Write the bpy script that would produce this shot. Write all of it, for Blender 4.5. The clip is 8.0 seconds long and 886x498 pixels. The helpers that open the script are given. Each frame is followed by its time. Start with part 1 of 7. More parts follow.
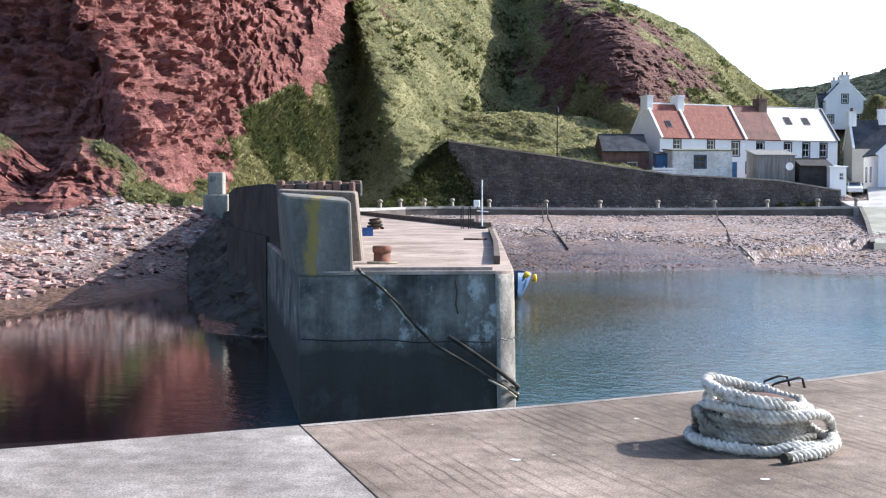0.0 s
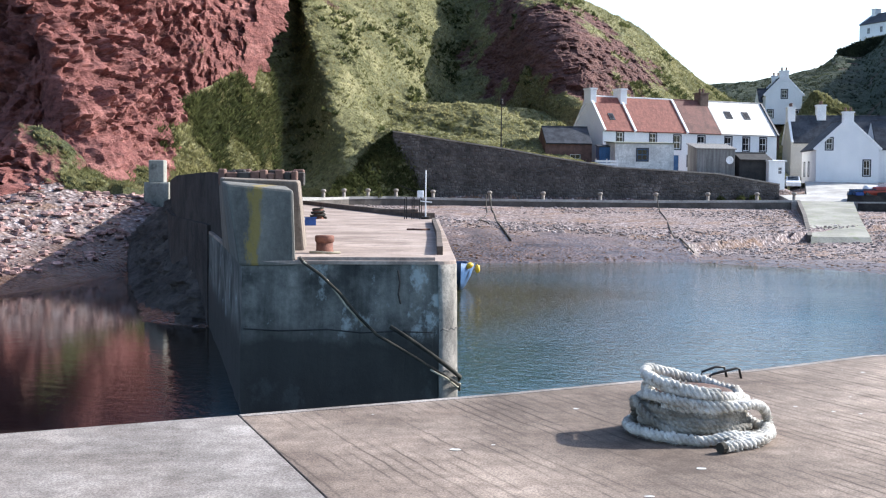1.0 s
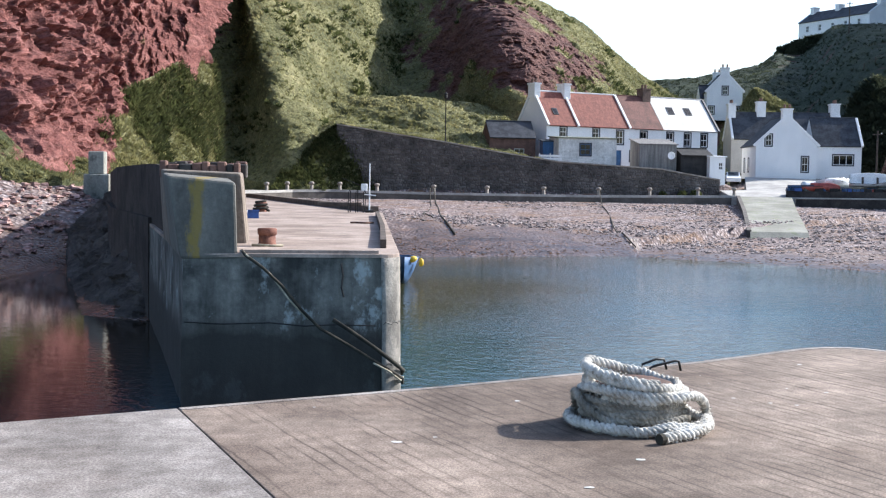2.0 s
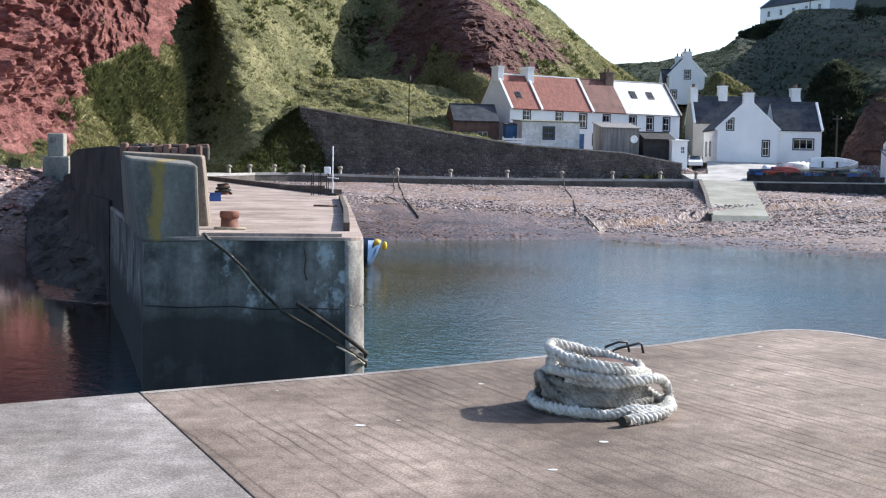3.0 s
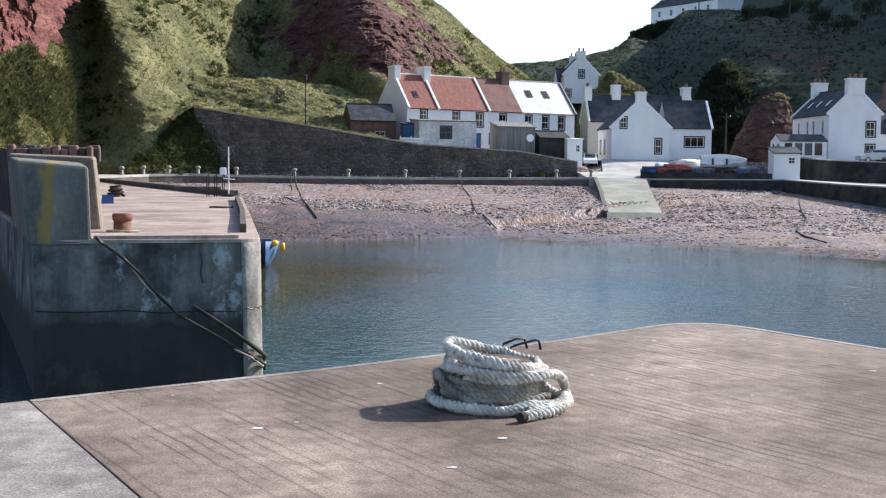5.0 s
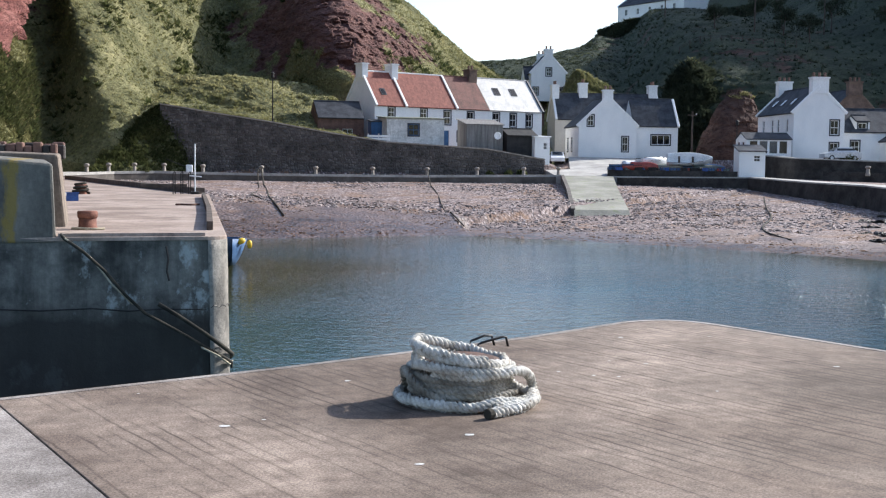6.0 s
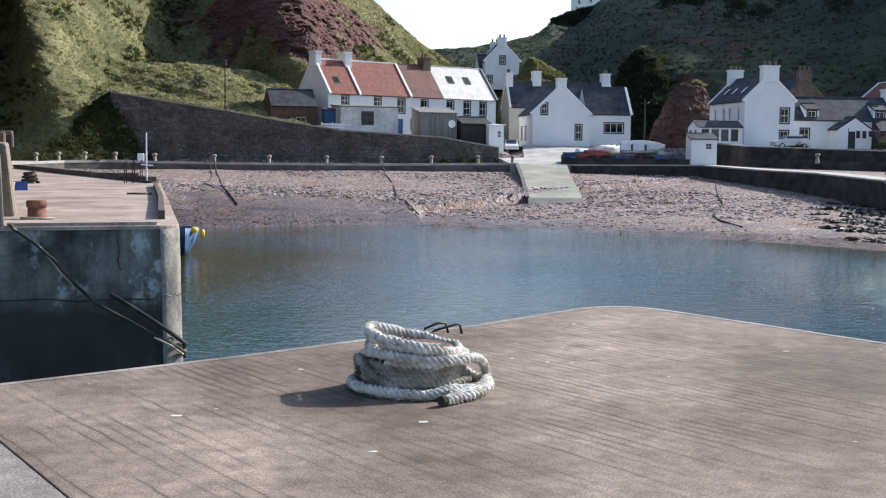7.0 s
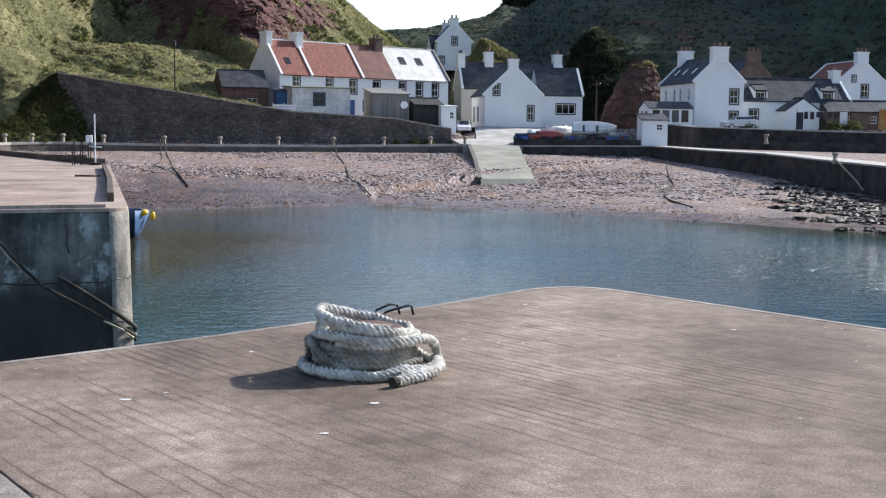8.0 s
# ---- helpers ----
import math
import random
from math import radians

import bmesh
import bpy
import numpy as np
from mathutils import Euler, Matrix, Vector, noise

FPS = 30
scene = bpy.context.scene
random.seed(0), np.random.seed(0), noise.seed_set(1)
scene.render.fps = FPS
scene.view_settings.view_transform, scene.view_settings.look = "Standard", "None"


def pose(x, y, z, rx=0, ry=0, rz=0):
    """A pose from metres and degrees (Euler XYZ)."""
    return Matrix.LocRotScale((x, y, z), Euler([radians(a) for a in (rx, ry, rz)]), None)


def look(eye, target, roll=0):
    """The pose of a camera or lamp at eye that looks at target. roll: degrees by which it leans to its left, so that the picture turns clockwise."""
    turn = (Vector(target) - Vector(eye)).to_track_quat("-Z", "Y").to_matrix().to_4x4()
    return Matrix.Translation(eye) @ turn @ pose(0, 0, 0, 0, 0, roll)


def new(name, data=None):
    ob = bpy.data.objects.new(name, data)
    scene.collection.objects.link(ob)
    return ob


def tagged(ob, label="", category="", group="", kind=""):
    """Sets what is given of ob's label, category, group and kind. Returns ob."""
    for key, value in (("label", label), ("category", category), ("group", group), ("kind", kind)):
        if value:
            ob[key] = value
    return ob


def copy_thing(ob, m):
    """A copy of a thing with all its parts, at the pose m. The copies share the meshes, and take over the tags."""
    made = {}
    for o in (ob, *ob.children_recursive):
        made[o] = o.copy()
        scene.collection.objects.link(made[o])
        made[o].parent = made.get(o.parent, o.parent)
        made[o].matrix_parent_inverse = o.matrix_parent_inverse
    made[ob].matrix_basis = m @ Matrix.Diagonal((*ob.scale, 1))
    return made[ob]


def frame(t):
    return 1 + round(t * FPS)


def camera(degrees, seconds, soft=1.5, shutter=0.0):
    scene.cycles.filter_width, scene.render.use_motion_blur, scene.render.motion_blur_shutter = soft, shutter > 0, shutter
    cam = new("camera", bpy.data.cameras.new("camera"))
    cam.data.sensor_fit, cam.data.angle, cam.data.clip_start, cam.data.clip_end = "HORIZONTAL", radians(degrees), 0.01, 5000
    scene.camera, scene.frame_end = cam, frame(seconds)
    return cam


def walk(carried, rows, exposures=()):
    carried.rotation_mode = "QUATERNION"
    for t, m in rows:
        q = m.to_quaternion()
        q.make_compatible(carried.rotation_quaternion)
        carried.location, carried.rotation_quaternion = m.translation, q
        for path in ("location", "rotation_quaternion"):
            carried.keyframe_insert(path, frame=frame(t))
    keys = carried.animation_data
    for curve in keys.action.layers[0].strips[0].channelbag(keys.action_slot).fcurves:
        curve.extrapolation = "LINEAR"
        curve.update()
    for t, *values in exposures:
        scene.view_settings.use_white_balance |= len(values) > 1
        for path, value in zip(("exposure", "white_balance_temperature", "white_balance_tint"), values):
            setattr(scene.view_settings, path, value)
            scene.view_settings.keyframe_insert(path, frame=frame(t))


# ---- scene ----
cam = camera(40.96, 8.0, 1.2)

PATH = [
    (0, pose(0.000, 0.000, 1.600, 87.381, 0.000, 0.000)),
    (0.5, pose(0.010, 0.002, 1.596, 87.026, -0.366, -1.322)),
    (1, pose(0.014, 0.013, 1.595, 86.934, -0.558, -2.704)),
    (1.5, pose(0.019, 0.018, 1.591, 86.813, -0.677, -3.939)),
    (2, pose(0.026, 0.023, 1.585, 86.667, -0.903, -5.394)),
    (3.5, pose(0.028, 0.060, 1.578, 85.582, -0.884, -7.971)),
    (4, pose(0.037, 0.066, 1.574, 85.491, -0.691, -9.235)),
    (4.5, pose(0.042, 0.061, 1.578, 85.847, -0.625, -10.910)),
    (6, pose(0.044, 0.043, 1.576, 85.838, -0.662, -13.623)),
    (6.5, pose(0.052, 0.054, 1.571, 85.626, -0.775, -14.724)),
    (7, pose(0.056, 0.046, 1.569, 85.303, -0.568, -15.823)),
    (7.5, pose(0.064, 0.047, 1.568, 84.742, -0.440, -17.032)),
    (8, pose(0.071, 0.039, 1.569, 84.420, -0.485, -18.103)),
]
walk(cam, PATH, [(0.0, 1.08, 6000, 10), (2.0, 0.92, 6030, 10), (4.5, 0.77, 6130, 10), (8.0, 0.60, 6170, 10)])

# ---- light: low sun from the right, clear hazy sky ----
SUN_AZ, SUN_EL = 70.0, 32.5
world = bpy.data.worlds.new("sky_world")
scene.world = world
world.use_nodes = True
wn = world.node_tree.nodes
sky = wn.new("ShaderNodeTexSky")
sky.sky_type = "NISHITA"
sky.sun_disc = False
sky.sun_elevation, sky.sun_rotation = radians(SUN_EL), radians(SUN_AZ)
sky.air_density, sky.dust_density, sky.ozone_density = 1.0, 1.6, 1.2
wn["Background"].inputs["Strength"].default_value = 0.15
world.node_tree.links.new(sky.outputs["Color"], wn["Background"].inputs["Color"])
sun_data = bpy.data.lights.new("sun", "SUN")
sun_data.energy, sun_data.angle, sun_data.color = 5.0, radians(0.5), (1.0, 0.95, 0.87)
sun = new("sun", sun_data)
sa, se = radians(SUN_AZ), radians(SUN_EL)
sun.matrix_world = look((math.sin(sa) * math.cos(se) * 400, math.cos(sa) * math.cos(se) * 400, math.sin(se) * 400), (0, 0, 0))


# ---- materials ----
def nodes_of(name):
    m = bpy.data.materials.new(name)
    m.use_nodes = True
    nt = m.node_tree
    return m, nt, nt.nodes["Principled BSDF"], nt.links


def noise_node(nt, links, vec, scale, detail=4.0, rough=0.55, stretch=None, turn=0.0):
    n = nt.nodes.new("ShaderNodeTexNoise")
    n.inputs["Scale"].default_value, n.inputs["Detail"].default_value, n.inputs["Roughness"].default_value = scale, detail, rough
    if stretch:
        for key, value in (("Rotation", (0, 0, turn)), ("Scale", stretch)):
            mp = nt.nodes.new("ShaderNodeMapping")
            mp.inputs[key].default_value = value
            links.new(vec, mp.inputs["Vector"])
            vec = mp.outputs["Vector"]
    links.new(vec, n.inputs["Vector"])
    return n.outputs["Fac"]


def ramp_node(nt, links, fac, stops):
    r = nt.nodes.new("ShaderNodeValToRGB")
    while len(r.color_ramp.elements) < len(stops):
        r.color_ramp.elements.new(0.5)
    for e, (p, c) in zip(r.color_ramp.elements, stops):
        e.position, e.color = p, (*c, 1.0) if len(c) == 3 else c
    links.new(fac, r.inputs["Fac"])
    return r.outputs["Color"]


def mix_node(nt, links, fac, a, b, mode="MIX"):
    m = nt.nodes.new("ShaderNodeMix")
    m.data_type, m.blend_type = "RGBA", mode
    for sock, val in ((m.inputs[0], fac), (m.inputs[6], a), (m.inputs[7], b)):
        if isinstance(val, (int, float)):
            sock.default_value = val
        elif isinstance(val, tuple):
            sock.default_value = (*val, 1.0)
        else:
            links.new(val, sock)
    return m.outputs[2]


def coords(nt):
    return nt.nodes.new("ShaderNodeTexCoord").outputs["Object"]


def bump_to(nt, links, b, height, strength, dist):
    n = nt.nodes.new("ShaderNodeBump")
    n.inputs["Strength"].default_value, n.inputs["Distance"].default_value = strength, dist
    links.new(height, n.inputs["Height"])
    links.new(n.outputs["Normal"], b.inputs["Normal"])


def surf(name, dark, light, scale=2.0, fine=30.0, rough=0.8, bump=0.3, dist=0.02, metal=0.0, vary=0.0, spec=0.4, stain=None, streak=None):
    """A weathered surface: two scales of colour variation, grain relief and optional stains."""
    m, nt, b, links = nodes_of(name)
    v = coords(nt)
    big = noise_node(nt, links, v, scale, 5.0, 0.6, streak)
    small = noise_node(nt, links, v, fine, 4.0, 0.7)
    col = ramp_node(nt, links, big, [(0.36, dark), (0.64, light)])
    grain = ramp_node(nt, links, small, [(0.36, (0.7, 0.7, 0.7)), (0.64, (1.25, 1.25, 1.25))])
    col = mix_node(nt, links, 0.6, col, grain, "MULTIPLY")
    if stain:
        spots = noise_node(nt, links, v, scale * 2.7, 6.0, 0.65)
        fac = ramp_node(nt, links, spots, [(0.55, (0, 0, 0)), (0.68, (1, 1, 1))])
        col = mix_node(nt, links, fac, col, stain)
    if vary:
        info = nt.nodes.new("ShaderNodeNewGeometry")
        tone = ramp_node(nt, links, info.outputs["Random Per Island"], [(0.0, (1 - vary,) * 3), (1.0, (1 + vary,) * 3)])
        col = mix_node(nt, links, 1.0, col, tone, "MULTIPLY")
    links.new(col, b.inputs["Base Color"])
    b.inputs["Roughness"].default_value, b.inputs["Metallic"].default_value = rough, metal
    b.inputs["Specular IOR Level"].default_value = spec
    if bump:
        bump_to(nt, links, b, small, bump, dist)
    return m


def hill_material(name, rock_a, rock_b, rock_c, grass_a, grass_b, grass_c, relief=1.0):
    """Rock and turf mixed by the mesh's own 'turf' value."""
    m, nt, b, links = nodes_of(name)
    v = coords(nt)
    at = nt.nodes.new("ShaderNodeAttribute")
    at.attribute_name = "turf"
    strata = noise_node(nt, links, v, 0.35, 6.0, 0.65, (0.5, 0.5, 2.6))
    crack = noise_node(nt, links, v, 1.3, 8.0, 0.7, (1.0, 1.0, 1.7))
    rock = ramp_node(nt, links, strata, [(0.25, rock_a), (0.5, rock_b), (0.75, rock_c)])
    tone = ramp_node(nt, links, crack, [(0.36, (0.48, 0.46, 0.47)), (0.5, (1.0, 0.97, 0.97)), (0.66, (1.4, 1.34, 1.3))])
    rock = mix_node(nt, links, 0.85, rock, tone, "MULTIPLY")
    patch = noise_node(nt, links, v, 0.16, 5.0, 0.6)
    blade = noise_node(nt, links, v, 2.6, 10.0, 0.82)
    grass = ramp_node(nt, links, patch, [(0.3, grass_a), (0.52, grass_b), (0.72, grass_c)])
    gt = ramp_node(nt, links, blade, [(0.38, (0.36, 0.40, 0.38)), (0.5, (1.0, 1.0, 1.0)), (0.63, (1.55, 1.48, 1.32))])
    grass = mix_node(nt, links, 0.9, grass, gt, "MULTIPLY")
    edge = nt.nodes.new("ShaderNodeMath")
    edge.operation = "MULTIPLY_ADD"
    links.new(blade, edge.inputs[0])
    edge.inputs[1].default_value = 0.9
    links.new(at.outputs["Fac"], edge.inputs[2])
    fac = ramp_node(nt, links, edge.outputs[0], [(0.85, (0, 0, 0)), (1.05, (1, 1, 1))])
    links.new(mix_node(nt, links, fac, rock, grass), b.inputs["Base Color"])
    b.inputs["Roughness"].default_value = 0.92
    b.inputs["Specular IOR Level"].default_value = 0.2
    bump_to(nt, links, b, crack, relief, 0.7)
    return m


M_cliff = hill_material("red_sandstone_and_turf", (0.115, 0.046, 0.042), (0.245, 0.100, 0.087), (0.42, 0.205, 0.178),
                        (0.06, 0.07, 0.032), (0.11, 0.115, 0.052), (0.18, 0.175, 0.085))
M_hill = hill_material("turf_and_rock", (0.075, 0.045, 0.042), (0.14, 0.072, 0.064), (0.22, 0.125, 0.105),
                       (0.085, 0.090, 0.044), (0.19, 0.185, 0.088), (0.32, 0.295, 0.155))
M_rubble = hill_material("grey_rubble", (0.045, 0.036, 0.032), (0.095, 0.080, 0.072), (0.17, 0.148, 0.135),
                         (0.05, 0.055, 0.03), (0.07, 0.075, 0.04), (0.09, 0.09, 0.05))
# turf and rock tones darkened to carry the shade behind the houses
M_scrub = hill_material("shade_toned_scrub", (0.045, 0.028, 0.024), (0.08, 0.048, 0.040), (0.125, 0.080, 0.062),
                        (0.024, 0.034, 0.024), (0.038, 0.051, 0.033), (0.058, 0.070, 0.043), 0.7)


def let_light_through(m, share):
    """Thin leaves pass some light."""
    nt = m.node_tree
    b, out = nt.nodes["Principled BSDF"], nt.nodes["Material Output"]
    tr = nt.nodes.new("ShaderNodeBsdfTranslucent")
    nt.links.new(b.inputs["Base Color"].links[0].from_socket, tr.inputs["Color"])
    mx = nt.nodes.new("ShaderNodeMixShader")
    mx.inputs[0].default_value = share
    nt.links.new(b.outputs[0], mx.inputs[1])
    nt.links.new(tr.outputs[0], mx.inputs[2])
    nt.links.new(mx.outputs[0], out.inputs["Surface"])
    return m


M_tuft = surf("grass_blades", (0.15, 0.155, 0.062), (0.38, 0.35, 0.175), 0.2, 3.0, 0.85, 0.0, vary=0.45, spec=0.2)
M_bush = surf("bush_leaves", (0.05, 0.065, 0.025), (0.13, 0.14, 0.055), 0.3, 3.0, 0.8, 0.0, vary=0.5, spec=0.25)
let_light_through(M_tuft, 0.45)
let_light_through(M_bush, 0.4)
M_concrete_old = surf("old_pier_concrete", (0.12, 0.125, 0.115), (0.34, 0.33, 0.29), 0.55, 9.0, 0.9, 0.5, 0.03, stain=(0.05, 0.055, 0.05), streak=(1.0, 1.0, 0.35))


def tidal_material(name, dark, light, weed):
    """Old harbour concrete: pale above, streaked, with dark weed below the tide line."""
    m, nt, b, links = nodes_of(name)
    v = coords(nt)
    big = noise_node(nt, links, v, 0.8, 6.0, 0.65)
    drip = noise_node(nt, links, v, 1.0, 5.0, 0.6, (2.2, 2.2, 0.22))
    fine = noise_node(nt, links, v, 9.0, 5.0, 0.7)
    col = ramp_node(nt, links, big, [(0.40, dark), (0.60, light)])
    col = mix_node(nt, links, 0.85, col, ramp_node(nt, links, drip, [(0.36, (0.45, 0.47, 0.46)), (0.5, (0.95, 0.97, 0.97)), (0.68, (1.5, 1.5, 1.48))]), "MULTIPLY")
    col = mix_node(nt, links, 0.6, col, ramp_node(nt, links, fine, [(0.3, (0.65, 0.65, 0.65)), (0.7, (1.25, 1.25, 1.25))]), "MULTIPLY")
    salt = noise_node(nt, links, v, 1.3, 7.0, 0.7, (1.0, 1.0, 0.7))
    col = mix_node(nt, links, ramp_node(nt, links, salt, [(0.57, (0, 0, 0)), (0.64, (0.7, 0.7, 0.7))]), col, (0.36, 0.40, 0.40))
    sep = nt.nodes.new("ShaderNodeSeparateXYZ")
    links.new(v, sep.inputs[0])
    add = nt.nodes.new("ShaderNodeMath")
    add.operation = "MULTIPLY_ADD"
    links.new(big, add.inputs[0])
    add.inputs[1].default_value = -1.5
    links.new(sep.outputs["Z"], add.inputs[2])
    mr = nt.nodes.new("ShaderNodeMapRange")
    links.new(add.outputs[0], mr.inputs[0])
    mr.inputs[1].default_value, mr.inputs[2].default_value = -2.15, -2.6
    mr.inputs[3].default_value, mr.inputs[4].default_value = 0.0, 0.92
    col = mix_node(nt, links, mr.outputs[0], col, weed)
    links.new(col, b.inputs["Base Color"])
    b.inputs["Roughness"].default_value = 0.85
    bump_to(nt, links, b, fine, 0.5, 0.03)
    return m


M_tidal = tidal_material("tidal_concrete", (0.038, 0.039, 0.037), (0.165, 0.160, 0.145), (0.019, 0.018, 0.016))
# corner concrete paled to carry the sunlight on the curve
M_corner = surf("sun_toned_concrete", (0.13, 0.118, 0.104), (0.33, 0.30, 0.262), 1.6, 12.0, 0.9, 0.6, 0.03, stain=(0.10, 0.095, 0.085), streak=(1, 1, 0.5))
M_deck_old = surf("worn_deck_concrete", (0.20, 0.148, 0.118), (0.385, 0.305, 0.258), 0.5, 12.0, 0.9, 0.3, 0.02, stain=(0.15, 0.115, 0.10))


def parapet_material():
    """Weathered parapet concrete with a band of yellow lichen."""
    m, nt, b, links = nodes_of("parapet_concrete_lichen")
    v = coords(nt)
    big = noise_node(nt, links, v, 0.9, 6.0, 0.65, (1.5, 1.5, 0.5))
    fine = noise_node(nt, links, v, 10.0, 5.0, 0.7)
    col = ramp_node(nt, links, big, [(0.3, (0.065, 0.063, 0.056)), (0.7, (0.20, 0.19, 0.165))])
    col = mix_node(nt, links, 0.6, col, ramp_node(nt, links, fine, [(0.3, (0.65, 0.65, 0.65)), (0.7, (1.25, 1.25, 1.25))]), "MULTIPLY")
    sep = nt.nodes.new("ShaderNodeSeparateXYZ")
    links.new(v, sep.inputs[0])
    off = nt.nodes.new("ShaderNodeMath")
    off.operation = "ADD"
    off.inputs[1].default_value = 2.72
    links.new(sep.outputs["X"], off.inputs[0])
    gap = nt.nodes.new("ShaderNodeMath")
    gap.operation = "ABSOLUTE"
    links.new(off.outputs[0], gap.inputs[0])
    near = nt.nodes.new("ShaderNodeMapRange")
    links.new(gap.outputs[0], near.inputs[0])
    near.inputs[1].default_value, near.inputs[2].default_value = 0.02, 0.44
    near.inputs[3].default_value, near.inputs[4].default_value = 0.56, 0.0
    grow = nt.nodes.new("ShaderNodeMath")
    grow.operation = "ADD"
    links.new(near.outputs[0], grow.inputs[0])
    links.new(noise_node(nt, links, v, 3.0, 6.0, 0.7, (1.0, 1.0, 0.35)), grow.inputs[1])
    fac = ramp_node(nt, links, grow.outputs[0], [(0.86, (0, 0, 0)), (1.12, (0.8, 0.8, 0.8))])
    col = mix_node(nt, links, fac, col, (0.24, 0.17, 0.035))
    links.new(col, b.inputs["Base Color"])
    b.inputs["Roughness"].default_value = 0.92
    bump_to(nt, links, b, fine, 0.5, 0.03)
    return m


M_parapet_lichen = parapet_material()
M_parapet = surf("parapet_concrete", (0.16, 0.16, 0.14), (0.33, 0.32, 0.28), 0.7, 9.0, 0.9, 0.4, 0.03, stain=(0.09, 0.09, 0.08), streak=(1, 1, 0.4))
M_brownblock = surf("brown_stained_concrete", (0.12, 0.095, 0.075), (0.25, 0.205, 0.165), 1.0, 10.0, 0.92, 0.5, 0.03, stain=(0.08, 0.065, 0.052), streak=(1, 1, 0.4))
M_oldstone = surf("dark_pier_stone", (0.022, 0.020, 0.019), (0.068, 0.061, 0.056), 0.9, 7.0, 0.9, 0.6, 0.05, vary=0.3)
# brown masonry darkened to carry the shade on the seaward side
M_brownstone = surf("shade_toned_masonry", (0.020, 0.015, 0.013), (0.055, 0.043, 0.037), 0.8, 6.0, 0.95, 0.8, 0.08, stain=(0.015, 0.013, 0.011))
M_brick = surf("brick_red_stone", (0.10, 0.055, 0.045), (0.19, 0.11, 0.085), 1.2, 9.0, 0.9, 0.5, 0.03, vary=0.3)
M_wallstone = surf("retaining_wall_stone", (0.06, 0.054, 0.052), (0.15, 0.132, 0.124), 0.5, 7.0, 0.92, 0.6, 0.04, vary=0.3)
M_mortar = surf("wall_mortar", (0.07, 0.063, 0.058), (0.125, 0.112, 0.104), 1.2, 9.0, 0.95, 0.4, 0.03)
M_road = surf("pale_road_concrete", (0.30, 0.285, 0.265), (0.46, 0.44, 0.41), 0.5, 6.0, 0.9, 0.2, 0.02)
M_seawall = surf("seawall_concrete", (0.075, 0.066, 0.058), (0.15, 0.13, 0.115), 0.6, 6.0, 0.9, 0.4, 0.03)
M_slip = surf("slipway_concrete", (0.19, 0.185, 0.15), (0.31, 0.30, 0.255), 0.35, 7.0, 0.85, 0.3, 0.02, stain=(0.2, 0.22, 0.12))
M_white = surf("white_render", (0.76, 0.77, 0.77), (0.85, 0.85, 0.84), 0.4, 14.0, 0.85, 0.08, 0.01)
M_cream = surf("cream_render", (0.55, 0.51, 0.44), (0.66, 0.62, 0.54), 0.5, 7.0, 0.85, 0.15, 0.01)
M_shedwhite = surf("stained_white_render", (0.50, 0.50, 0.48), (0.74, 0.74, 0.71), 0.6, 5.0, 0.88, 0.2, 0.01, stain=(0.40, 0.40, 0.37))
M_redroof = surf("red_pantiles", (0.15, 0.045, 0.034), (0.25, 0.082, 0.058), 0.8, 5.0, 0.8, 0.7, 0.05, streak=(4.0, 4.0, 0.4))
M_brownroof = surf("weathered_red_tiles", (0.095, 0.040, 0.034), (0.17, 0.07, 0.055), 0.8, 5.0, 0.8, 0.7, 0.05)
M_greyroof = surf("pale_grey_slates", (0.40, 0.39, 0.38), (0.55, 0.53, 0.51), 0.8, 5.0, 0.55, 0.4, 0.03)
M_slate = surf("dark_slates", (0.03, 0.034, 0.042), (0.07, 0.075, 0.087), 0.9, 5.0, 0.75, 0.5, 0.03, spec=0.15)
M_greenroof = surf("mossy_felt", (0.10, 0.12, 0.09), (0.20, 0.21, 0.16), 0.9, 5.0, 0.85, 0.3, 0.02)
M_margin = surf("dark_window_margin", (0.03, 0.035, 0.045), (0.05, 0.055, 0.07), 1.0, 9.0, 0.6, 0.0)
M_sash = surf("white_sash_paint", (0.74, 0.74, 0.74), (0.82, 0.82, 0.82), 1.0, 9.0, 0.5, 0.0)
M_bluepaint = surf("blue_paint", (0.03, 0.09, 0.20), (0.05, 0.14, 0.30), 1.0, 9.0, 0.5, 0.1, 0.01)
M_woodgrey = surf("weathered_boards", (0.13, 0.125, 0.12), (0.24, 0.23, 0.22), 1.4, 9.0, 0.9, 0.4, 0.02, vary=0.2, streak=(3.0, 3.0, 0.2))
M_tar = surf("tarred_boards", (0.012, 0.012, 0.013), (0.03, 0.028, 0.027), 1.4, 9.0, 0.8, 0.4, 0.02, vary=0.2)
M_pot = surf("clay_chimney_pot", (0.12, 0.075, 0.06), (0.22, 0.13, 0.10), 2.0, 12.0, 0.85, 0.1, 0.01)
M_darkstone = surf("brown_house_stone", (0.10, 0.07, 0.055), (0.19, 0.13, 0.10), 0.9, 6.0, 0.9, 0.4, 0.03)
M_rust = surf("rusty_iron", (0.05, 0.030, 0.024), (0.15, 0.075, 0.052), 6.0, 40.0, 0.85, 0.5, 0.01)
M_rustred = surf("red_rusty_iron", (0.11, 0.045, 0.032), (0.22, 0.095, 0.065), 6.0, 40.0, 0.85, 0.5, 0.01)
M_iron = surf("black_iron", (0.015, 0.015, 0.016), (0.04, 0.035, 0.033), 6.0, 40.0, 0.5, 0.2, 0.004, metal=0.5)
M_timber = surf("dark_timber", (0.05, 0.038, 0.03), (0.11, 0.085, 0.07), 2.0, 14.0, 0.9, 0.5, 0.02)
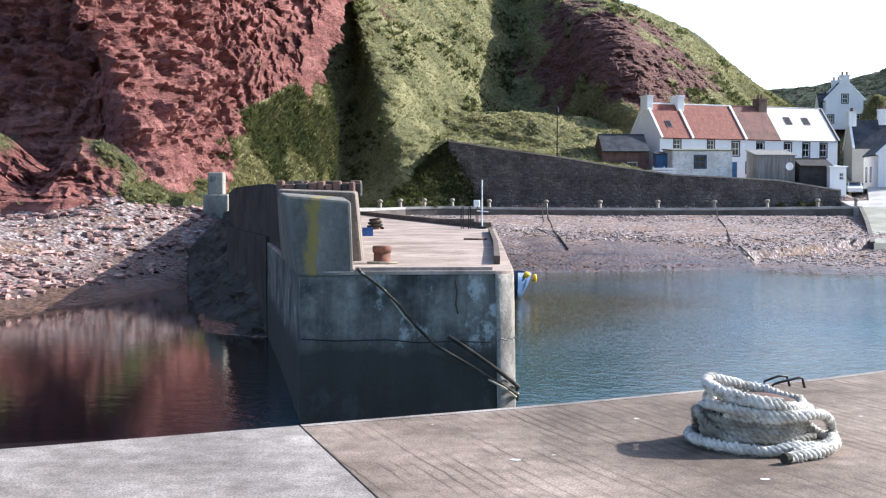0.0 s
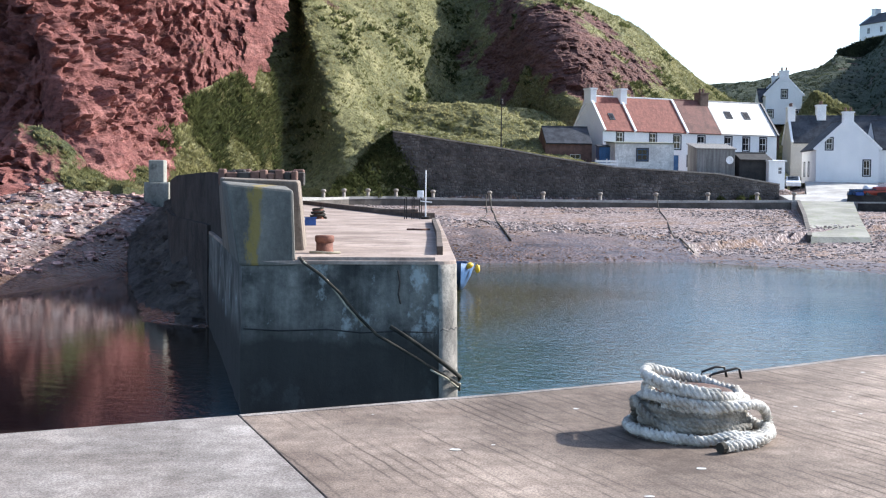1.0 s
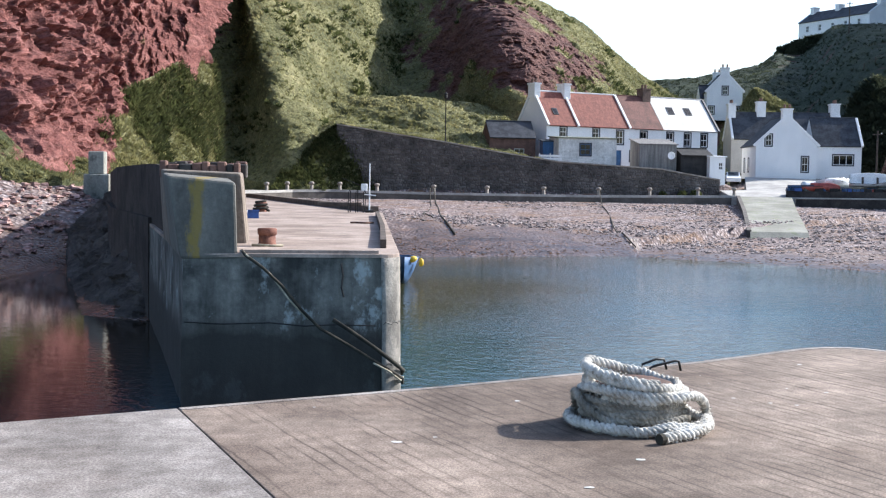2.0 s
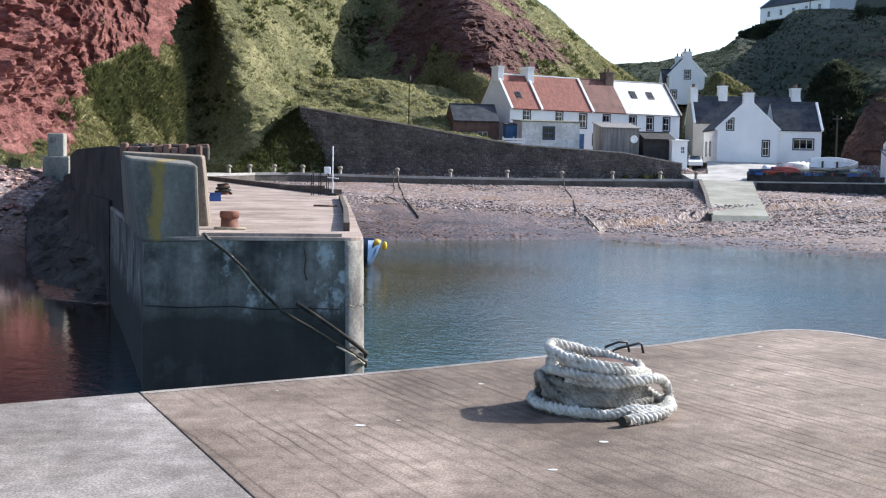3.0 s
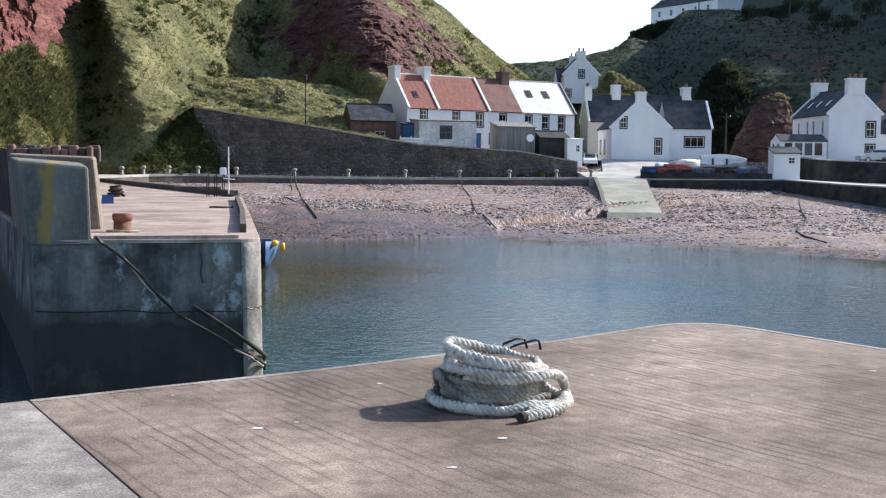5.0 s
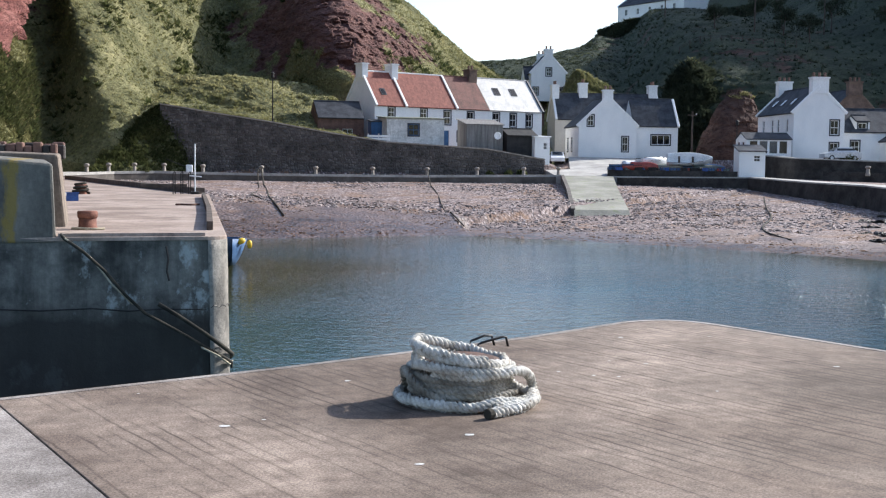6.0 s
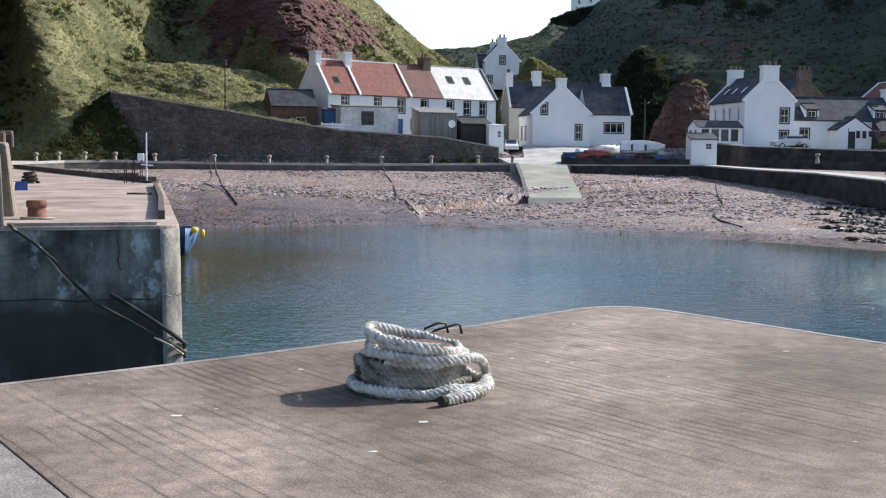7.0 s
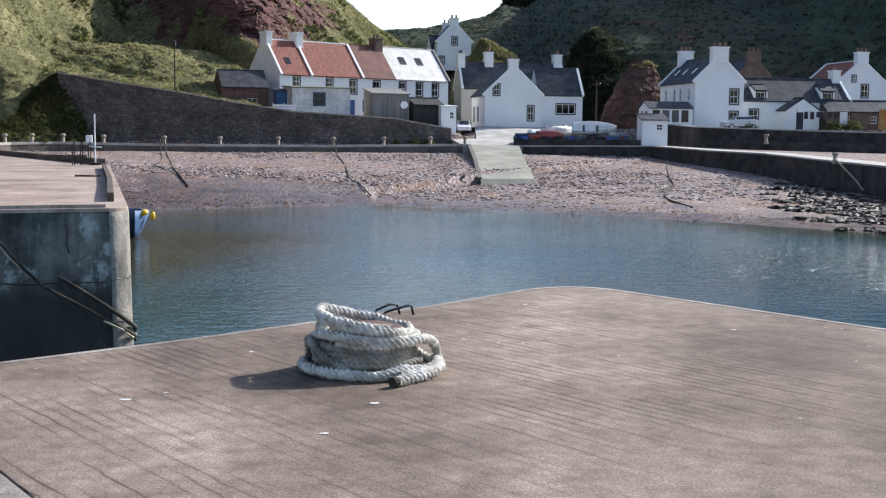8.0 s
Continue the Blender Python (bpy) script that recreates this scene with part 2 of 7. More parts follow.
M_post = surf("post_stone", (0.22, 0.19, 0.16), (0.36, 0.32, 0.28), 2.0, 12.0, 0.9, 0.3, 0.02)
M_ropegrey = surf("darker_grey_rope", (0.15, 0.135, 0.11), (0.36, 0.33, 0.28), 6.0, 90.0, 0.95, 0.9, 0.01, stain=(0.13, 0.11, 0.085))
M_rope = surf("old_white_rope", (0.40, 0.37, 0.32), (0.78, 0.75, 0.69), 6.0, 90.0, 0.95, 0.9, 0.01, stain=(0.27, 0.235, 0.19))
M_ropeweed = surf("weedy_rope", (0.014, 0.013, 0.010), (0.05, 0.043, 0.032), 3.0, 30.0, 0.95, 0.4, 0.01)
M_ropepale = surf("pale_mooring_rope", (0.25, 0.22, 0.16), (0.42, 0.38, 0.29), 3.0, 30.0, 0.95, 0.4, 0.01)
M_blueplastic = surf("blue_plastic", (0.02, 0.055, 0.20), (0.035, 0.10, 0.32), 2.0, 20.0, 0.45, 0.0)
M_yellow = surf("yellow_paint", (0.60, 0.38, 0.02), (0.75, 0.50, 0.04), 3.0, 20.0, 0.5, 0.0)
M_boatwhite = surf("white_gelcoat", (0.66, 0.67, 0.68), (0.80, 0.80, 0.80), 1.5, 12.0, 0.35, 0.0)
M_boatred = surf("faded_red_paint", (0.22, 0.04, 0.03), (0.36, 0.08, 0.06), 1.5, 12.0, 0.5, 0.0)
M_boatblue = surf("boat_blue_paint", (0.03, 0.07, 0.16), (0.05, 0.12, 0.25), 1.5, 12.0, 0.45, 0.0)
M_tarp = surf("grey_green_tarpaulin", (0.06, 0.08, 0.075), (0.13, 0.15, 0.14), 1.5, 12.0, 0.7, 0.3, 0.02)
M_rubber = surf("black_rubber", (0.012, 0.012, 0.012), (0.025, 0.025, 0.025), 4.0, 30.0, 0.8, 0.0)
M_carpaint = surf("silver_car_paint", (0.50, 0.52, 0.55), (0.60, 0.62, 0.65), 1.0, 9.0, 0.3, 0.0, metal=0.3)
M_weedrock = surf("weedy_boulder", (0.010, 0.008, 0.006), (0.030, 0.023, 0.017), 1.2, 8.0, 0.5, 0.9, 0.08, vary=0.4, spec=0.3)
M_redrock = surf("red_beach_rock", (0.16, 0.085, 0.075), (0.42, 0.27, 0.24), 1.2, 8.0, 0.85, 0.6, 0.05, vary=0.5)
M_pebble = surf("grey_pink_pebbles", (0.185, 0.153, 0.147), (0.383, 0.324, 0.304), 0.5, 8.0, 0.85, 0.4, 0.03, vary=0.55)
M_wrack = surf("dry_seaweed", (0.055, 0.032, 0.018), (0.24, 0.125, 0.055), 1.0, 8.0, 0.9, 0.4, 0.02, vary=0.5)
M_cloth = surf("dark_washing", (0.03, 0.025, 0.035), (0.09, 0.06, 0.07), 1.0, 9.0, 0.95, 0.0)
M_clothwhite = surf("white_washing", (0.70, 0.70, 0.72), (0.8, 0.8, 0.82), 1.0, 9.0, 0.95, 0.0)
M_orange = surf("orange_boards", (0.36, 0.17, 0.05), (0.48, 0.24, 0.08), 1.2, 9.0, 0.8, 0.2, 0.01)
M_dropping = surf("white_dropping", (0.42, 0.41, 0.39), (0.62, 0.61, 0.58), 9.0, 60.0, 0.9, 0.0)


def pier_material(name, dark, light, lines):
    """Brushed quay concrete: broad damp patches, aggregate grain and tamped lines across the pier."""
    m, nt, b, links = nodes_of(name)
    v = coords(nt)
    big = noise_node(nt, links, v, 0.45, 6.0, 0.6)
    grain = noise_node(nt, links, v, 70.0, 3.0, 0.7)
    mid = noise_node(nt, links, v, 6.0, 6.0, 0.7)
    col = ramp_node(nt, links, big, [(0.36, dark), (0.5, tuple((p + q) / 2 for p, q in zip(dark, light))), (0.62, light)])
    col = mix_node(nt, links, 0.8, col, ramp_node(nt, links, mid, [(0.38, (0.72, 0.70, 0.69)), (0.62, (1.2, 1.2, 1.2))]), "MULTIPLY")
    col = mix_node(nt, links, 0.7, col, ramp_node(nt, links, grain, [(0.40, (0.55, 0.53, 0.52)), (0.60, (1.45, 1.45, 1.45))]), "MULTIPLY")
    height = grain
    blotch = noise_node(nt, links, v, 1.7, 7.0, 0.75)
    col = mix_node(nt, links, 0.75, col, ramp_node(nt, links, blotch, [(0.34, (0.66, 0.62, 0.6)), (0.5, (1.0, 1.0, 1.0)), (0.68, (1.28, 1.27, 1.25))]), "MULTIPLY")
    damp = noise_node(nt, links, v, 0.26, 5.0, 0.62)
    col = mix_node(nt, links, 0.8, col, ramp_node(nt, links, damp, [(0.40, (0.60, 0.55, 0.51)), (0.50, (0.95, 0.94, 0.92)), (0.60, (1.28, 1.27, 1.26))]), "MULTIPLY")
    if lines:
        mp = nt.nodes.new("ShaderNodeMapping")
        mp.inputs["Rotation"].default_value = (0, 0, radians(-20.8))
        links.new(v, mp.inputs["Vector"])
        wave = nt.nodes.new("ShaderNodeTexWave")
        wave.inputs["Scale"].default_value, wave.inputs["Distortion"].default_value = 3.4, 2.2
        wave.inputs["Detail"].default_value, wave.inputs["Detail Scale"].default_value = 3.0, 0.8
        links.new(mp.outputs["Vector"], wave.inputs["Vector"])
        groove = ramp_node(nt, links, wave.outputs["Fac"], [(0.02, (0.34, 0.31, 0.29)), (0.13, (0.94, 0.94, 0.94)), (0.85, (1, 1, 1)), (1.0, (1.14, 1.14, 1.14))])
        run = noise_node(nt, links, v, 1.0, 4.0, 0.6, (6.0, 0.75, 1.0), radians(-20.8))
        zone = noise_node(nt, links, v, 0.35, 2.0, 0.5)
        here = mix_node(nt, links, 1.0, ramp_node(nt, links, run, [(0.44, (0, 0, 0)), (0.58, (1, 1, 1))]), ramp_node(nt, links, zone, [(0.36, (0.2, 0.2, 0.2)), (0.55, (1, 1, 1))]), "MULTIPLY")
        col = mix_node(nt, links, here, col, mix_node(nt, links, 1.0, col, groove, "MULTIPLY"))
    links.new(col, b.inputs["Base Color"])
    b.inputs["Roughness"].default_value = 0.88
    b.inputs["Specular IOR Level"].default_value = 0.35
    bump_to(nt, links, b, height, 0.35, 0.008)
    return m


M_pier_new = pier_material("brushed_quay_concrete", (0.105, 0.078, 0.061), (0.265, 0.212, 0.174), True)
M_pier_pale = pier_material("pale_quay_concrete", (0.17, 0.152, 0.14), (0.33, 0.30, 0.28), False)


def glass_material():
    m, nt, b, links = nodes_of("window_glass")
    b.inputs["Base Color"].default_value = (0.16, 0.18, 0.20, 1)
    b.inputs["Roughness"].default_value = 0.03
    b.inputs["IOR"].default_value = 1.45
    b.inputs["Transmission Weight"].default_value = 1.0
    return m


M_glass = glass_material()


def water_material():
    m, nt, b, links = nodes_of("harbour_water")
    v = coords(nt)
    tint = noise_node(nt, links, v, 0.05, 3.0, 0.5)
    at = nt.nodes.new("ShaderNodeAttribute")
    at.attribute_name = "bed_and_hill_tint"
    tint_mix = nt.nodes.new("ShaderNodeMix")
    tint_mix.data_type = "RGBA"
    links.new(at.outputs["Fac"], tint_mix.inputs[0])
    tint_mix.inputs[7].default_value = (0.040, 0.042, 0.020, 1)
    # near-black mix in the lee stands in for shade and the cliff's reflection
    lee_shade = nt.nodes.new("ShaderNodeAttribute")
    lee_shade.attribute_name = "lee_shade"
    links.new(mix_node(nt, links, lee_shade.outputs["Fac"], tint_mix.outputs[2], (0.016, 0.008, 0.006)), b.inputs["Base Color"])
    links.new(ramp_node(nt, links, tint, [(0.35, (0.005, 0.056, 0.090)), (0.65, (0.009, 0.098, 0.150))]), tint_mix.inputs[6])
    b.inputs["Roughness"].default_value = 0.06
    b.inputs["IOR"].default_value = 1.33
    w1 = noise_node(nt, links, v, 1.6, 3.0, 0.55, (1.0, 1.5, 1.0), radians(25))
    w2 = noise_node(nt, links, v, 6.0, 2.0, 0.5, (1.0, 1.4, 1.0), radians(-15))
    calm = noise_node(nt, links, v, 0.07, 3.0, 0.5)
    add = nt.nodes.new("ShaderNodeMath")
    add.operation = "MULTIPLY_ADD"
    links.new(w2, add.inputs[0])
    add.inputs[1].default_value = 0.4
    links.new(w1, add.inputs[2])
    mul = nt.nodes.new("ShaderNodeMath")
    mul.operation = "MULTIPLY"
    links.new(add.outputs[0], mul.inputs[0])
    links.new(ramp_node(nt, links, calm, [(0.35, (0.35, 0.35, 0.35)), (0.65, (1, 1, 1))]), mul.inputs[1])
    breeze = nt.nodes.new("ShaderNodeAttribute")
    breeze.attribute_name = "breeze"
    blown = nt.nodes.new("ShaderNodeMath")
    blown.operation = "MULTIPLY"
    links.new(mul.outputs[0], blown.inputs[0])
    links.new(breeze.outputs["Fac"], blown.inputs[1])
    bump_to(nt, links, b, blown.outputs[0], 1.0, 0.14)
    return m


M_water = water_material()


def beach_material():
    """Shingle: pebble cells, weed lines, darker and browner where it stays wet near the water."""
    m, nt, b, links = nodes_of("shingle_beach")
    v = coords(nt)
    vor = nt.nodes.new("ShaderNodeTexVoronoi")
    vor.inputs["Scale"].default_value = 4.5
    links.new(v, vor.inputs["Vector"])
    cell = nt.nodes.new("ShaderNodeSeparateColor")
    links.new(vor.outputs["Color"], cell.inputs[0])
    stone = ramp_node(nt, links, cell.outputs[0], [(0.0, (0.11, 0.085, 0.083)), (0.35, (0.21, 0.165, 0.16)), (0.7, (0.33, 0.275, 0.262)), (1.0, (0.52, 0.47, 0.46))])
    gap = ramp_node(nt, links, vor.outputs["Distance"], [(0.25, (1, 1, 1)), (0.75, (0.45, 0.42, 0.42))])
    col = mix_node(nt, links, 1.0, stone, gap, "MULTIPLY")
    patch = noise_node(nt, links, v, 0.22, 6.0, 0.65)
    col = mix_node(nt, links, 0.8, col, ramp_node(nt, links, patch, [(0.3, (0.7, 0.62, 0.6)), (0.6, (1.1, 1.05, 1.05))]), "MULTIPLY")
    weed = noise_node(nt, links, v, 0.42, 7.0, 0.72, (0.55, 1.3, 1.0), radians(-18))
    col = mix_node(nt, links, ramp_node(nt, links, weed, [(0.49, (0, 0, 0)), (0.60, (0.8, 0.8, 0.8))]), col, (0.185, 0.105, 0.062))
    at = nt.nodes.new("ShaderNodeAttribute")
    at.attribute_name = "wet"
    wetcol = ramp_node(nt, links, noise_node(nt, links, v, 0.7, 6.0, 0.7), [(0.35, (0.045, 0.028, 0.02)), (0.6, (0.125, 0.075, 0.053)), (0.75, (0.19, 0.115, 0.07))])
    col = mix_node(nt, links, at.outputs["Fac"], col, wetcol)
    links.new(col, b.inputs["Base Color"])
    rr = nt.nodes.new("ShaderNodeMapRange")
    links.new(at.outputs["Fac"], rr.inputs[0])
    rr.inputs[3].default_value, rr.inputs[4].default_value = 0.9, 0.24
    links.new(rr.outputs[0], b.inputs["Roughness"])
    bump_to(nt, links, b, vor.outputs["Distance"], 0.7, 0.12)
    return m


M_beach = beach_material()


# ---- building blocks ----
def part(name, bm, material, parent, label="", smooth=False):
    """One mesh object under a thing or a part."""
    me = bpy.data.meshes.new(name)
    if smooth:
        for f in bm.faces:
            f.smooth = True
    bm.to_mesh(me)
    bm.free()
    me.materials.append(material)
    ob = new(name, me)
    if parent is not None:
        ob.parent = parent
    if label:
        ob["label"] = label
    return ob


def thing(name, m, label, category, group="", kind=""):
    ob = new(name)
    ob.matrix_basis = m
    return tagged(ob, label, category, group, kind)


def box(bm, lo, hi, m=None, bevel=0.0):
    """Adds a box, bevelled on request."""
    c = [(a + b) / 2 for a, b in zip(lo, hi)]
    s = [b - a for a, b in zip(lo, hi)]
    mat = Matrix.Translation(c) @ Matrix.Diagonal((*s, 1))
    geo = bmesh.ops.create_cube(bm, size=1.0, matrix=(m @ mat) if m else mat)
    if bevel:
        edges = list({e for v in geo["verts"] for e in v.link_edges})
        bmesh.ops.bevel(bm, geom=edges, offset=bevel, segments=1, affect="EDGES", profile=0.5)


def one_box(lo, hi, m=None, bevel=0.0):
    bm = bmesh.new()
    box(bm, lo, hi, m, bevel)
    return bm


def turned(profile, seg=16, m=None):
    """A lathe body from (radius, height) pairs, closed at both ends."""
    bm = bmesh.new()
    rings = []
    for r, z in profile:
        rings.append([bm.verts.new((r * math.cos(2 * math.pi * i / seg), r * math.sin(2 * math.pi * i / seg), z)) for i in range(seg)])
    for a, b in zip(rings, rings[1:]):
        for i in range(seg):
            bm.faces.new((a[i], a[(i + 1) % seg], b[(i + 1) % seg], b[i]))
    bm.faces.new(list(reversed(rings[0])))
    bm.faces.new(rings[-1])
    if m:
        bmesh.ops.transform(bm, matrix=m, verts=bm.verts)
    return bm


def tube(points, r, seg=6, bm=None):
    """A round rod along a line of points."""
    bm = bm or bmesh.new()
    pts = [Vector(p) for p in points]
    rings = []
    for i, p in enumerate(pts):
        t = (pts[min(i + 1, len(pts) - 1)] - pts[max(i - 1, 0)]).normalized()
        a = t.cross(Vector((0, 0, 1)) if abs(t.z) < 0.9 else Vector((1, 0, 0))).normalized()
        b = t.cross(a)
        rings.append([bm.verts.new(p + (a * math.cos(2 * math.pi * k / seg) + b * math.sin(2 * math.pi * k / seg)) * r) for k in range(seg)])
    for u, w in zip(rings, rings[1:]):
        for k in range(seg):
            bm.faces.new((u[k], u[(k + 1) % seg], w[(k + 1) % seg], w[k]))
    bm.faces.new(rings[0])
    bm.faces.new(list(reversed(rings[-1])))
    bmesh.ops.recalc_face_normals(bm, faces=bm.faces)
    return bm


def prism(poly, z0, z1, bm=None):
    """An upright prism over a plan outline; z0 and z1 may be numbers or lists."""
    bm = bm or bmesh.new()
    n = len(poly)
    zl = z0 if isinstance(z0, (list, tuple)) else [z0] * n
    zh = z1 if isinstance(z1, (list, tuple)) else [z1] * n
    lo = [bm.verts.new((x, y, z)) for (x, y), z in zip(poly, zl)]
    hi = [bm.verts.new((x, y, z)) for (x, y), z in zip(poly, zh)]
    bm.faces.new(hi)
    bm.faces.new(list(reversed(lo)))
    for i in range(n):
        j = (i + 1) % n
        bm.faces.new((lo[i], lo[j], hi[j], hi[i]))
    bmesh.ops.recalc_face_normals(bm, faces=bm.faces)
    return bm


def ribbon(line, off0, off1, z0s, z1s, bm=None):
    """A wall or strip that follows a plan line between two sideways offsets, from z0s to z1s."""
    bm = bm or bmesh.new()
    pts = [Vector(p) for p in line]
    rows = []
    for i, p in enumerate(pts):
        t = (pts[min(i + 1, len(pts) - 1)] - pts[max(i - 1, 0)]).normalized()
        nrm = Vector((-t.y, t.x))
        a, b = p + nrm * off0, p + nrm * off1
        rows.append([bm.verts.new((a.x, a.y, z0s[i])), bm.verts.new((b.x, b.y, z0s[i])), bm.verts.new((b.x, b.y, z1s[i])), bm.verts.new((a.x, a.y, z1s[i]))])
    for u, w in zip(rows, rows[1:]):
        for k in range(4):
            bm.faces.new((u[k], u[(k + 1) % 4], w[(k + 1) % 4], w[k]))
    bm.faces.new(list(reversed(rows[0])))
    bm.faces.new(rows[-1])
    bmesh.ops.recalc_face_normals(bm, faces=bm.faces)
    return bm


def clip(poly, axis, value, keep_greater):
    """Cuts a convex (s, z) outline by a line."""
    out = []
    for i, p in enumerate(poly):
        q = poly[(i + 1) % len(poly)]
        a, b = (p[axis] - value), (q[axis] - value)
        if not keep_greater:
            a, b = -a, -b
        if a >= 0:
            out.append(p)
        if (a > 0 and b < 0) or (a < 0 and b > 0):
            t = a / (a - b)
            out.append((p[0] + t * (q[0] - p[0]), p[1] + t * (q[1] - p[1])))
    return out


def wall_panel(bm, m, outline, openings, depth=0.22):
    """A wall face in the x-z plane of m (looking along +y) with holes that have reveals."""
    ss = sorted({p[0] for p in outline} | {v for o in openings for v in o[:2]})
    zs = sorted({p[1] for p in outline} | {v for o in openings for v in o[2:4]})
    for s0, s1 in zip(ss, ss[1:]):
        for z0, z1 in zip(zs, zs[1:]):
            cs, cz = (s0 + s1) / 2, (z0 + z1) / 2
            if any(o[0] < cs < o[1] and o[2] < cz < o[3] for o in openings):
                continue
            cell = outline
            for axis, val, gt in ((0, s0, True), (0, s1, False), (1, z0, True), (1, z1, False)):
                cell = clip(cell, axis, val, gt) if cell else cell
            clean = []
            for p in cell:
                if not clean or (abs(p[0] - clean[-1][0]) + abs(p[1] - clean[-1][1])) > 1e-5:
                    clean.append(p)
            if len(clean) > 2 and abs(clean[0][0] - clean[-1][0]) + abs(clean[0][1] - clean[-1][1]) < 1e-5:
                clean.pop()
            if len(clean) > 2:
                bm.faces.new([bm.verts.new(m @ Vector((s, 0, z))) for s, z in clean])
    for s0, s1, z0, z1 in [o[:4] for o in openings]:
        for a, b in (((s0, z0), (s1, z0)), ((s1, z0), (s1, z1)), ((s1, z1), (s0, z1)), ((s0, z1), (s0, z0))):
            bm.faces.new([bm.verts.new(m @ Vector(p)) for p in ((a[0], 0, a[1]), (b[0], 0, b[1]), (b[0], depth, b[1]), (a[0], depth, a[1]))])


def window_part(m, o, parent):
    """A sash window in an opening: bars, dark margin round it, glass behind."""
    s0, s1, z0, z1 = o[:4]
    style = o[4] if len(o) > 4 else "margin"
    if style == "door" or style == "bluedoor":
        bm = one_box((s0, 0.10, z0), (s1, 0.15, z1), m)
        for k in range(2):
            zz = z0 + (z1 - z0) * (0.12 + 0.45 * k)
            box(bm, (s0 + 0.12, 0.085, zz), (s1 - 0.12, 0.10, zz + (z1 - z0) * 0.33), m)
        return part("door", bm, M_bluepaint if style == "bluedoor" else M_margin, parent, "painted panel door")
    bm = bmesh.new()
    f = 0.07
    box(bm, (s0, 0.08, z0), (s0 + f, 0.14, z1), m)
    box(bm, (s1 - f, 0.08, z0), (s1, 0.14, z1), m)
    box(bm, (s0 + f, 0.08, z0), (s1 - f, 0.14, z0 + f), m)
    box(bm, (s0 + f, 0.08, z1 - f), (s1 - f, 0.14, z1), m)
    if s1 - s0 > 1.7:
        for k in (1, 2):
            c = s0 + (s1 - s0) * k / 3
            box(bm, (c - 0.03, 0.085, z0 + f), (c + 0.03, 0.135, z1 - f), m)
    else:
        c, zc = (s0 + s1) / 2, (z0 + z1) / 2
        box(bm, (s0 + f, 0.085, zc - 0.035), (s1 - f, 0.135, zc + 0.035), m)
        box(bm, (c - 0.02, 0.09, z0 + f), (c + 0.02, 0.13, zc - 0.035), m)
        box(bm, (c - 0.02, 0.09, zc + 0.035), (c + 0.02, 0.13, z1 - f), m)
    win = part("window", bm, M_bluepaint if style == "blue" else M_sash, parent)
    pane = part("pane", one_box((s0 + 0.02, 0.105, z0 + 0.02), (s1 - 0.02, 0.115, z1 - 0.02), m), M_glass, win)
    if style in ("margin", "blue"):
        bm = bmesh.new()
        w = 0.14
        box(bm, (s0 - w, -0.02, z0 - w), (s0, 0.03, z1 + w), m)
        box(bm, (s1, -0.02, z0 - w), (s1 + w, 0.03, z1 + w), m)
        box(bm, (s0, -0.02, z1), (s1, 0.03, z1 + w), m)
        box(bm, (s0, -0.05, z0 - w), (s1, 0.03, z0), m)
        part("window_margin", bm, M_margin, win, "dark painted window surround")
    return win


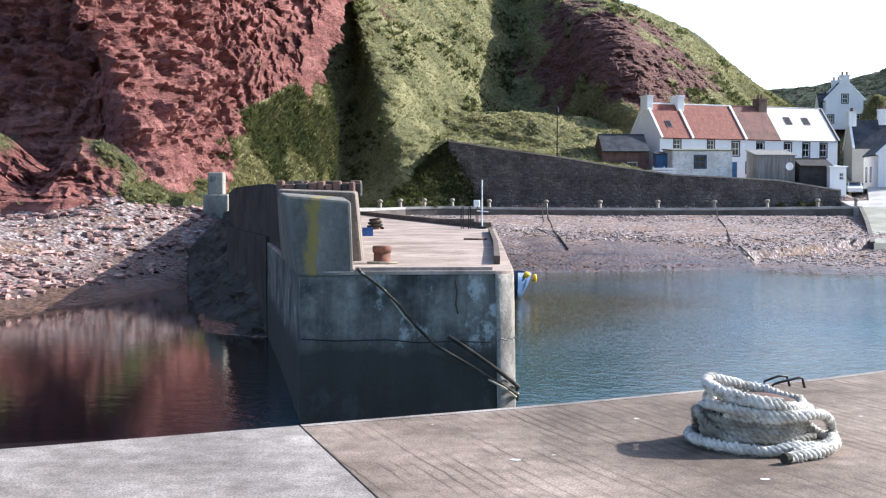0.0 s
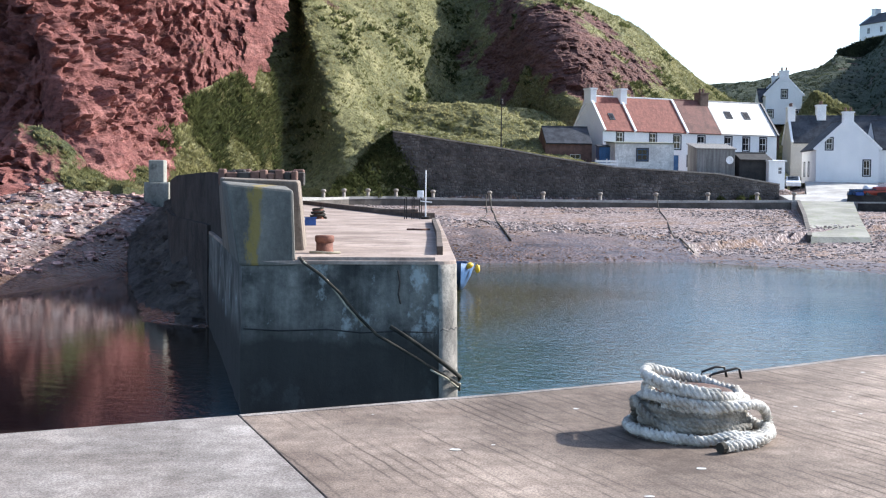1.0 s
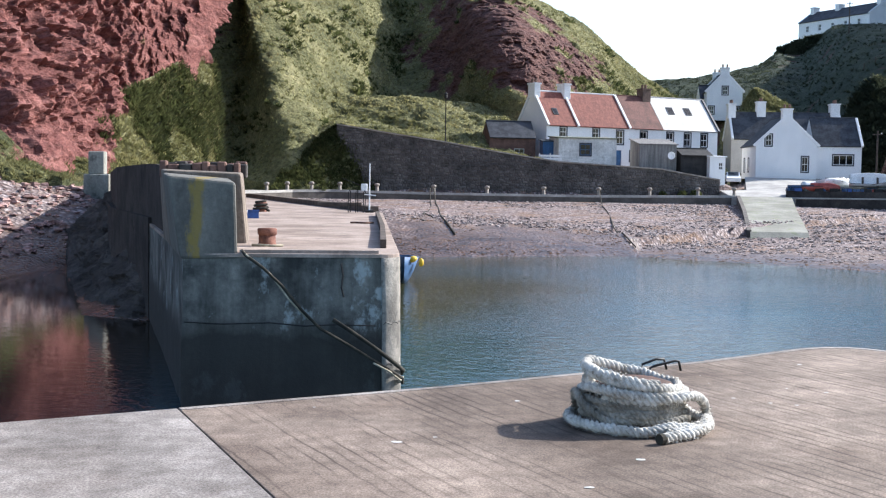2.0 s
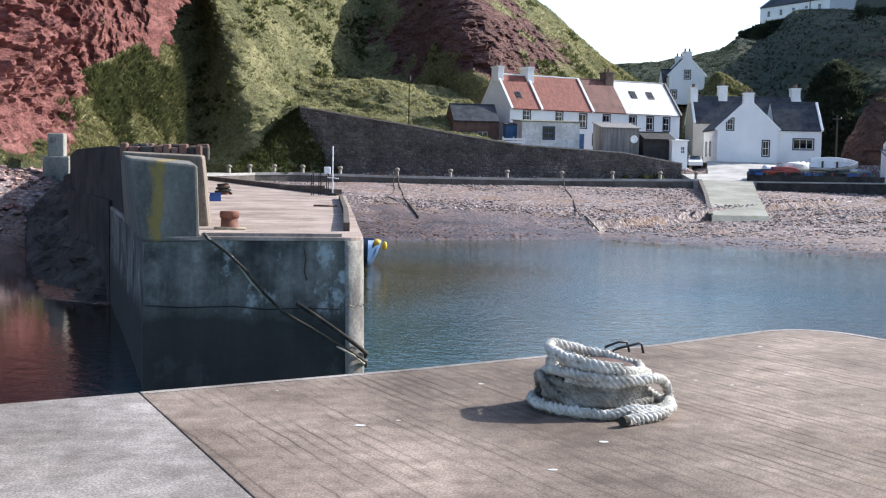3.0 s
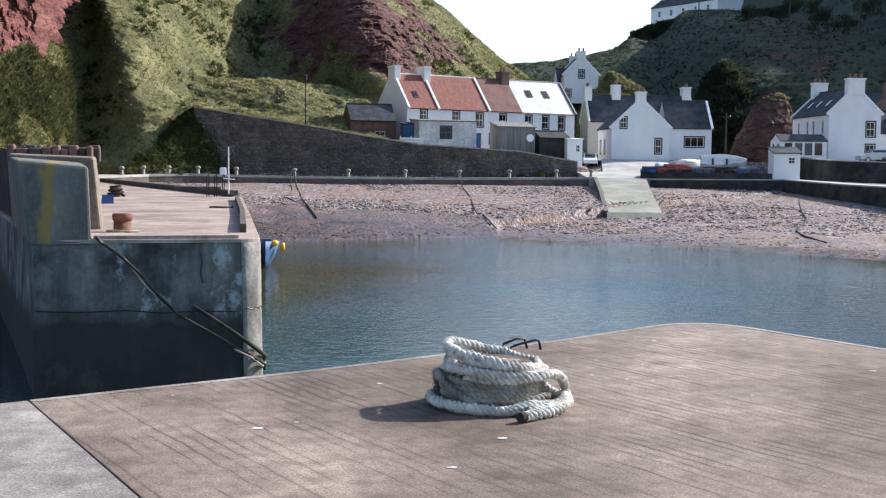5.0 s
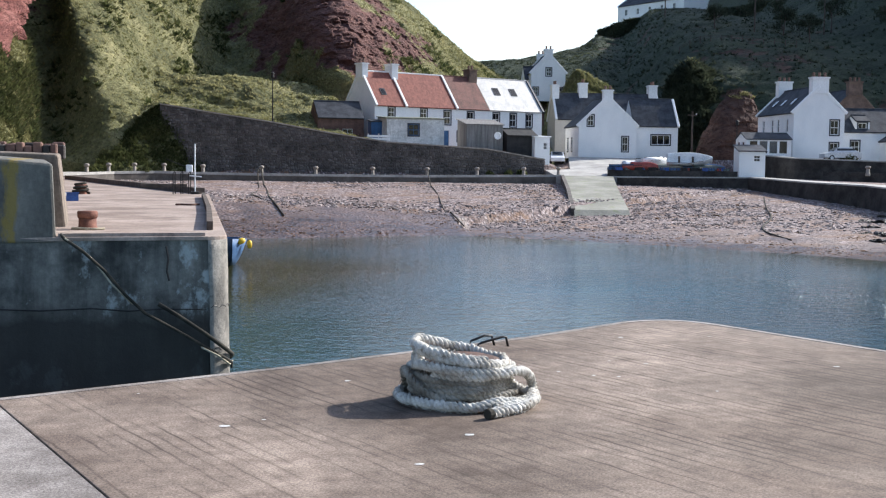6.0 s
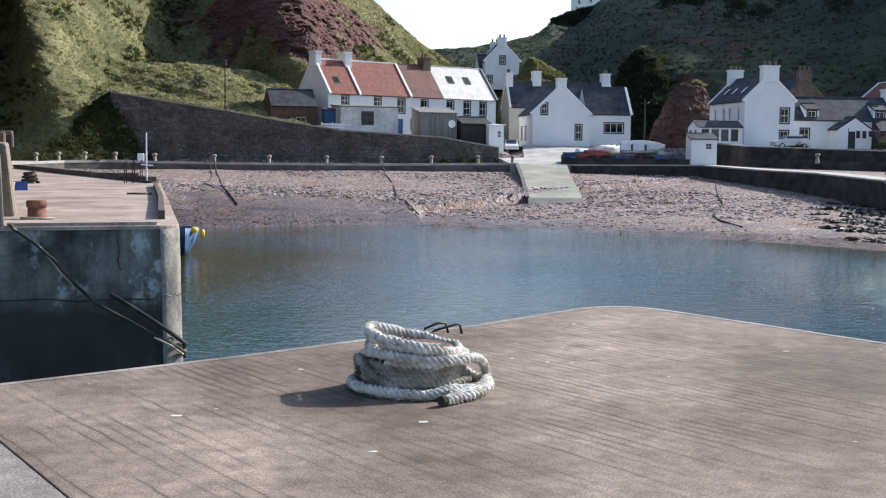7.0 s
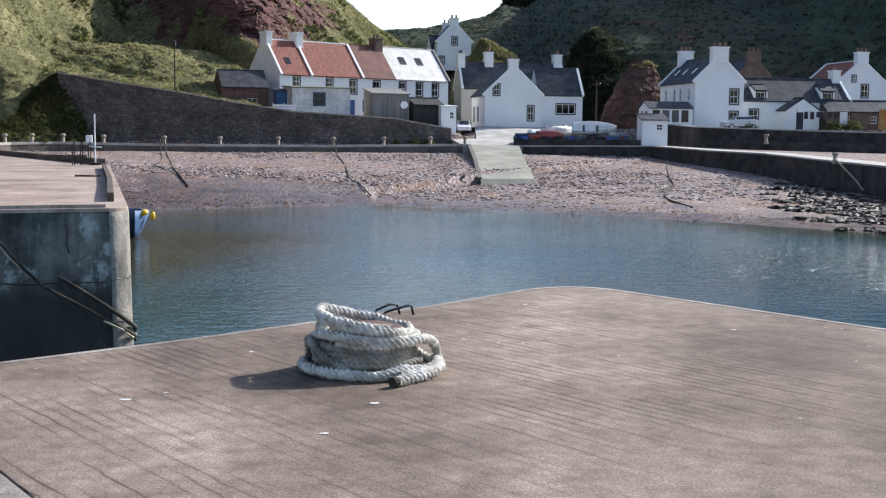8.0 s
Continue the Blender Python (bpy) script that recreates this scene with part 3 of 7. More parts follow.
def house(name, label, m, L, D, E, R, walls=None, roof=None, front=(), back=(), left=(), right=(), skews=(0, 1), chimneys=(), skylights=(), rear_lights=(), group="", skewmat=None, over=0.18):
    """A gabled house. Local x along the ridge, y from front to back, z up; E eaves, R ridge height."""
    walls, roof, skewmat = walls or M_white, roof or M_slate, skewmat or M_white
    top = thing(name, m, label, "house", group)
    bm = bmesh.new()
    rect = [(0, 0), (L, 0), (L, E), (0, E)]
    gable = [(0, 0), (D, 0), (D, E), (D / 2, R), (0, E)]
    faces = [(pose(0, 0, 0), rect, front), (pose(L, 0, 0, 0, 0, 90), gable, right), (pose(L, D, 0, 0, 0, 180), rect, back), (pose(0, D, 0, 0, 0, -90), gable, left)]
    for fm, outline, ops in faces:
        wall_panel(bm, fm, outline, ops)
    bmesh.ops.remove_doubles(bm, verts=bm.verts, dist=0.001)
    bmesh.ops.recalc_face_normals(bm, faces=bm.faces)
    part("wall", bm, walls, top)
    for fm, _, ops in faces:
        for o in ops:
            window_part(fm, o, top)
    slope = math.atan2(R - E, D / 2)
    run = math.hypot(R - E, D / 2)
    for side in (0, 1):
        rm = pose(0, 0, E) @ pose(0, 0, 0, math.degrees(slope)) if side == 0 else pose(L, D, E, 0, 0, 180) @ pose(0, 0, 0, math.degrees(slope))
        bm = one_box((0.02, -over, 0.02), (L - 0.02, run + 0.02, 0.17), rm)
        rob = part("roof", bm, roof, top)
        for sx, sv, sw, sh in (rear_lights if side else skylights):
            bm = bmesh.new()
            box(bm, (sx, sv, 0.17), (sx + sw, sv + sh, 0.24), rm)
            sk = part("skylight", bm, M_margin, top, "dark roof window")
            part("pane", one_box((sx + 0.08, sv + 0.08, 0.24), (sx + sw - 0.08, sv + sh - 0.08, 0.255), rm), M_glass, sk)
        if side == 0:
            for k in skews:
                sx = L * k - 0.16 if k else -0.04
                part("skew", one_box((sx, -over - 0.04, 0.0), (sx + 0.3, run + 0.03, 0.32), rm, 0.02), skewmat, top, "raised gable coping")
        else:
            for k in skews:
                sx = L * (1 - k) - 0.16 if k < 1 else -0.04
                part("skew", one_box((sx, -over - 0.04, 0.0), (sx + 0.3, run + 0.03, 0.32), rm, 0.02), skewmat, top, "raised gable coping")
    part("ridge_tile", one_box((0, D / 2 - 0.14, R + 0.1), (L, D / 2 + 0.14, R + 0.26), None, 0.03), skewmat if roof is M_redroof else roof, top)
    for cx, cw, cd, ch, cm, pots in chimneys:
        bm = one_box((cx - cw / 2, D / 2 - cd / 2, R - 0.7), (cx + cw / 2, D / 2 + cd / 2, R + ch), None, 0.02)
        box(bm, (cx - cw / 2 - 0.09, D / 2 - cd / 2 - 0.09, R + ch), (cx + cw / 2 + 0.09, D / 2 + cd / 2 + 0.09, R + ch + 0.16))
        stack = part("chimney", bm, cm, top)
        for p in range(pots):
            py = D / 2 + (p - (pots - 1) / 2) * (cd / max(pots, 1))
            part("chimney_pot", turned([(0.16, 0), (0.13, 0.35), (0.15, 0.4), (0.15, 0.5), (0.1, 0.5)], 10, pose(cx, py, R + ch + 0.16)), M_pot, stack)
    return top


# ---- the large structure: sea, shore, hills ----
WATER_Z = -3.2
SHORE = [(-90, 25), (-30, 38), (-17.5, 44), (-15, 56), (-13.6, 62.5), (-10.6, 51), (-8.4, 41.4), (-5.4, 39), (-3, 45), (-4, 60), (-5, 74), (7.6, 73.5), (18.6, 76), (25.7, 69.5), (33.4, 59.3), (38.7, 48.6), (46, 36), (70, 10)]
TOE = [(-110, 60), (-60, 76), (-29, 76), (-20.2, 71.3), (-17.6, 78), (-15.6, 90), (-13.9, 103), (-3, 122.5), (10.4, 123.2), (27, 123.2), (42, 121.6), (61.5, 113), (61.5, 100.5), (62.2, 92), (59.8, 79.5), (56.6, 67.2), (54.5, 54), (66, 30), (110, 0)]
TOE_Z = [1.4, 1.5, 1.5, 1.7, 1.5, 1.2, 0.2, -0.42, -0.45, -0.45, -0.45, -0.7, -1.4, -1.9, -2.4, -2.6, -2.9, -3, -3]


def nearest(line, P):
    """Distance of many points to a plan line, the place along it and on which side they lie."""
    best = np.full(len(P), 1e9)
    where = np.zeros(len(P))
    side = np.zeros(len(P))
    for i in range(len(line) - 1):
        a, b = np.array(line[i][:2], float), np.array(line[i + 1][:2], float)
        ab = b - a
        t = np.clip(((P - a) @ ab) / (ab @ ab), 0, 1)
        q = P - (a + t[:, None] * ab)
        d = np.hypot(q[:, 0], q[:, 1])
        s = ab[0] * (P[:, 1] - a[1]) - ab[1] * (P[:, 0] - a[0])
        better = d < best - 1e-9
        best = np.where(better, d, best)
        where = np.where(better, i + t, where)
        side = np.where(better, np.sign(s), side)
    return best, where, side


def inside(poly, P):
    """Which of many points lie inside a plan outline."""
    hit = np.zeros(len(P), bool)
    for i in range(len(poly)):
        (ax, ay), (bx, by) = poly[i][:2], poly[(i + 1) % len(poly)][:2]
        cross = ((ay > P[:, 1]) != (by > P[:, 1]))
        with np.errstate(divide="ignore", invalid="ignore"):
            xx = ax + (P[:, 1] - ay) / (by - ay) * (bx - ax) if by != ay else np.full(len(P), -1e9)
        hit ^= cross & (P[:, 0] < xx)
    return hit


FAR_LAND = [(4000, -2000), (4000, 6000), (-4000, 6000), (-4000, 60)]


def smooth(a, b, x):
    t = np.clip((x - a) / (b - a), 0, 1)
    return t * t * (3 - 2 * t)


WALL = [(0.6, 128.4), (2.5, 128.3), (6, 128.2), (12.4, 128), (17.7, 128), (24.7, 128), (36.2, 128.4), (43.2, 129)]
WALL_TOP = [7.3, 7.05, 6.5, 5.6, 4.7, 3.7, 3.1, 2.0]
GARDEN = [(63.8, 121), (65.3, 112.4), (71.9, 105), (78, 98), (92, 84)]
ROAD = [(-9, 112), (-4, 119.5), (0, 121.6), (10.4, 121.9), (27, 121.9), (42.3, 120.4)]


def ground_z(P):
    ds, _, _ = nearest(SHORE, P)
    ss = np.where(inside(SHORE + FAR_LAND, P), 1.0, -1.0)
    dt, wt, st = nearest(TOE, P)
    zt = np.interp(wt, np.arange(len(TOE_Z)), TOE_Z)
    rise = ds / (ds + dt + 1e-6)
    z = WATER_Z + (zt - WATER_Z) * rise ** 0.9
    z = np.where(ss < 0, np.maximum(WATER_Z - 0.10 * ds - 0.02, -6.5), z)
    land = inside(TOE + FAR_LAND, P)
    x, y = P[:, 0], P[:, 1]
    road = np.where(x < 44, 0.18, 0.25 + 0 * x)
    wall_y = np.interp(x, [p[0] for p in WALL], [p[1] for p in WALL])
    wall_z = np.interp(x, [p[0] for p in WALL], WALL_TOP) - 0.35
    terrace = road + (wall_z - road) * smooth(0.2, 0.7, y - wall_y) * (x > 1.5) * (1 - smooth(44.0, 47.0, x))
    rightside = smooth(46, 62, x)
    gd, _, gs = nearest(GARDEN, P)
    gs = np.where(gd > 0.7, gs, -1.0)
    slope = 0.3 + (2.35 - 0.3) * smooth(121, 138, y)
    terrace = terrace * (1 - rightside) + rightside * slope
    terrace = np.where((x > 60) & (gs > 0), 2.25, terrace)
    quay = np.interp(y, [55, 68, 80, 92, 100, 112], [-0.6, -0.5, -0.3, -0.05, 0.08, 0.35])
    terrace = np.where((x > 48) & (y < 112) & ~((x > 60) & (gs > 0)), quay - 0.06, terrace)
    inland = np.where(x < -4, zt - 0.2, terrace)
    z = np.where(land, np.where(dt > 0.5, inland, zt - 0.4), z)
    return z, ds * ss, dt, land


def axis_steps(lo, a, b, hi, fine, n):
    far_l = a - (a - lo) * (np.linspace(1, 0, n, endpoint=False) ** 2.5)
    far_r = b + (hi - b) * (np.linspace(0, 1, n + 1)[1:] ** 2.5)
    return np.concatenate([far_l, np.arange(a, b, fine), [b], far_r])


def make_ground():
    xs = axis_steps(-3000, -45, 95, 3000, 0.55, 14)
    ys = axis_steps(-3000, 30, 152, 4000, 0.55, 14)
    X, Y = np.meshgrid(xs, ys)
    P = np.stack([X.ravel(), Y.ravel()], 1)
    z, shore, dt, land = ground_z(P)
    h = np.array([noise.fractal((px * 0.35, py * 0.35, 0.0), 0.8, 2.0, 4) for px, py in P])
    berm = np.array([noise.noise((px * 0.06, py * 0.06, 3.0)) for px, py in P])
    on_beach = (~land) & (shore > 0)
    z = z + np.where(on_beach, h * 0.07 + berm * 0.18 * smooth(0, 8, shore), 0) * smooth(0, 3, shore)
    left_rocks = on_beach & (P[:, 0] < -9)
    z = z + np.where(left_rocks, h * 0.22 * smooth(1, 6, shore), 0)
    nx, ny = len(xs), len(ys)
    idx = np.arange(nx * ny).reshape(ny, nx)
    faces = np.stack([idx[:-1, :-1], idx[:-1, 1:], idx[1:, 1:], idx[1:, :-1]], -1).reshape(-1, 4)
    me = bpy.data.meshes.new("ground")
    me.from_pydata(np.column_stack([P, z]).tolist(), [], faces.tolist())
    wet = np.where(on_beach, np.clip(1.2 - shore / (np.interp(P[:, 0], [-20, 0, 14, 22, 30, 40], [3, 18, 17, 12, 9, 11]) + 2.0 * berm) + 0.45 * h, 0, 1), np.where(shore <= 0, 1.0, 0.0))
    at = me.attributes.new("wet", "FLOAT", "POINT")
    at.data.foreach_set("value", wet.astype(np.float32))
    me.materials.append(M_beach)
    me.polygons.foreach_set("use_smooth", [True] * len(me.polygons))
    return tagged(new("ground", me), "grey-pink shingle beach with a brown wet edge by the harbour", "ground", kind="structure")


make_ground()


def make_water():
    """One flat sheet with the bed's colour inshore and dark reflections tinted in."""
    xs = axis_steps(-3000, -40, 70, 3000, 1.5, 10)
    ys = axis_steps(-3000, 5, 82, 4000, 1.5, 10)
    X, Y = np.meshgrid(xs, ys)
    P = np.stack([X.ravel(), Y.ravel()], 1)
    z, shore, _, _ = ground_z(P)
    nx, ny = len(xs), len(ys)
    idx = np.arange(nx * ny).reshape(ny, nx)
    faces = np.stack([idx[:-1, :-1], idx[:-1, 1:], idx[1:, 1:], idx[1:, :-1]], -1).reshape(-1, 4)
    me = bpy.data.meshes.new("water")
    me.from_pydata(np.column_stack([P, np.full(len(P), WATER_Z)]).tolist(), [], faces.tolist())
    depth = np.maximum(WATER_Z - z, 0)
    wob = np.array([noise.noise((a * 0.08, b * 0.08, 7.0)) for a, b in P])
    # bed colour by depth, plus a painted hillside reflection beside the arm
    me.attributes.new("bed_and_hill_tint", "FLOAT", "POINT").data.foreach_set("value", np.clip(np.exp(-depth / 1.3) + 0.25 * wob * np.exp(-depth / 2.5) + 0.6 * (0.8 + wob) * np.exp(-((P[:, 0] - 4) / 10) ** 2 - ((P[:, 1] - 54) / 26) ** 2), 0, 1).astype(np.float32))
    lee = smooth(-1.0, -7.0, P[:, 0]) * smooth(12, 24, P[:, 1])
    breeze = (0.32 + 0.5 * smooth(3, 16, P[:, 0] - 0.06 * (P[:, 1] - 40)) + 1.3 * smooth(12, 34, P[:, 0])) * (1 - 0.8 * lee)
    breeze = breeze + 3.6 * np.exp(-((P[:, 0] - 29) / 8) ** 2 - ((P[:, 1] - 38) / 8) ** 2)
    breeze = breeze * (0.3 + 0.7 * smooth(0.0, 9.0, -shore))
    # painted dark reflection and shade on the water left of the arm
    me.attributes.new("lee_shade", "FLOAT", "POINT").data.foreach_set("value", (0.95 * lee).astype(np.float32))
    me.attributes.new("breeze", "FLOAT", "POINT").data.foreach_set("value", breeze.astype(np.float32))
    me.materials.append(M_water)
    return tagged(new("water", me), "blue-green rippled harbour water at low tide", "water", kind="structure")


make_water()


def spline(vals, t):
    """Smooth interpolation through rows of numbers."""
    n = len(vals)
    i = np.clip(np.floor(t).astype(int), 0, n - 2)
    f = (t - i)[:, None]
    v = np.array(vals, float)
    p0, p1, p2, p3 = v[np.maximum(i - 1, 0)], v[i], v[i + 1], v[np.minimum(i + 2, n - 1)]
    m1, m2 = (p2 - p0) * 0.42, (p3 - p1) * 0.42
    return (2 * f ** 3 - 3 * f ** 2 + 1) * p1 + (f ** 3 - 2 * f ** 2 + f) * m1 + (-2 * f ** 3 + 3 * f ** 2) * p2 + (f ** 3 - f ** 2) * m2


def hill(name, label, ribs, nu, nv, material, rough, seed, turf_bias=0.0, back=120, rock_low=0.0, crag=False):
    """A hillside swept through ribs: foot x, y, z, uphill heading, run, rise, bulge, rockiness."""
    toe = np.array([r[:2] for r in ribs], float)
    crest = np.array([(r[0] + math.sin(radians(r[3])) * r[4], r[1] + math.cos(radians(r[3])) * r[4]) for r in ribs])
    seg = np.hypot(*np.diff(toe, axis=0).T) + np.hypot(*np.diff(crest, axis=0).T) * 0.5
    cum = np.concatenate([[0], np.cumsum(seg)])
    t = np.interp(np.linspace(0, cum[-1], nu), cum, np.arange(len(ribs)))
    R = spline(ribs, t)
    vs = np.concatenate([np.linspace(0, 1, nv), 1 + np.array([0.06, 0.15, 0.3, 0.6, 1.0])])
    verts, turf = [], []
    hx, hy = np.sin(np.radians(R[:, 3])), np.cos(np.radians(R[:, 3]))
    for k, v in enumerate(vs):
        vv = min(v, 1.0)
        hor = R[:, 4] * vv ** R[:, 6]
        up = R[:, 5] * vv + (-max(v - 1, 0) * 22) - (8.0 if k == 0 else 0)
        for j in range(nu):
            x, y, z = R[j, 0] + hx[j] * hor[j], R[j, 1] + hy[j] * hor[j] + max(v - 1, 0) * back, R[j, 2] + up[j]
            q = Vector((x, y, z))
            rk = R[j, 7]
            big = noise.fractal(q * 0.09 + Vector((seed, 0, 0)), 0.9, 2.0, 3)
            mid = noise.fractal(q * 0.33 + Vector((0, seed, 0)), 0.7, 2.1, 4)
            turf_v = 1.0 - rk + 0.55 * big + 0.35 * mid + turf_bias
            if rock_low:
                turf_v += 0.9 * rk * max(0.0, 1 - vv / rock_low) + (1.6 * max(0.0, vv - 0.55) if x > 0 else 0)
            rocky = 1 - min(max(turf_v, 0), 1)
            q3 = Vector((x * 0.33, y * 0.33, z * 0.62 + 0.25 * mid + seed))
            ledge = 0.8 * (noise.cell(q3 * 1.5) - 0.5) + 0.5 * (noise.cell(q3 * 3.4) - 0.5) + 0.62 * noise.fractal(q3 * 2.3, 0.75, 2.2, 5)
            fade = min(1.0, vv * 6 + 0.15)
            push = rough * (0.9 * big + 0.35 * mid + rocky * 0.40 * ledge * (0.55 + 0.9 * abs(mid))) * fade
            verts.append((x - hx[j] * push, y - hy[j] * push, z + 0.25 * push + (0.12 * mid * rough * (1 - rocky))))
            turf.append(turf_v)
    n = nu
    idx = np.arange(n * len(vs)).reshape(len(vs), n)
    faces = np.stack([idx[:-1, :-1], idx[:-1, 1:], idx[1:, 1:], idx[1:, :-1]], -1).reshape(-1, 4)
    me = bpy.data.meshes.new(name)
    me.from_pydata(verts, [], faces.tolist())
    me.attributes.new("turf", "FLOAT", "POINT").data.foreach_set("value", np.array(turf, np.float32))
    me.materials.append(material)
    tv = np.array(turf)[faces[:, 0]]
    me.polygons.foreach_set("use_smooth", (tv > 0.4).tolist() if crag else [True] * len(me.polygons))
    ob = tagged(new(name, me), label, "hill", kind="structure")
    return ob, np.array(verts), np.array(turf), len(vs), n


# foot x, y, z, uphill heading, run, rise, bulge, rockiness
SEA_FACE_RIBS = [
    (-110, 66, 1.0, -10, 26, 42, 1.3, 0.6),
    (-62, 80, 1.3, 5, 20, 42, 1.2, 0.75),
    (-40, 82.5, 1.4, 12, 16, 42, 1.2, 0.8),
    (-30, 80.5, 1.4, 8, 14, 42, 1.0, 0.95),
    (-24, 78, 1.5, -2, 12, 42, 0.9, 1.0),
    (-19.4, 75.4, 1.6, -40, 12, 42, 0.75, 1.1),
    (-16.9, 76.6, 1.6, -66, 15, 42, 0.8, 1.15),
]
EAST_FACE_RIBS = [
    (-16.2, 82, 1.6, -68, 14, 42, 0.85, 1.15),
    (-15.4, 89, 1.6, -60, 13, 42, 0.9, 1.15),
    (-15.0, 95, 1.6, -45, 13, 42, 0.9, 1.15),
    (-14.8, 100.5, 1.8, -20, 14, 42, 0.95, 1.15),
    (-14.4, 105, 2.0, 14, 22, 42, 1.0, 1.1),
    (-14.6, 110, 2.0, 24, 27, 42, 1.0, 1.0),
    (-18, 122, 2.0, 22, 26, 42, 1.0, 0.6),
]
CLIFF_RIBS = SEA_FACE_RIBS + EAST_FACE_RIBS
cliff = hill("cliff", "tall weathered red sandstone sea cliff with grassy ledges", CLIFF_RIBS, 480, 260, M_cliff, 1.9, 3.7, -0.02, crag=True)

SPUR_RIBS = [
    (-30, 128, 1.4, -30, 30, 44, 0.8, 0.75),
    (-21, 127, 2.0, -5, 32, 42, 0.75, 0.2),
    (-14, 127, 1.6, 2, 36, 41, 0.62, 0.0),
    (-9.4, 125.8, 1.0, -4, 40, 41, 0.68, 0.0),
    (-6.0, 123.6, 0.6, -10, 43, 41, 0.8, 0.05),
    (-2.8, 122.8, 0.3, -16, 46, 40, 0.98, 0.08),
    (1.4, 126.2, 0.3, -18, 48, 41, 1.0, 0.1),
    (4.2, 141, 9.0, -4, 46, 31, 0.7, 0.1),
]
KNOB_RIBS = [
    (9.5, 157, 10.5, 2, 40, 29, 0.7, 0.3),
    (16.0, 157, 11.2, 0, 32, 25, 1.1, 0.75),
    (20.4, 147.5, 11.0, -4, 37, 22.0, 1.7, 1.0),
    (24.0, 145.5, 11.0, 0, 38, 21.2, 1.9, 1.1),
    (30.0, 150, 11.0, 4, 35, 18.6, 1.5, 0.95),
    (37.5, 159, 11.2, 7, 28, 14.6, 1.2, 0.4),
    (46, 168, 11.3, 6, 22, 9.4, 1.0, 0.2),
    (56, 180, 11.0, 10, 18, 4.8, 1.0, 0.15),
    (68, 194, 10.0, 20, 14, 4.0, 1.0, 0.1),
]
HILL_RIBS = SPUR_RIBS + KNOB_RIBS
slopes = hill("hillside", "steep grassy hillside with red rock outcrops above the harbour", HILL_RIBS, 460, 170, M_hill, 1.1, 9.2, 0.1, rock_low=0.35, crag=True)

BANK_RIBS = [
    (-1.5, 128.6, 6.0, -10, 16, 5.5, 0.7, 0.0),
    (2.2, 128.9, 6.7, -14, 18, 5.2, 0.75, 0.0),
    (7, 128.9, 6.0, -14, 17, 5.8, 0.7, 0.0),
    (13, 128.8, 5.1, -14, 17, 6.6, 0.7, 0.0),
    (19, 128.8, 4.2, -10, 18, 7.2, 0.75, 0.0),
    (22.6, 130.5, 3.4, -4, 18, 7.6, 0.8, 0.1),
]
bank = hill("bank", "sunlit bank of long grass and scrub above the retaining wall", BANK_RIBS, 170, 80, M_hill, 1.3, 1.9, 0.4, back=8)

LEDGE_RIBS = [
    (-46, 72, 1.2, 0, 9, 4.5, 0.9, 0.5),
    (-33, 69.5, 1.2, -5, 8, 4.6, 1.1, 0.6),
    (-27.5, 68, 1.2, -5, 7, 4.4, 1.2, 0.55),
    (-24.8, 68.5, 1.2, 0, 6, 2.2, 1.1, 0.8),
    (-22.6, 68.4, 1.2, 0, 5, 4.0, 1.3, 0.65),
    (-21.0, 69.5, 1.2, 5, 5, 3.4, 1.2, 0.7),
    (-19.6, 70.5, 1.2, 10, 5, 1.6, 1.1, 0.8),
    (-17.8, 72, 1.2, -20, 4, 1.4, 1.1, 0.5),
    (-15.8, 76, 1.2, -50, 4, 1.6, 1.0, 0.3),
    (-15.0, 82, 1.2, -65, 4, 1.8, 0.9, 0.2),
]
ledge = hill("ledge", "low grassy rock ledges at the foot of the cliff", LEDGE_RIBS, 280, 80, M_cliff, 1.5, 6.3, 0.2, back=3, crag=True)

WALL_END_RIBS = [
    (-6.4, 121.8, 0.3, 20, 6, 2.5, 0.9, 0.0),
    (-3.6, 122.8, 0.3, 15, 6, 5.0, 0.9, 0.0),
    (-1.0, 124.6, 0.3, 10, 4.5, 6.8, 1.0, 0.0),
    (1.2, 126.4, 0.3, 5, 2.6, 7.0, 1.0, 0.0),
    (3.2, 127.5, 0.3, 0, 1.4, 5.2, 1.0, 0.0),
    (5.0, 128.0, 0.3, 0, 0.7, 1.6, 1.0, 0.0),
]
wall_end = hill("wall_end_bank", "shaded grassy bank that buries the end of the retaining wall", WALL_END_RIBS, 120, 50, M_hill, 0.5, 5.9, 0.4, back=2)

# overgrown talus under the red face, where it meets the grassy slope
TALUS_RIBS = [
    (-16.4, 81, 1.2, -60, 3, 2.0, 0.9, 0.1),
    (-14.6, 88, 1.2, -50, 4, 5.0, 0.85, 0.0),
    (-12.8, 95, 1.2, -40, 5, 7.6, 0.9, 0.0),
    (-11.2, 102, 1.2, -30, 6, 10.0, 0.9, 0.0),
    (-10.4, 108, 1.2, -20, 7, 12.0, 0.9, 0.0),
    (-10.4, 114, 1.2, -10, 7, 11.0, 0.9, 0.0),
    (-11.0, 119, 1.2, -5, 6, 6.0, 0.9, 0.0),
]
talus = hill("talus", "shaded overgrown slope of grass and scrub below the cliff", TALUS_RIBS, 180, 70, M_hill, 1.0, 8.4, 0.4, back=4)

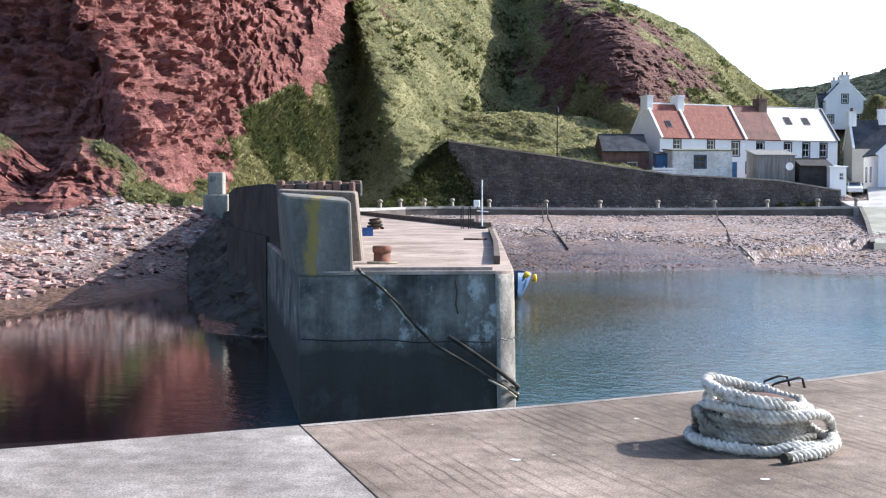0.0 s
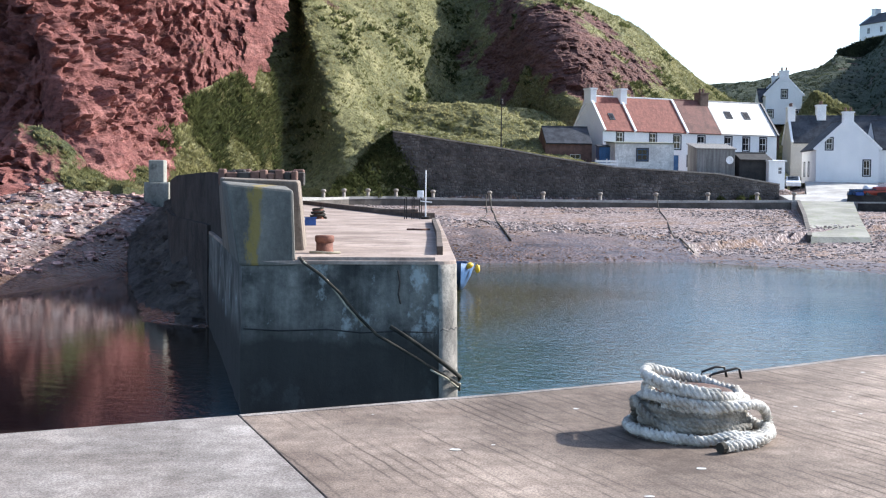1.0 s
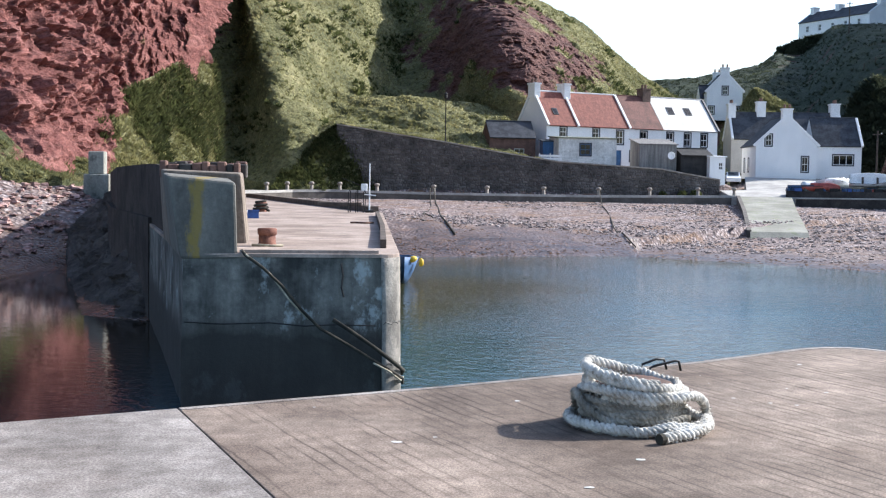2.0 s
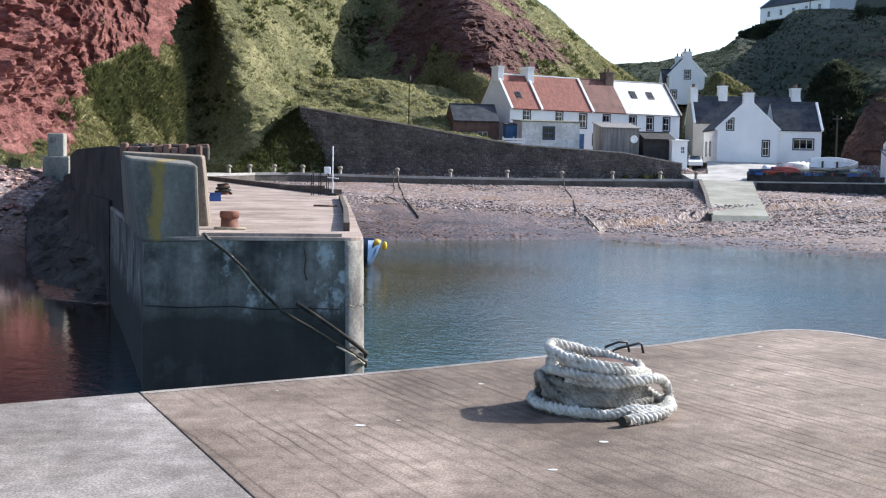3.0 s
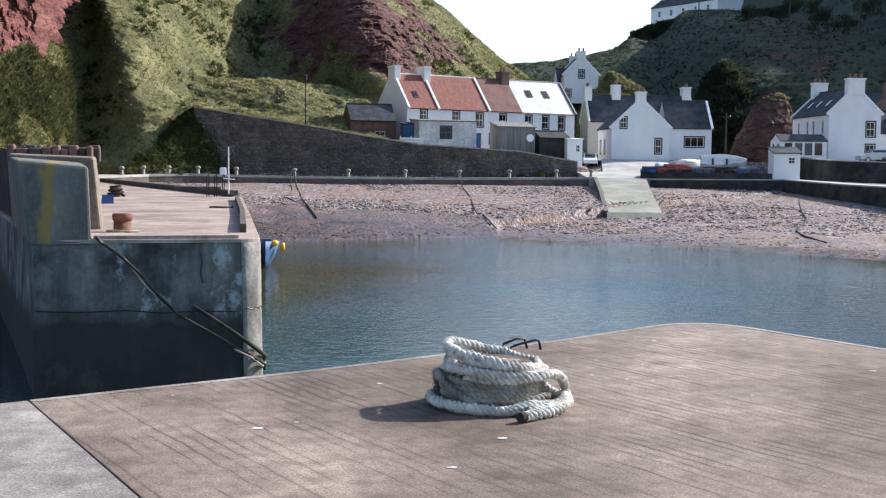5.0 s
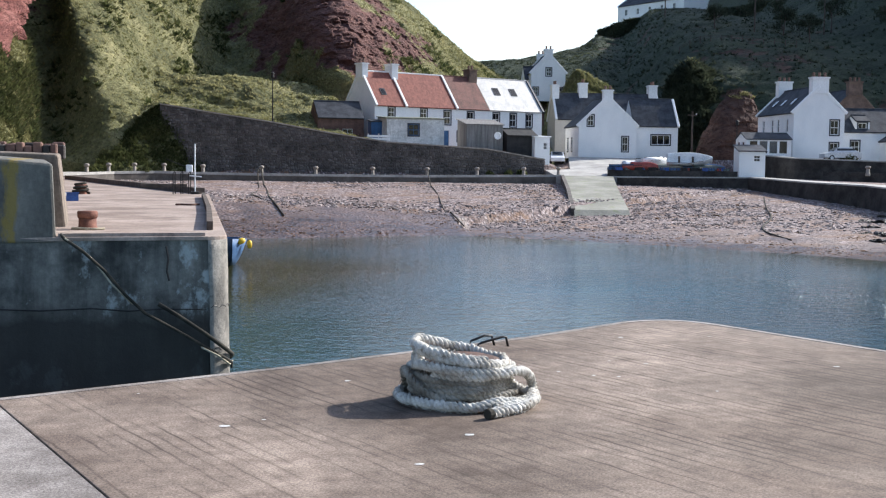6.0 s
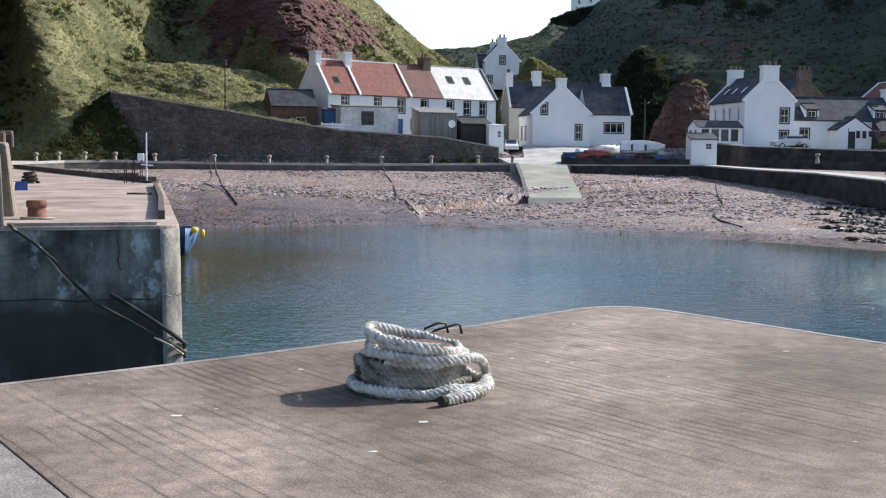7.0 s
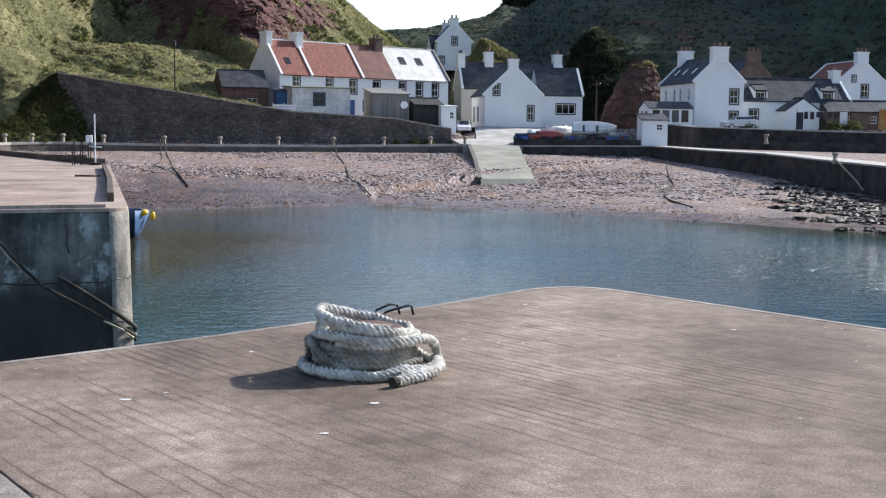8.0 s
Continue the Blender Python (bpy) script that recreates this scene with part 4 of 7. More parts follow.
APRON_RIBS = [
    (-4.6, 38.2, -3.6, 60, 2.5, 1.0, 1.0, 0.9),
    (-6.6, 39.9, -3.5, 60, 3.0, 2.2, 1.0, 0.9),
    (-8.4, 42.2, -3.4, 70, 3.0, 2.5, 1.0, 0.9),
    (-10.2, 48.5, -3.2, 70, 3.0, 2.6, 1.0, 0.9),
    (-12.6, 58, -3.0, 70, 3.0, 3.4, 1.0, 0.9),
    (-14.6, 68, -1.6, 70, 2.6, 2.6, 1.0, 0.9),
]
apron = hill("apron", "rough grey rubble slope at the foot of the harbour arm", APRON_RIBS, 180, 60, M_rubble, 0.8, 2.7, -0.6, back=1, crag=True)

KNOLL_RIBS = [
    (55.5, 166.5, 9.0, 50, 6, 3.6, 0.9, 0.2),
    (59.5, 164.8, 8.6, 20, 6, 6.8, 1.0, 0.3),
    (63.0, 164.6, 8.2, 5, 6, 7.2, 1.1, 0.4),
    (67.5, 164.8, 7.4, -5, 7, 6.2, 1.0, 0.3),
    (72, 165.5, 6.8, -20, 8, 4.6, 0.9, 0.3),
    (77, 167.5, 6.0, -40, 8, 2.6, 0.9, 0.3),
]
knoll = hill("knoll", "small pale grassy knoll behind the gabled house", KNOLL_RIBS, 110, 50, M_hill, 1.2, 4.4, 0.1, back=14, crag=True)

LANE_RIBS = [
    (43, 151, 3.0, 8, 14, 8.0, 0.8, 0.5),
    (48, 151.5, 3.0, 4, 16, 8.6, 0.8, 0.4),
    (53, 154, 3.0, 0, 16, 8.8, 0.8, 0.4),
    (57, 165, 3.0, -4, 11, 8.4, 0.8, 0.5),
    (62, 167, 3.0, 0, 10, 8.0, 0.8, 0.5),
]
lane = hill("lane_bank", "rough rocky bank behind the terrace and the lane", LANE_RIBS, 110, 50, M_hill, 0.7, 2.2, 0.1, back=10)

FAR_RIBS = [
    (30, 200, 6, 20, 50, 16, 0.9, 0.1),
    (48, 192, 9.5, 25, 52, 13.5, 0.9, 0.1),
    (57, 178, 10.8, 25, 76, 16, 0.9, 0.1),
    (66, 177, 8.0, 22, 88, 23, 1.2, 0.2),
    (71, 172, 6.0, 21.5, 92, 25.2, 1.3, 0.3),
    (75, 153, 2.6, 19, 118, 35, 2.3, 0.3),
    (87, 147, 2.4, 16, 112, 35, 2.4, 0.3),
    (108, 144, 2.4, 16, 112, 37.5, 2.3, 0.2),
    # unseen ridge out of view, raised high to cast shade over this hillside
    (150, 132, 2.4, 25, 100, 98, 1.6, 0.2),
    (200, 95, 2.4, 45, 100, 84, 1.2, 0.2),
    (240, 40, 0.0, 70, 100, 88, 1.2, 0.2),
]
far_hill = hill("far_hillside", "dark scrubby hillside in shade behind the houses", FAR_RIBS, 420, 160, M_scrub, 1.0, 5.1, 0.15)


BLUFF_RIBS = [
    (103.0, 276, 28.0, 85, 3, 6.2, 1.2, 0.5),
    (103.2, 264, 28.5, 65, 3, 6.0, 1.2, 0.6),
    (106.0, 256.5, 27.5, 35, 4, 8.0, 1.2, 0.6),
    (113.5, 249.5, 27.0, 15, 6, 8.6, 1.1, 0.4),
    (124, 245, 27.5, 10, 8, 10.0, 1.0, 0.3),
    (138, 243, 28.0, 5, 9, 12.0, 1.0, 0.2),
]
bluff = hill("bluff", "steep dark bluff under the clifftop house", BLUFF_RIBS, 140, 50, M_scrub, 0.7, 3.1, 0.1, back=30)

MOUND_RIBS = [
    (66.4, 159, 2.8, 50, 9, 7.5, 1.2, 0.2),
    (69.6, 152.0, 2.6, 20, 11, 11.8, 1.5, 0.25),
    (75, 149.6, 2.6, 5, 13, 14.8, 1.6, 0.25),
    (80, 150.5, 2.6, -4, 14, 14.0, 1.4, 0.2),
    (86, 152, 2.6, -10, 14, 12.8, 1.3, 0.2),
    (93, 153, 2.6, -15, 14, 12.4, 1.2, 0.2),
    (100, 154, 2.6, -25, 13, 10.0, 1.2, 0.2),
]
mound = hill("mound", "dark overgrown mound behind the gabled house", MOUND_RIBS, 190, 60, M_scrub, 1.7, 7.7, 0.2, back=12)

OUTCROP_RIBS = [
    (66.8, 139.5, 2.2, 55, 3, 4.5, 1.3, 1.0),
    (69.0, 136.6, 2.2, 20, 3.4, 7.4, 1.4, 1.0),
    (72.3, 135.6, 2.2, 5, 4, 9.0, 1.4, 1.0),
    (75.6, 136.4, 2.2, -10, 4, 8.6, 1.4, 1.0),
    (78.4, 139.5, 2.2, -50, 4, 6.0, 1.3, 0.9),
]
# red rock takes the darkened scrub material to look shaded
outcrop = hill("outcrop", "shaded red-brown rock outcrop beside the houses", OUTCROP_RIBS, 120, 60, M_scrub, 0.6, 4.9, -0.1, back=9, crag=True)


# ---- our pier ----
PIER_CORNER = Vector((5.25, 11.45))
ALONG = Vector((0.895, 0.446))
ACROSS = Vector((0.355, -0.935))


def make_pier():
    top = tagged(new("pier"), "broad concrete harbour pier with a brushed, stained top", "pier", kind="structure")
    corner = []
    r = 0.75
    edge = [(0.93, 9.05), (3.3, 10.28)]
    a, b = PIER_CORNER - ALONG * r, PIER_CORNER + ACROSS * r
    for i in range(9):
        t = i / 8
        corner.append(tuple(a * (1 - t) ** 2 + PIER_CORNER * 2 * t * (1 - t) + b * t * t))
    j0 = Vector((-1.0, 8.19))
    j1 = j0 + Vector((0.313, -0.95)) * 24
    far = PIER_CORNER + ACROSS * 24
    gap = ALONG * 0.003

    def slab(name, outline, material, z0, z1, label):
        bm = prism(outline, z0, z1)
        upper = [e for e in bm.edges if all(abs(v.co.z - z1) < 1e-4 for v in e.verts)]
        bmesh.ops.bevel(bm, geom=upper, offset=0.004, segments=1, affect="EDGES", profile=0.5)
        return part(name, bm, material, top, label)

    slab("slab", [tuple(j0 + gap), *edge, *corner, tuple(far), tuple(j1 + gap)][::-1], M_pier_new, -0.35, 0.0, "brushed grey-brown concrete slab")
    k0 = j0 - Vector((0.918, 0.396)) * 34
    slab("slab", [tuple(k0), tuple(j0 - gap), tuple(j1 - gap), tuple(k0 + ACROSS * 24)][::-1], M_pier_pale, -0.35, -0.002, "paler rough concrete slab")
    body = [tuple(k0 + ACROSS * 0.05), tuple(j0 + ACROSS * 0.05), *[(x + 0.02, y - 0.05) for x, y in edge], *[tuple(Vector(c) + (Vector(far) - Vector(c)).normalized() * 0.05) for c in corner], tuple(far), tuple(k0 + ACROSS * 24)]
    part("pier_body", prism(body[::-1], -6.5, -0.36), M_concrete_old, top)
    lip_line = [tuple(j0 + gap), *edge, *corner[:-1], tuple(PIER_CORNER + ACROSS * 0.75), tuple(PIER_CORNER + ACROSS * 6)]
    part("edge_lip", ribbon(lip_line, -0.085, -0.012, [-0.05] * len(lip_line), [0.004] * len(lip_line)), M_pier_pale, top, "pale worn concrete edge")
    rnd = random.Random(4)
    spots = [(0.44, 7.09, 0.03), (1.81, 6.60, 0.028)]
    for _ in range(46):
        s, c = rnd.uniform(-4, 5), rnd.uniform(0.5, 7)
        p = PIER_CORNER - ALONG * (2.6 + s) + ACROSS * c
        spots.append((p.x, p.y, rnd.choice((0.006, 0.008, 0.011, 0.015, 0.022))))
    for x, y, r in spots:
        bm = bmesh.new()
        n = 9
        vs = [bm.verts.new((x + math.cos(6.283 * i / n) * r * rnd.uniform(0.7, 1.5), y + math.sin(6.283 * i / n) * r * rnd.uniform(0.6, 1.1), 0.004)) for i in range(n)]
        cv = bm.verts.new((x, y, 0.006))
        for i in range(n):
            bm.faces.new((vs[i], vs[(i + 1) % n], cv))
        part("dropping", bm, M_dropping, top, "dried white bird dropping")


make_pier()


# ---- the opposite pier ----
def make_far_pier():
    top = tagged(new("harbour_arm"), "old concrete harbour arm with a high seaward parapet", "pier", kind="structure")
    W = -6.5
    # deck outline, seaward side first
    outer = [(-3.0, 24.85), (-4.4, 32.2), (-5.9, 39.8), (-9.2, 51.5), (-12.9, 70), (-14.6, 84), (-12.5, 112)]
    rc = []
    for i in range(7):
        a = radians(90 * i / 6)
        rc.append((0.95 + 0.55 * math.sin(a), 25.6 - 0.55 * math.cos(a)))
    inner = [*rc, (2.45, 56.0), (-6.4, 96), (-8.6, 112)]
    deck = [outer[0], *inner, *reversed(outer[1:])]
    foot = [(x + (0.10 if x > 0.5 else 0.0), y - (0.2 if y < 27 else 0)) for x, y in deck]
    bm = bmesh.new()
    lo = [bm.verts.new((x, y, W)) for x, y in foot]
    hi = [bm.verts.new((x, y, -0.08)) for x, y in deck]
    bm.faces.new(hi)
    for i in range(len(deck)):
        j = (i + 1) % len(deck)
        bm.faces.new((lo[i], lo[j], hi[j], hi[i]))
    bmesh.ops.recalc_face_normals(bm, faces=bm.faces)
    bmesh.ops.subdivide_edges(bm, edges=[e for e in bm.edges if e.calc_length() > 2], cuts=6, use_grid_fill=True)
    for v in bm.verts:
        if v.co.z < -0.1:
            d = noise.fractal(v.co * 0.8, 0.8, 2.0, 3) * 0.05
            v.co.x += d
            v.co.y -= d
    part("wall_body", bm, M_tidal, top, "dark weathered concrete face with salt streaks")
    cope = [(x + (0.02 if x > 0.5 else 0), y - (0.03 if y < 27 else 0)) for x, y in deck]
    bm = prism(cope[::-1], -0.08, 0.0)
    up = [e for e in bm.edges if all(abs(v.co.z) < 1e-4 for v in e.verts)]
    bmesh.ops.bevel(bm, geom=up, offset=0.02, segments=2, affect="EDGES", profile=0.5)
    part("deck", bm, M_deck_old, top, "sunlit worn pinkish concrete deck")
    # low front lip and kerbs
    part("kerb", ribbon([(-1.85, 24.95), (1.05, 25.12)], -0.02, 0.24, [0.0, 0.0], [0.07, 0.07]), M_deck_old, top)
    part("kerb", ribbon([(1.24, 27.2), (1.6, 36), (2.02, 51)], -0.07, 0.07, [0.0] * 3, [0.2] * 3), M_timber, top, "dark timber edge beam")
    part("kerb", ribbon([(2.3, 56.5), (-2.2, 76), (-6.2, 95)], 0.0, 0.45, [0.0] * 3, [0.28] * 3), M_timber, top, "dark timber edge beam")
    # rounded head corner, a little proud of the face, coloured pale as sunlit
    bm = bmesh.new()
    arc = [(0.93 + 0.605 * math.sin(radians(a)), 25.62 - 0.605 * math.cos(radians(a))) for a in range(18, 100, 9)]
    levels = [-6.4] + [-3.6 + 0.22 * k for k in range(17)]
    rows = [[bm.verts.new((x + 0.10 * (-z / 6.5) + 0.02 * noise.noise((x * 2, 1.0, z * 1.7)), y - 0.2 * (-z / 6.5) + 0.02 * noise.noise((y * 2, 4.0, z * 1.7)), z)) for x, y in arc] for z in levels]
    for u, w in zip(rows, rows[1:]):
        for k in range(len(arc) - 1):
            bm.faces.new((u[k], u[k + 1], w[k + 1], w[k]))
    bmesh.ops.recalc_face_normals(bm, faces=bm.faces)
    bmesh.ops.solidify(bm, geom=list(bm.faces), thickness=0.04)
    part("corner", bm, M_corner, top, "rounded concrete corner, coloured pale for the sun on it", smooth=True)
    for zc, ext in ((-1.47, 1.0), (-2.35, 0.8)):
        crack = [(0.93 + 0.608 * math.sin(radians(a)) + 0.10 * (-zc / 6.5), 25.62 - 0.608 * math.cos(radians(a)) - 0.2 * (-zc / 6.5), zc + 0.03 * math.sin(a * 0.3 + zc * 9)) for a in np.linspace(20, 20 + 75 * ext, 12)]
        part("crack", tube(crack, 0.009, 5), M_iron, top, "dark open crack")

    def block(lower, upper, zs, z0, material, name, label, bev=0.06):
        bm = bmesh.new()
        lo = [bm.verts.new((x, y, z0)) for x, y in lower]
        hi = [bm.verts.new((x, y, z)) for (x, y), z in zip(upper, zs)]
        bm.faces.new(hi)
        bm.faces.new(list(reversed(lo)))
        n = len(lo)
        for i in range(n):
            bm.faces.new((lo[i], lo[(i + 1) % n], hi[(i + 1) % n], hi[i]))
        bmesh.ops.recalc_face_normals(bm, faces=bm.faces)
        bmesh.ops.bevel(bm, geom=list(bm.edges), offset=bev, segments=2, affect="EDGES", profile=0.5)
        return part(name, bm, material, top, label)

    # parapet at the head: end block, then a slightly higher stepped block behind it
    block([(-3.04, 24.795), (-1.88, 24.87), (-2.30, 28.6), (-3.78, 28.9)], [(-3.36, 25.1), (-1.95, 25.1), (-2.36, 28.6), (-3.98, 28.9)], (1.60, 1.47, 1.54, 1.66), -0.12, M_parapet_lichen, "parapet_block", "grey concrete parapet end block with yellow lichen")
    block([(-3.75, 28.7), (-1.94, 28.62), (-2.08, 31.6), (-4.4, 32.2)], [(-3.95, 28.95), (-2.12, 28.72), (-2.26, 31.5), (-4.5, 32.1)], (1.72, 1.66, 1.7, 1.78), -0.12, M_brownblock, "parapet_block", "brown-edged concrete parapet block")
    # long seaward parapet, its shaded side put into the stone colour
    line = [(-4.2, 32.0), (-5.5, 38.6), (-6.3, 42), (-8.6, 49.5), (-12.2, 68), (-13.3, 74)]
    part("parapet", ribbon(line, -1.3, 0.05, [-0.2] * 6, [1.78, 1.95, 1.98, 1.9, 1.72, 1.62]), M_brownstone, top, "old stone parapet, darkened for its shaded sea side")
    part("sea_face", ribbon([(-5.9, 39.8), (-9.2, 51.5), (-12.9, 70), (-14.6, 84)], -0.3, 0.05, [-6] * 4, [0.2] * 4), M_brownstone, top, "old weedy masonry face, darkened for its shade")
    part("joint_line", tube([(-2.95, 24.74, -1.42), (-2.2, 24.73, -1.46), (-1.2, 24.74, -1.43), (-0.5, 24.76, -1.5), (0.2, 24.78, -1.47), (0.98, 24.84, -1.5)], 0.014, 5), M_iron, top, "dark open construction joint")
    part("joint_line", tube([(0.26, 24.92, -0.2), (0.30, 24.88, -0.45), (0.27, 24.86, -0.7), (0.32, 24.84, -0.9)], 0.02, 5), M_iron, top, "dark crack")
    part("plinth", one_box((-14.95, 73.95, -1.6), (-13.4, 75.5, 1.62), None, 0.06), M_parapet, top)
    part("end_pillar", one_box((-14.7, 74.2, 1.6), (-13.75, 75.2, 3.0), None, 0.05), M_parapet, top, "square concrete pillar at the pier root")
    # stone courses on the parapet top
    rnd = random.Random(8)
    for row in range(3):
        x = -4.35 + 0.12 * row
        while x < -2.45:
            w = rnd.uniform(0.16, 0.34)
            z0 = 1.74 if row else 1.72
            part("cope_stone", one_box((x, 31.0 + row * 0.42, 1.55), (x + w - 0.02, 31.38 + row * 0.42, z0 + rnd.uniform(0.16, 0.26)), None, 0.03), M_brick if rnd.random() < 0.6 else M_oldstone, top)
            x += w
    return top


make_far_pier()


# ---- road, sea wall, retaining wall, quays ----
def make_road():
    zs = [0.1, 0.25, 0.32, 0.16, 0.12, 0.33]
    road = tagged(part("road", ribbon(ROAD, 0.26, 6.3, [z - 0.5 for z in zs], zs), M_road, None), "pale concrete shore road", "road", kind="structure")
    tagged(part("sea_wall", ribbon(ROAD, -0.32, 0.28, [-2.2] * 6, [z + 0.012 for z in zs]), M_seawall, None), "low dark concrete sea wall below the road", "sea wall", kind="structure")
    part("kerb", ribbon(ROAD, -0.36, 0.14, [z - 0.12 for z in zs], [z + 0.12 for z in zs]), M_road, road, "pale concrete kerb on the sea wall")
    yard = [(41.5, 119.9), (47.5, 117.9), (59.6, 112), (63.5, 121), (63, 138), (50, 140), (46.5, 129.6), (43.3, 129.2)]
    yz = [0.31, 0.33, 0.40, 0.5, 2.3, 2.5, 1.0, 0.9]
    bm = bmesh.new()
    c = bm.verts.new((51, 124, 0.75))
    ring = [bm.verts.new((x, y, z)) for (x, y), z in zip(yard, yz)]
    low = [bm.verts.new((x, y, -2)) for x, y in yard]
    for i in range(len(ring)):
        j = (i + 1) % len(ring)
        bm.faces.new((ring[i], ring[j], c))
        bm.faces.new((low[i], low[j], ring[j], ring[i]))
    bmesh.ops.recalc_face_normals(bm, faces=bm.faces)
    tagged(part("yard", bm, M_road, None), "pale concrete yard between the houses and the slipway", "yard", kind="structure")
    stand = [(46.8, 118.7), (59.2, 113.0), (60.8, 116.8), (48.4, 122.6)]
    tagged(part("hard_standing", prism(stand, -0.5, 1.0), M_oldstone, None), "raised dark stone hard standing for boats", "hard standing", kind="structure")
    # slipway down the shingle
    bm = bmesh.new()
    prof = [((42.3, 119.7), (47.0, 117.6), 0.36), ((38.2, 106.5), (42.8, 105.6), -0.85), ((33.8, 93.0), (38.5, 92.6), -2.2), ((33.6, 92.3), (38.4, 91.9), -2.75)]
    rows = []
    for (ax, ay), (bx, by), z in prof:
        rows.append([bm.verts.new((ax, ay, z)), bm.verts.new((bx, by, z)), bm.verts.new((bx, by, z - 1.2)), bm.verts.new((ax, ay, z - 1.2))])
    for u, w in zip(rows, rows[1:]):
        for k in range(4):
            bm.faces.new((u[k], u[(k + 1) % 4], w[(k + 1) % 4], w[k]))
    bm.faces.new(rows[0])
    bm.faces.new(list(reversed(rows[-1])))
    bmesh.ops.recalc_face_normals(bm, faces=bm.faces)
    slip = tagged(part("slipway", bm, M_slip, None), "pale green-stained concrete slipway down the shingle", "slipway", kind="structure")
    part("side_wall", ribbon([(42.1, 120.2), (38.0, 106.8), (33.6, 93.2)], 0.0, 0.35, [-2.4, -2.4, -3.0], [0.45, -0.75, -2.08]), M_seawall, slip, "dark low side wall")
    # quay on the far side of the beach
    quay_line = [(47.5, 117.7), (59.5, 111.7), (59.4, 100), (60.1, 92), (57.5, 80), (54.3, 68), (52.3, 56), (66, 31), (110, 0)]
    qz = [0.33, 0.46, 0.17, 0.05, -0.22, -0.41, -0.5, -0.5, -0.5]
    quay = tagged(part("quay", ribbon(quay_line, -0.05, 2.6, [z - 0.13 for z in qz], qz), M_road, None), "narrow pale quay along the inner harbour", "quay", kind="structure")
    tagged(part("quay_wall", ribbon(quay_line, -0.02, 0.6, [-6] * 9, [z - 0.12 for z in qz]), M_oldstone, None), "dark wet stone quay wall", "quay", kind="structure")
    gz = [2.9, 2.4, 2.1, 1.9, 1.8]
    g = tagged(part("garden_wall", ribbon(GARDEN, -0.25, 0.25, [-0.8] * 5, gz), M_oldstone, None), "dark stone garden wall above the quay", "wall", kind="structure")
    part("cope", ribbon(GARDEN, -0.33, 0.33, gz, [z + 0.12 for z in gz]), M_road, g, "pale concrete coping")
    tagged(part("bench_wall", ribbon([(66.5, 108.8), (71.0, 103.6), (78, 96.2), (90, 83.5)], -0.5, 0.15, [-0.6] * 4, [1.15, 0.98, 0.9, 0.9]), M_oldstone, None), "low dark stone wall at the garden wall's foot", "wall", kind="structure")


make_road()


def make_retaining_wall():
    top = tagged(new("retaining_wall"), "tall dark rubble-stone retaining wall beside the shore road", "wall", kind="structure")
    part("wall_core", ribbon(WALL, 0.0, 0.6, [-0.6] * len(WALL), WALL_TOP), M_mortar, top)
    # coping uses a paler stone so its top reads as sunlit
    part("cope", ribbon(WALL, -0.16, 0.75, WALL_TOP, [z + 0.14 for z in WALL_TOP]), M_post, top, "coping coloured pale for its sunlit top")
    rnd = random.Random(2)
    bm = bmesh.new()
    z = 0.05
    while z < 7.2:
        h = rnd.uniform(0.17, 0.36)
        x = 0.7 + rnd.uniform(0, 0.3)
        while x < 43.0:
            w = rnd.choice((rnd.uniform(0.16, 0.34), rnd.uniform(0.3, 0.62)))
            lim = np.interp(x + w / 2, [p[0] for p in WALL], WALL_TOP)
            if z + h < lim + 0.05:
                y = np.interp(x + w / 2, [p[0] for p in WALL], [p[1] for p in WALL])
                d = rnd.uniform(0.05, 0.14)
                zz = z + rnd.uniform(-0.09, 0.09)
                a = [bm.verts.new((px, y + 0.02, pz)) for px, pz in ((x + rnd.uniform(-0.07, 0.05), zz + rnd.uniform(-0.08, 0.04)), (x + w - 0.05 + rnd.uniform(-0.05, 0.07), zz + rnd.uniform(-0.08, 0.04)), (x + w - 0.05 + rnd.uniform(-0.05, 0.07), zz + h - 0.05 + rnd.uniform(-0.04, 0.08)), (x + rnd.uniform(-0.07, 0.05), zz + h - 0.05 + rnd.uniform(-0.04, 0.08)))]
                e = rnd.uniform(0.04, 0.09)
                b = [bm.verts.new((px, y - d, pz)) for px, pz in ((x + e, zz + e), (x + w - 0.05 - e, zz + e * 0.7), (x + w - 0.05 - e, zz + h - 0.05 - e), (x + e, zz + h - 0.05 - e * 0.8))]
                bm.faces.new(b)
                for i in range(4):
                    bm.faces.new((a[i], a[(i + 1) % 4], b[(i + 1) % 4], b[i]))
            x += w
        z += h
    bmesh.ops.recalc_face_normals(bm, faces=bm.faces)
    st = part("stones", bm, M_wallstone, top)
    st["kind"] = "stuff"


make_retaining_wall()


# ---- houses ----
def frame_at(x, y, z, deg):
    return pose(x, y, z, 0, 0, deg)


def sash(s, z, w=0.85, h=1.35, style="margin"):
    return (s, s + w, z, z + h, style)


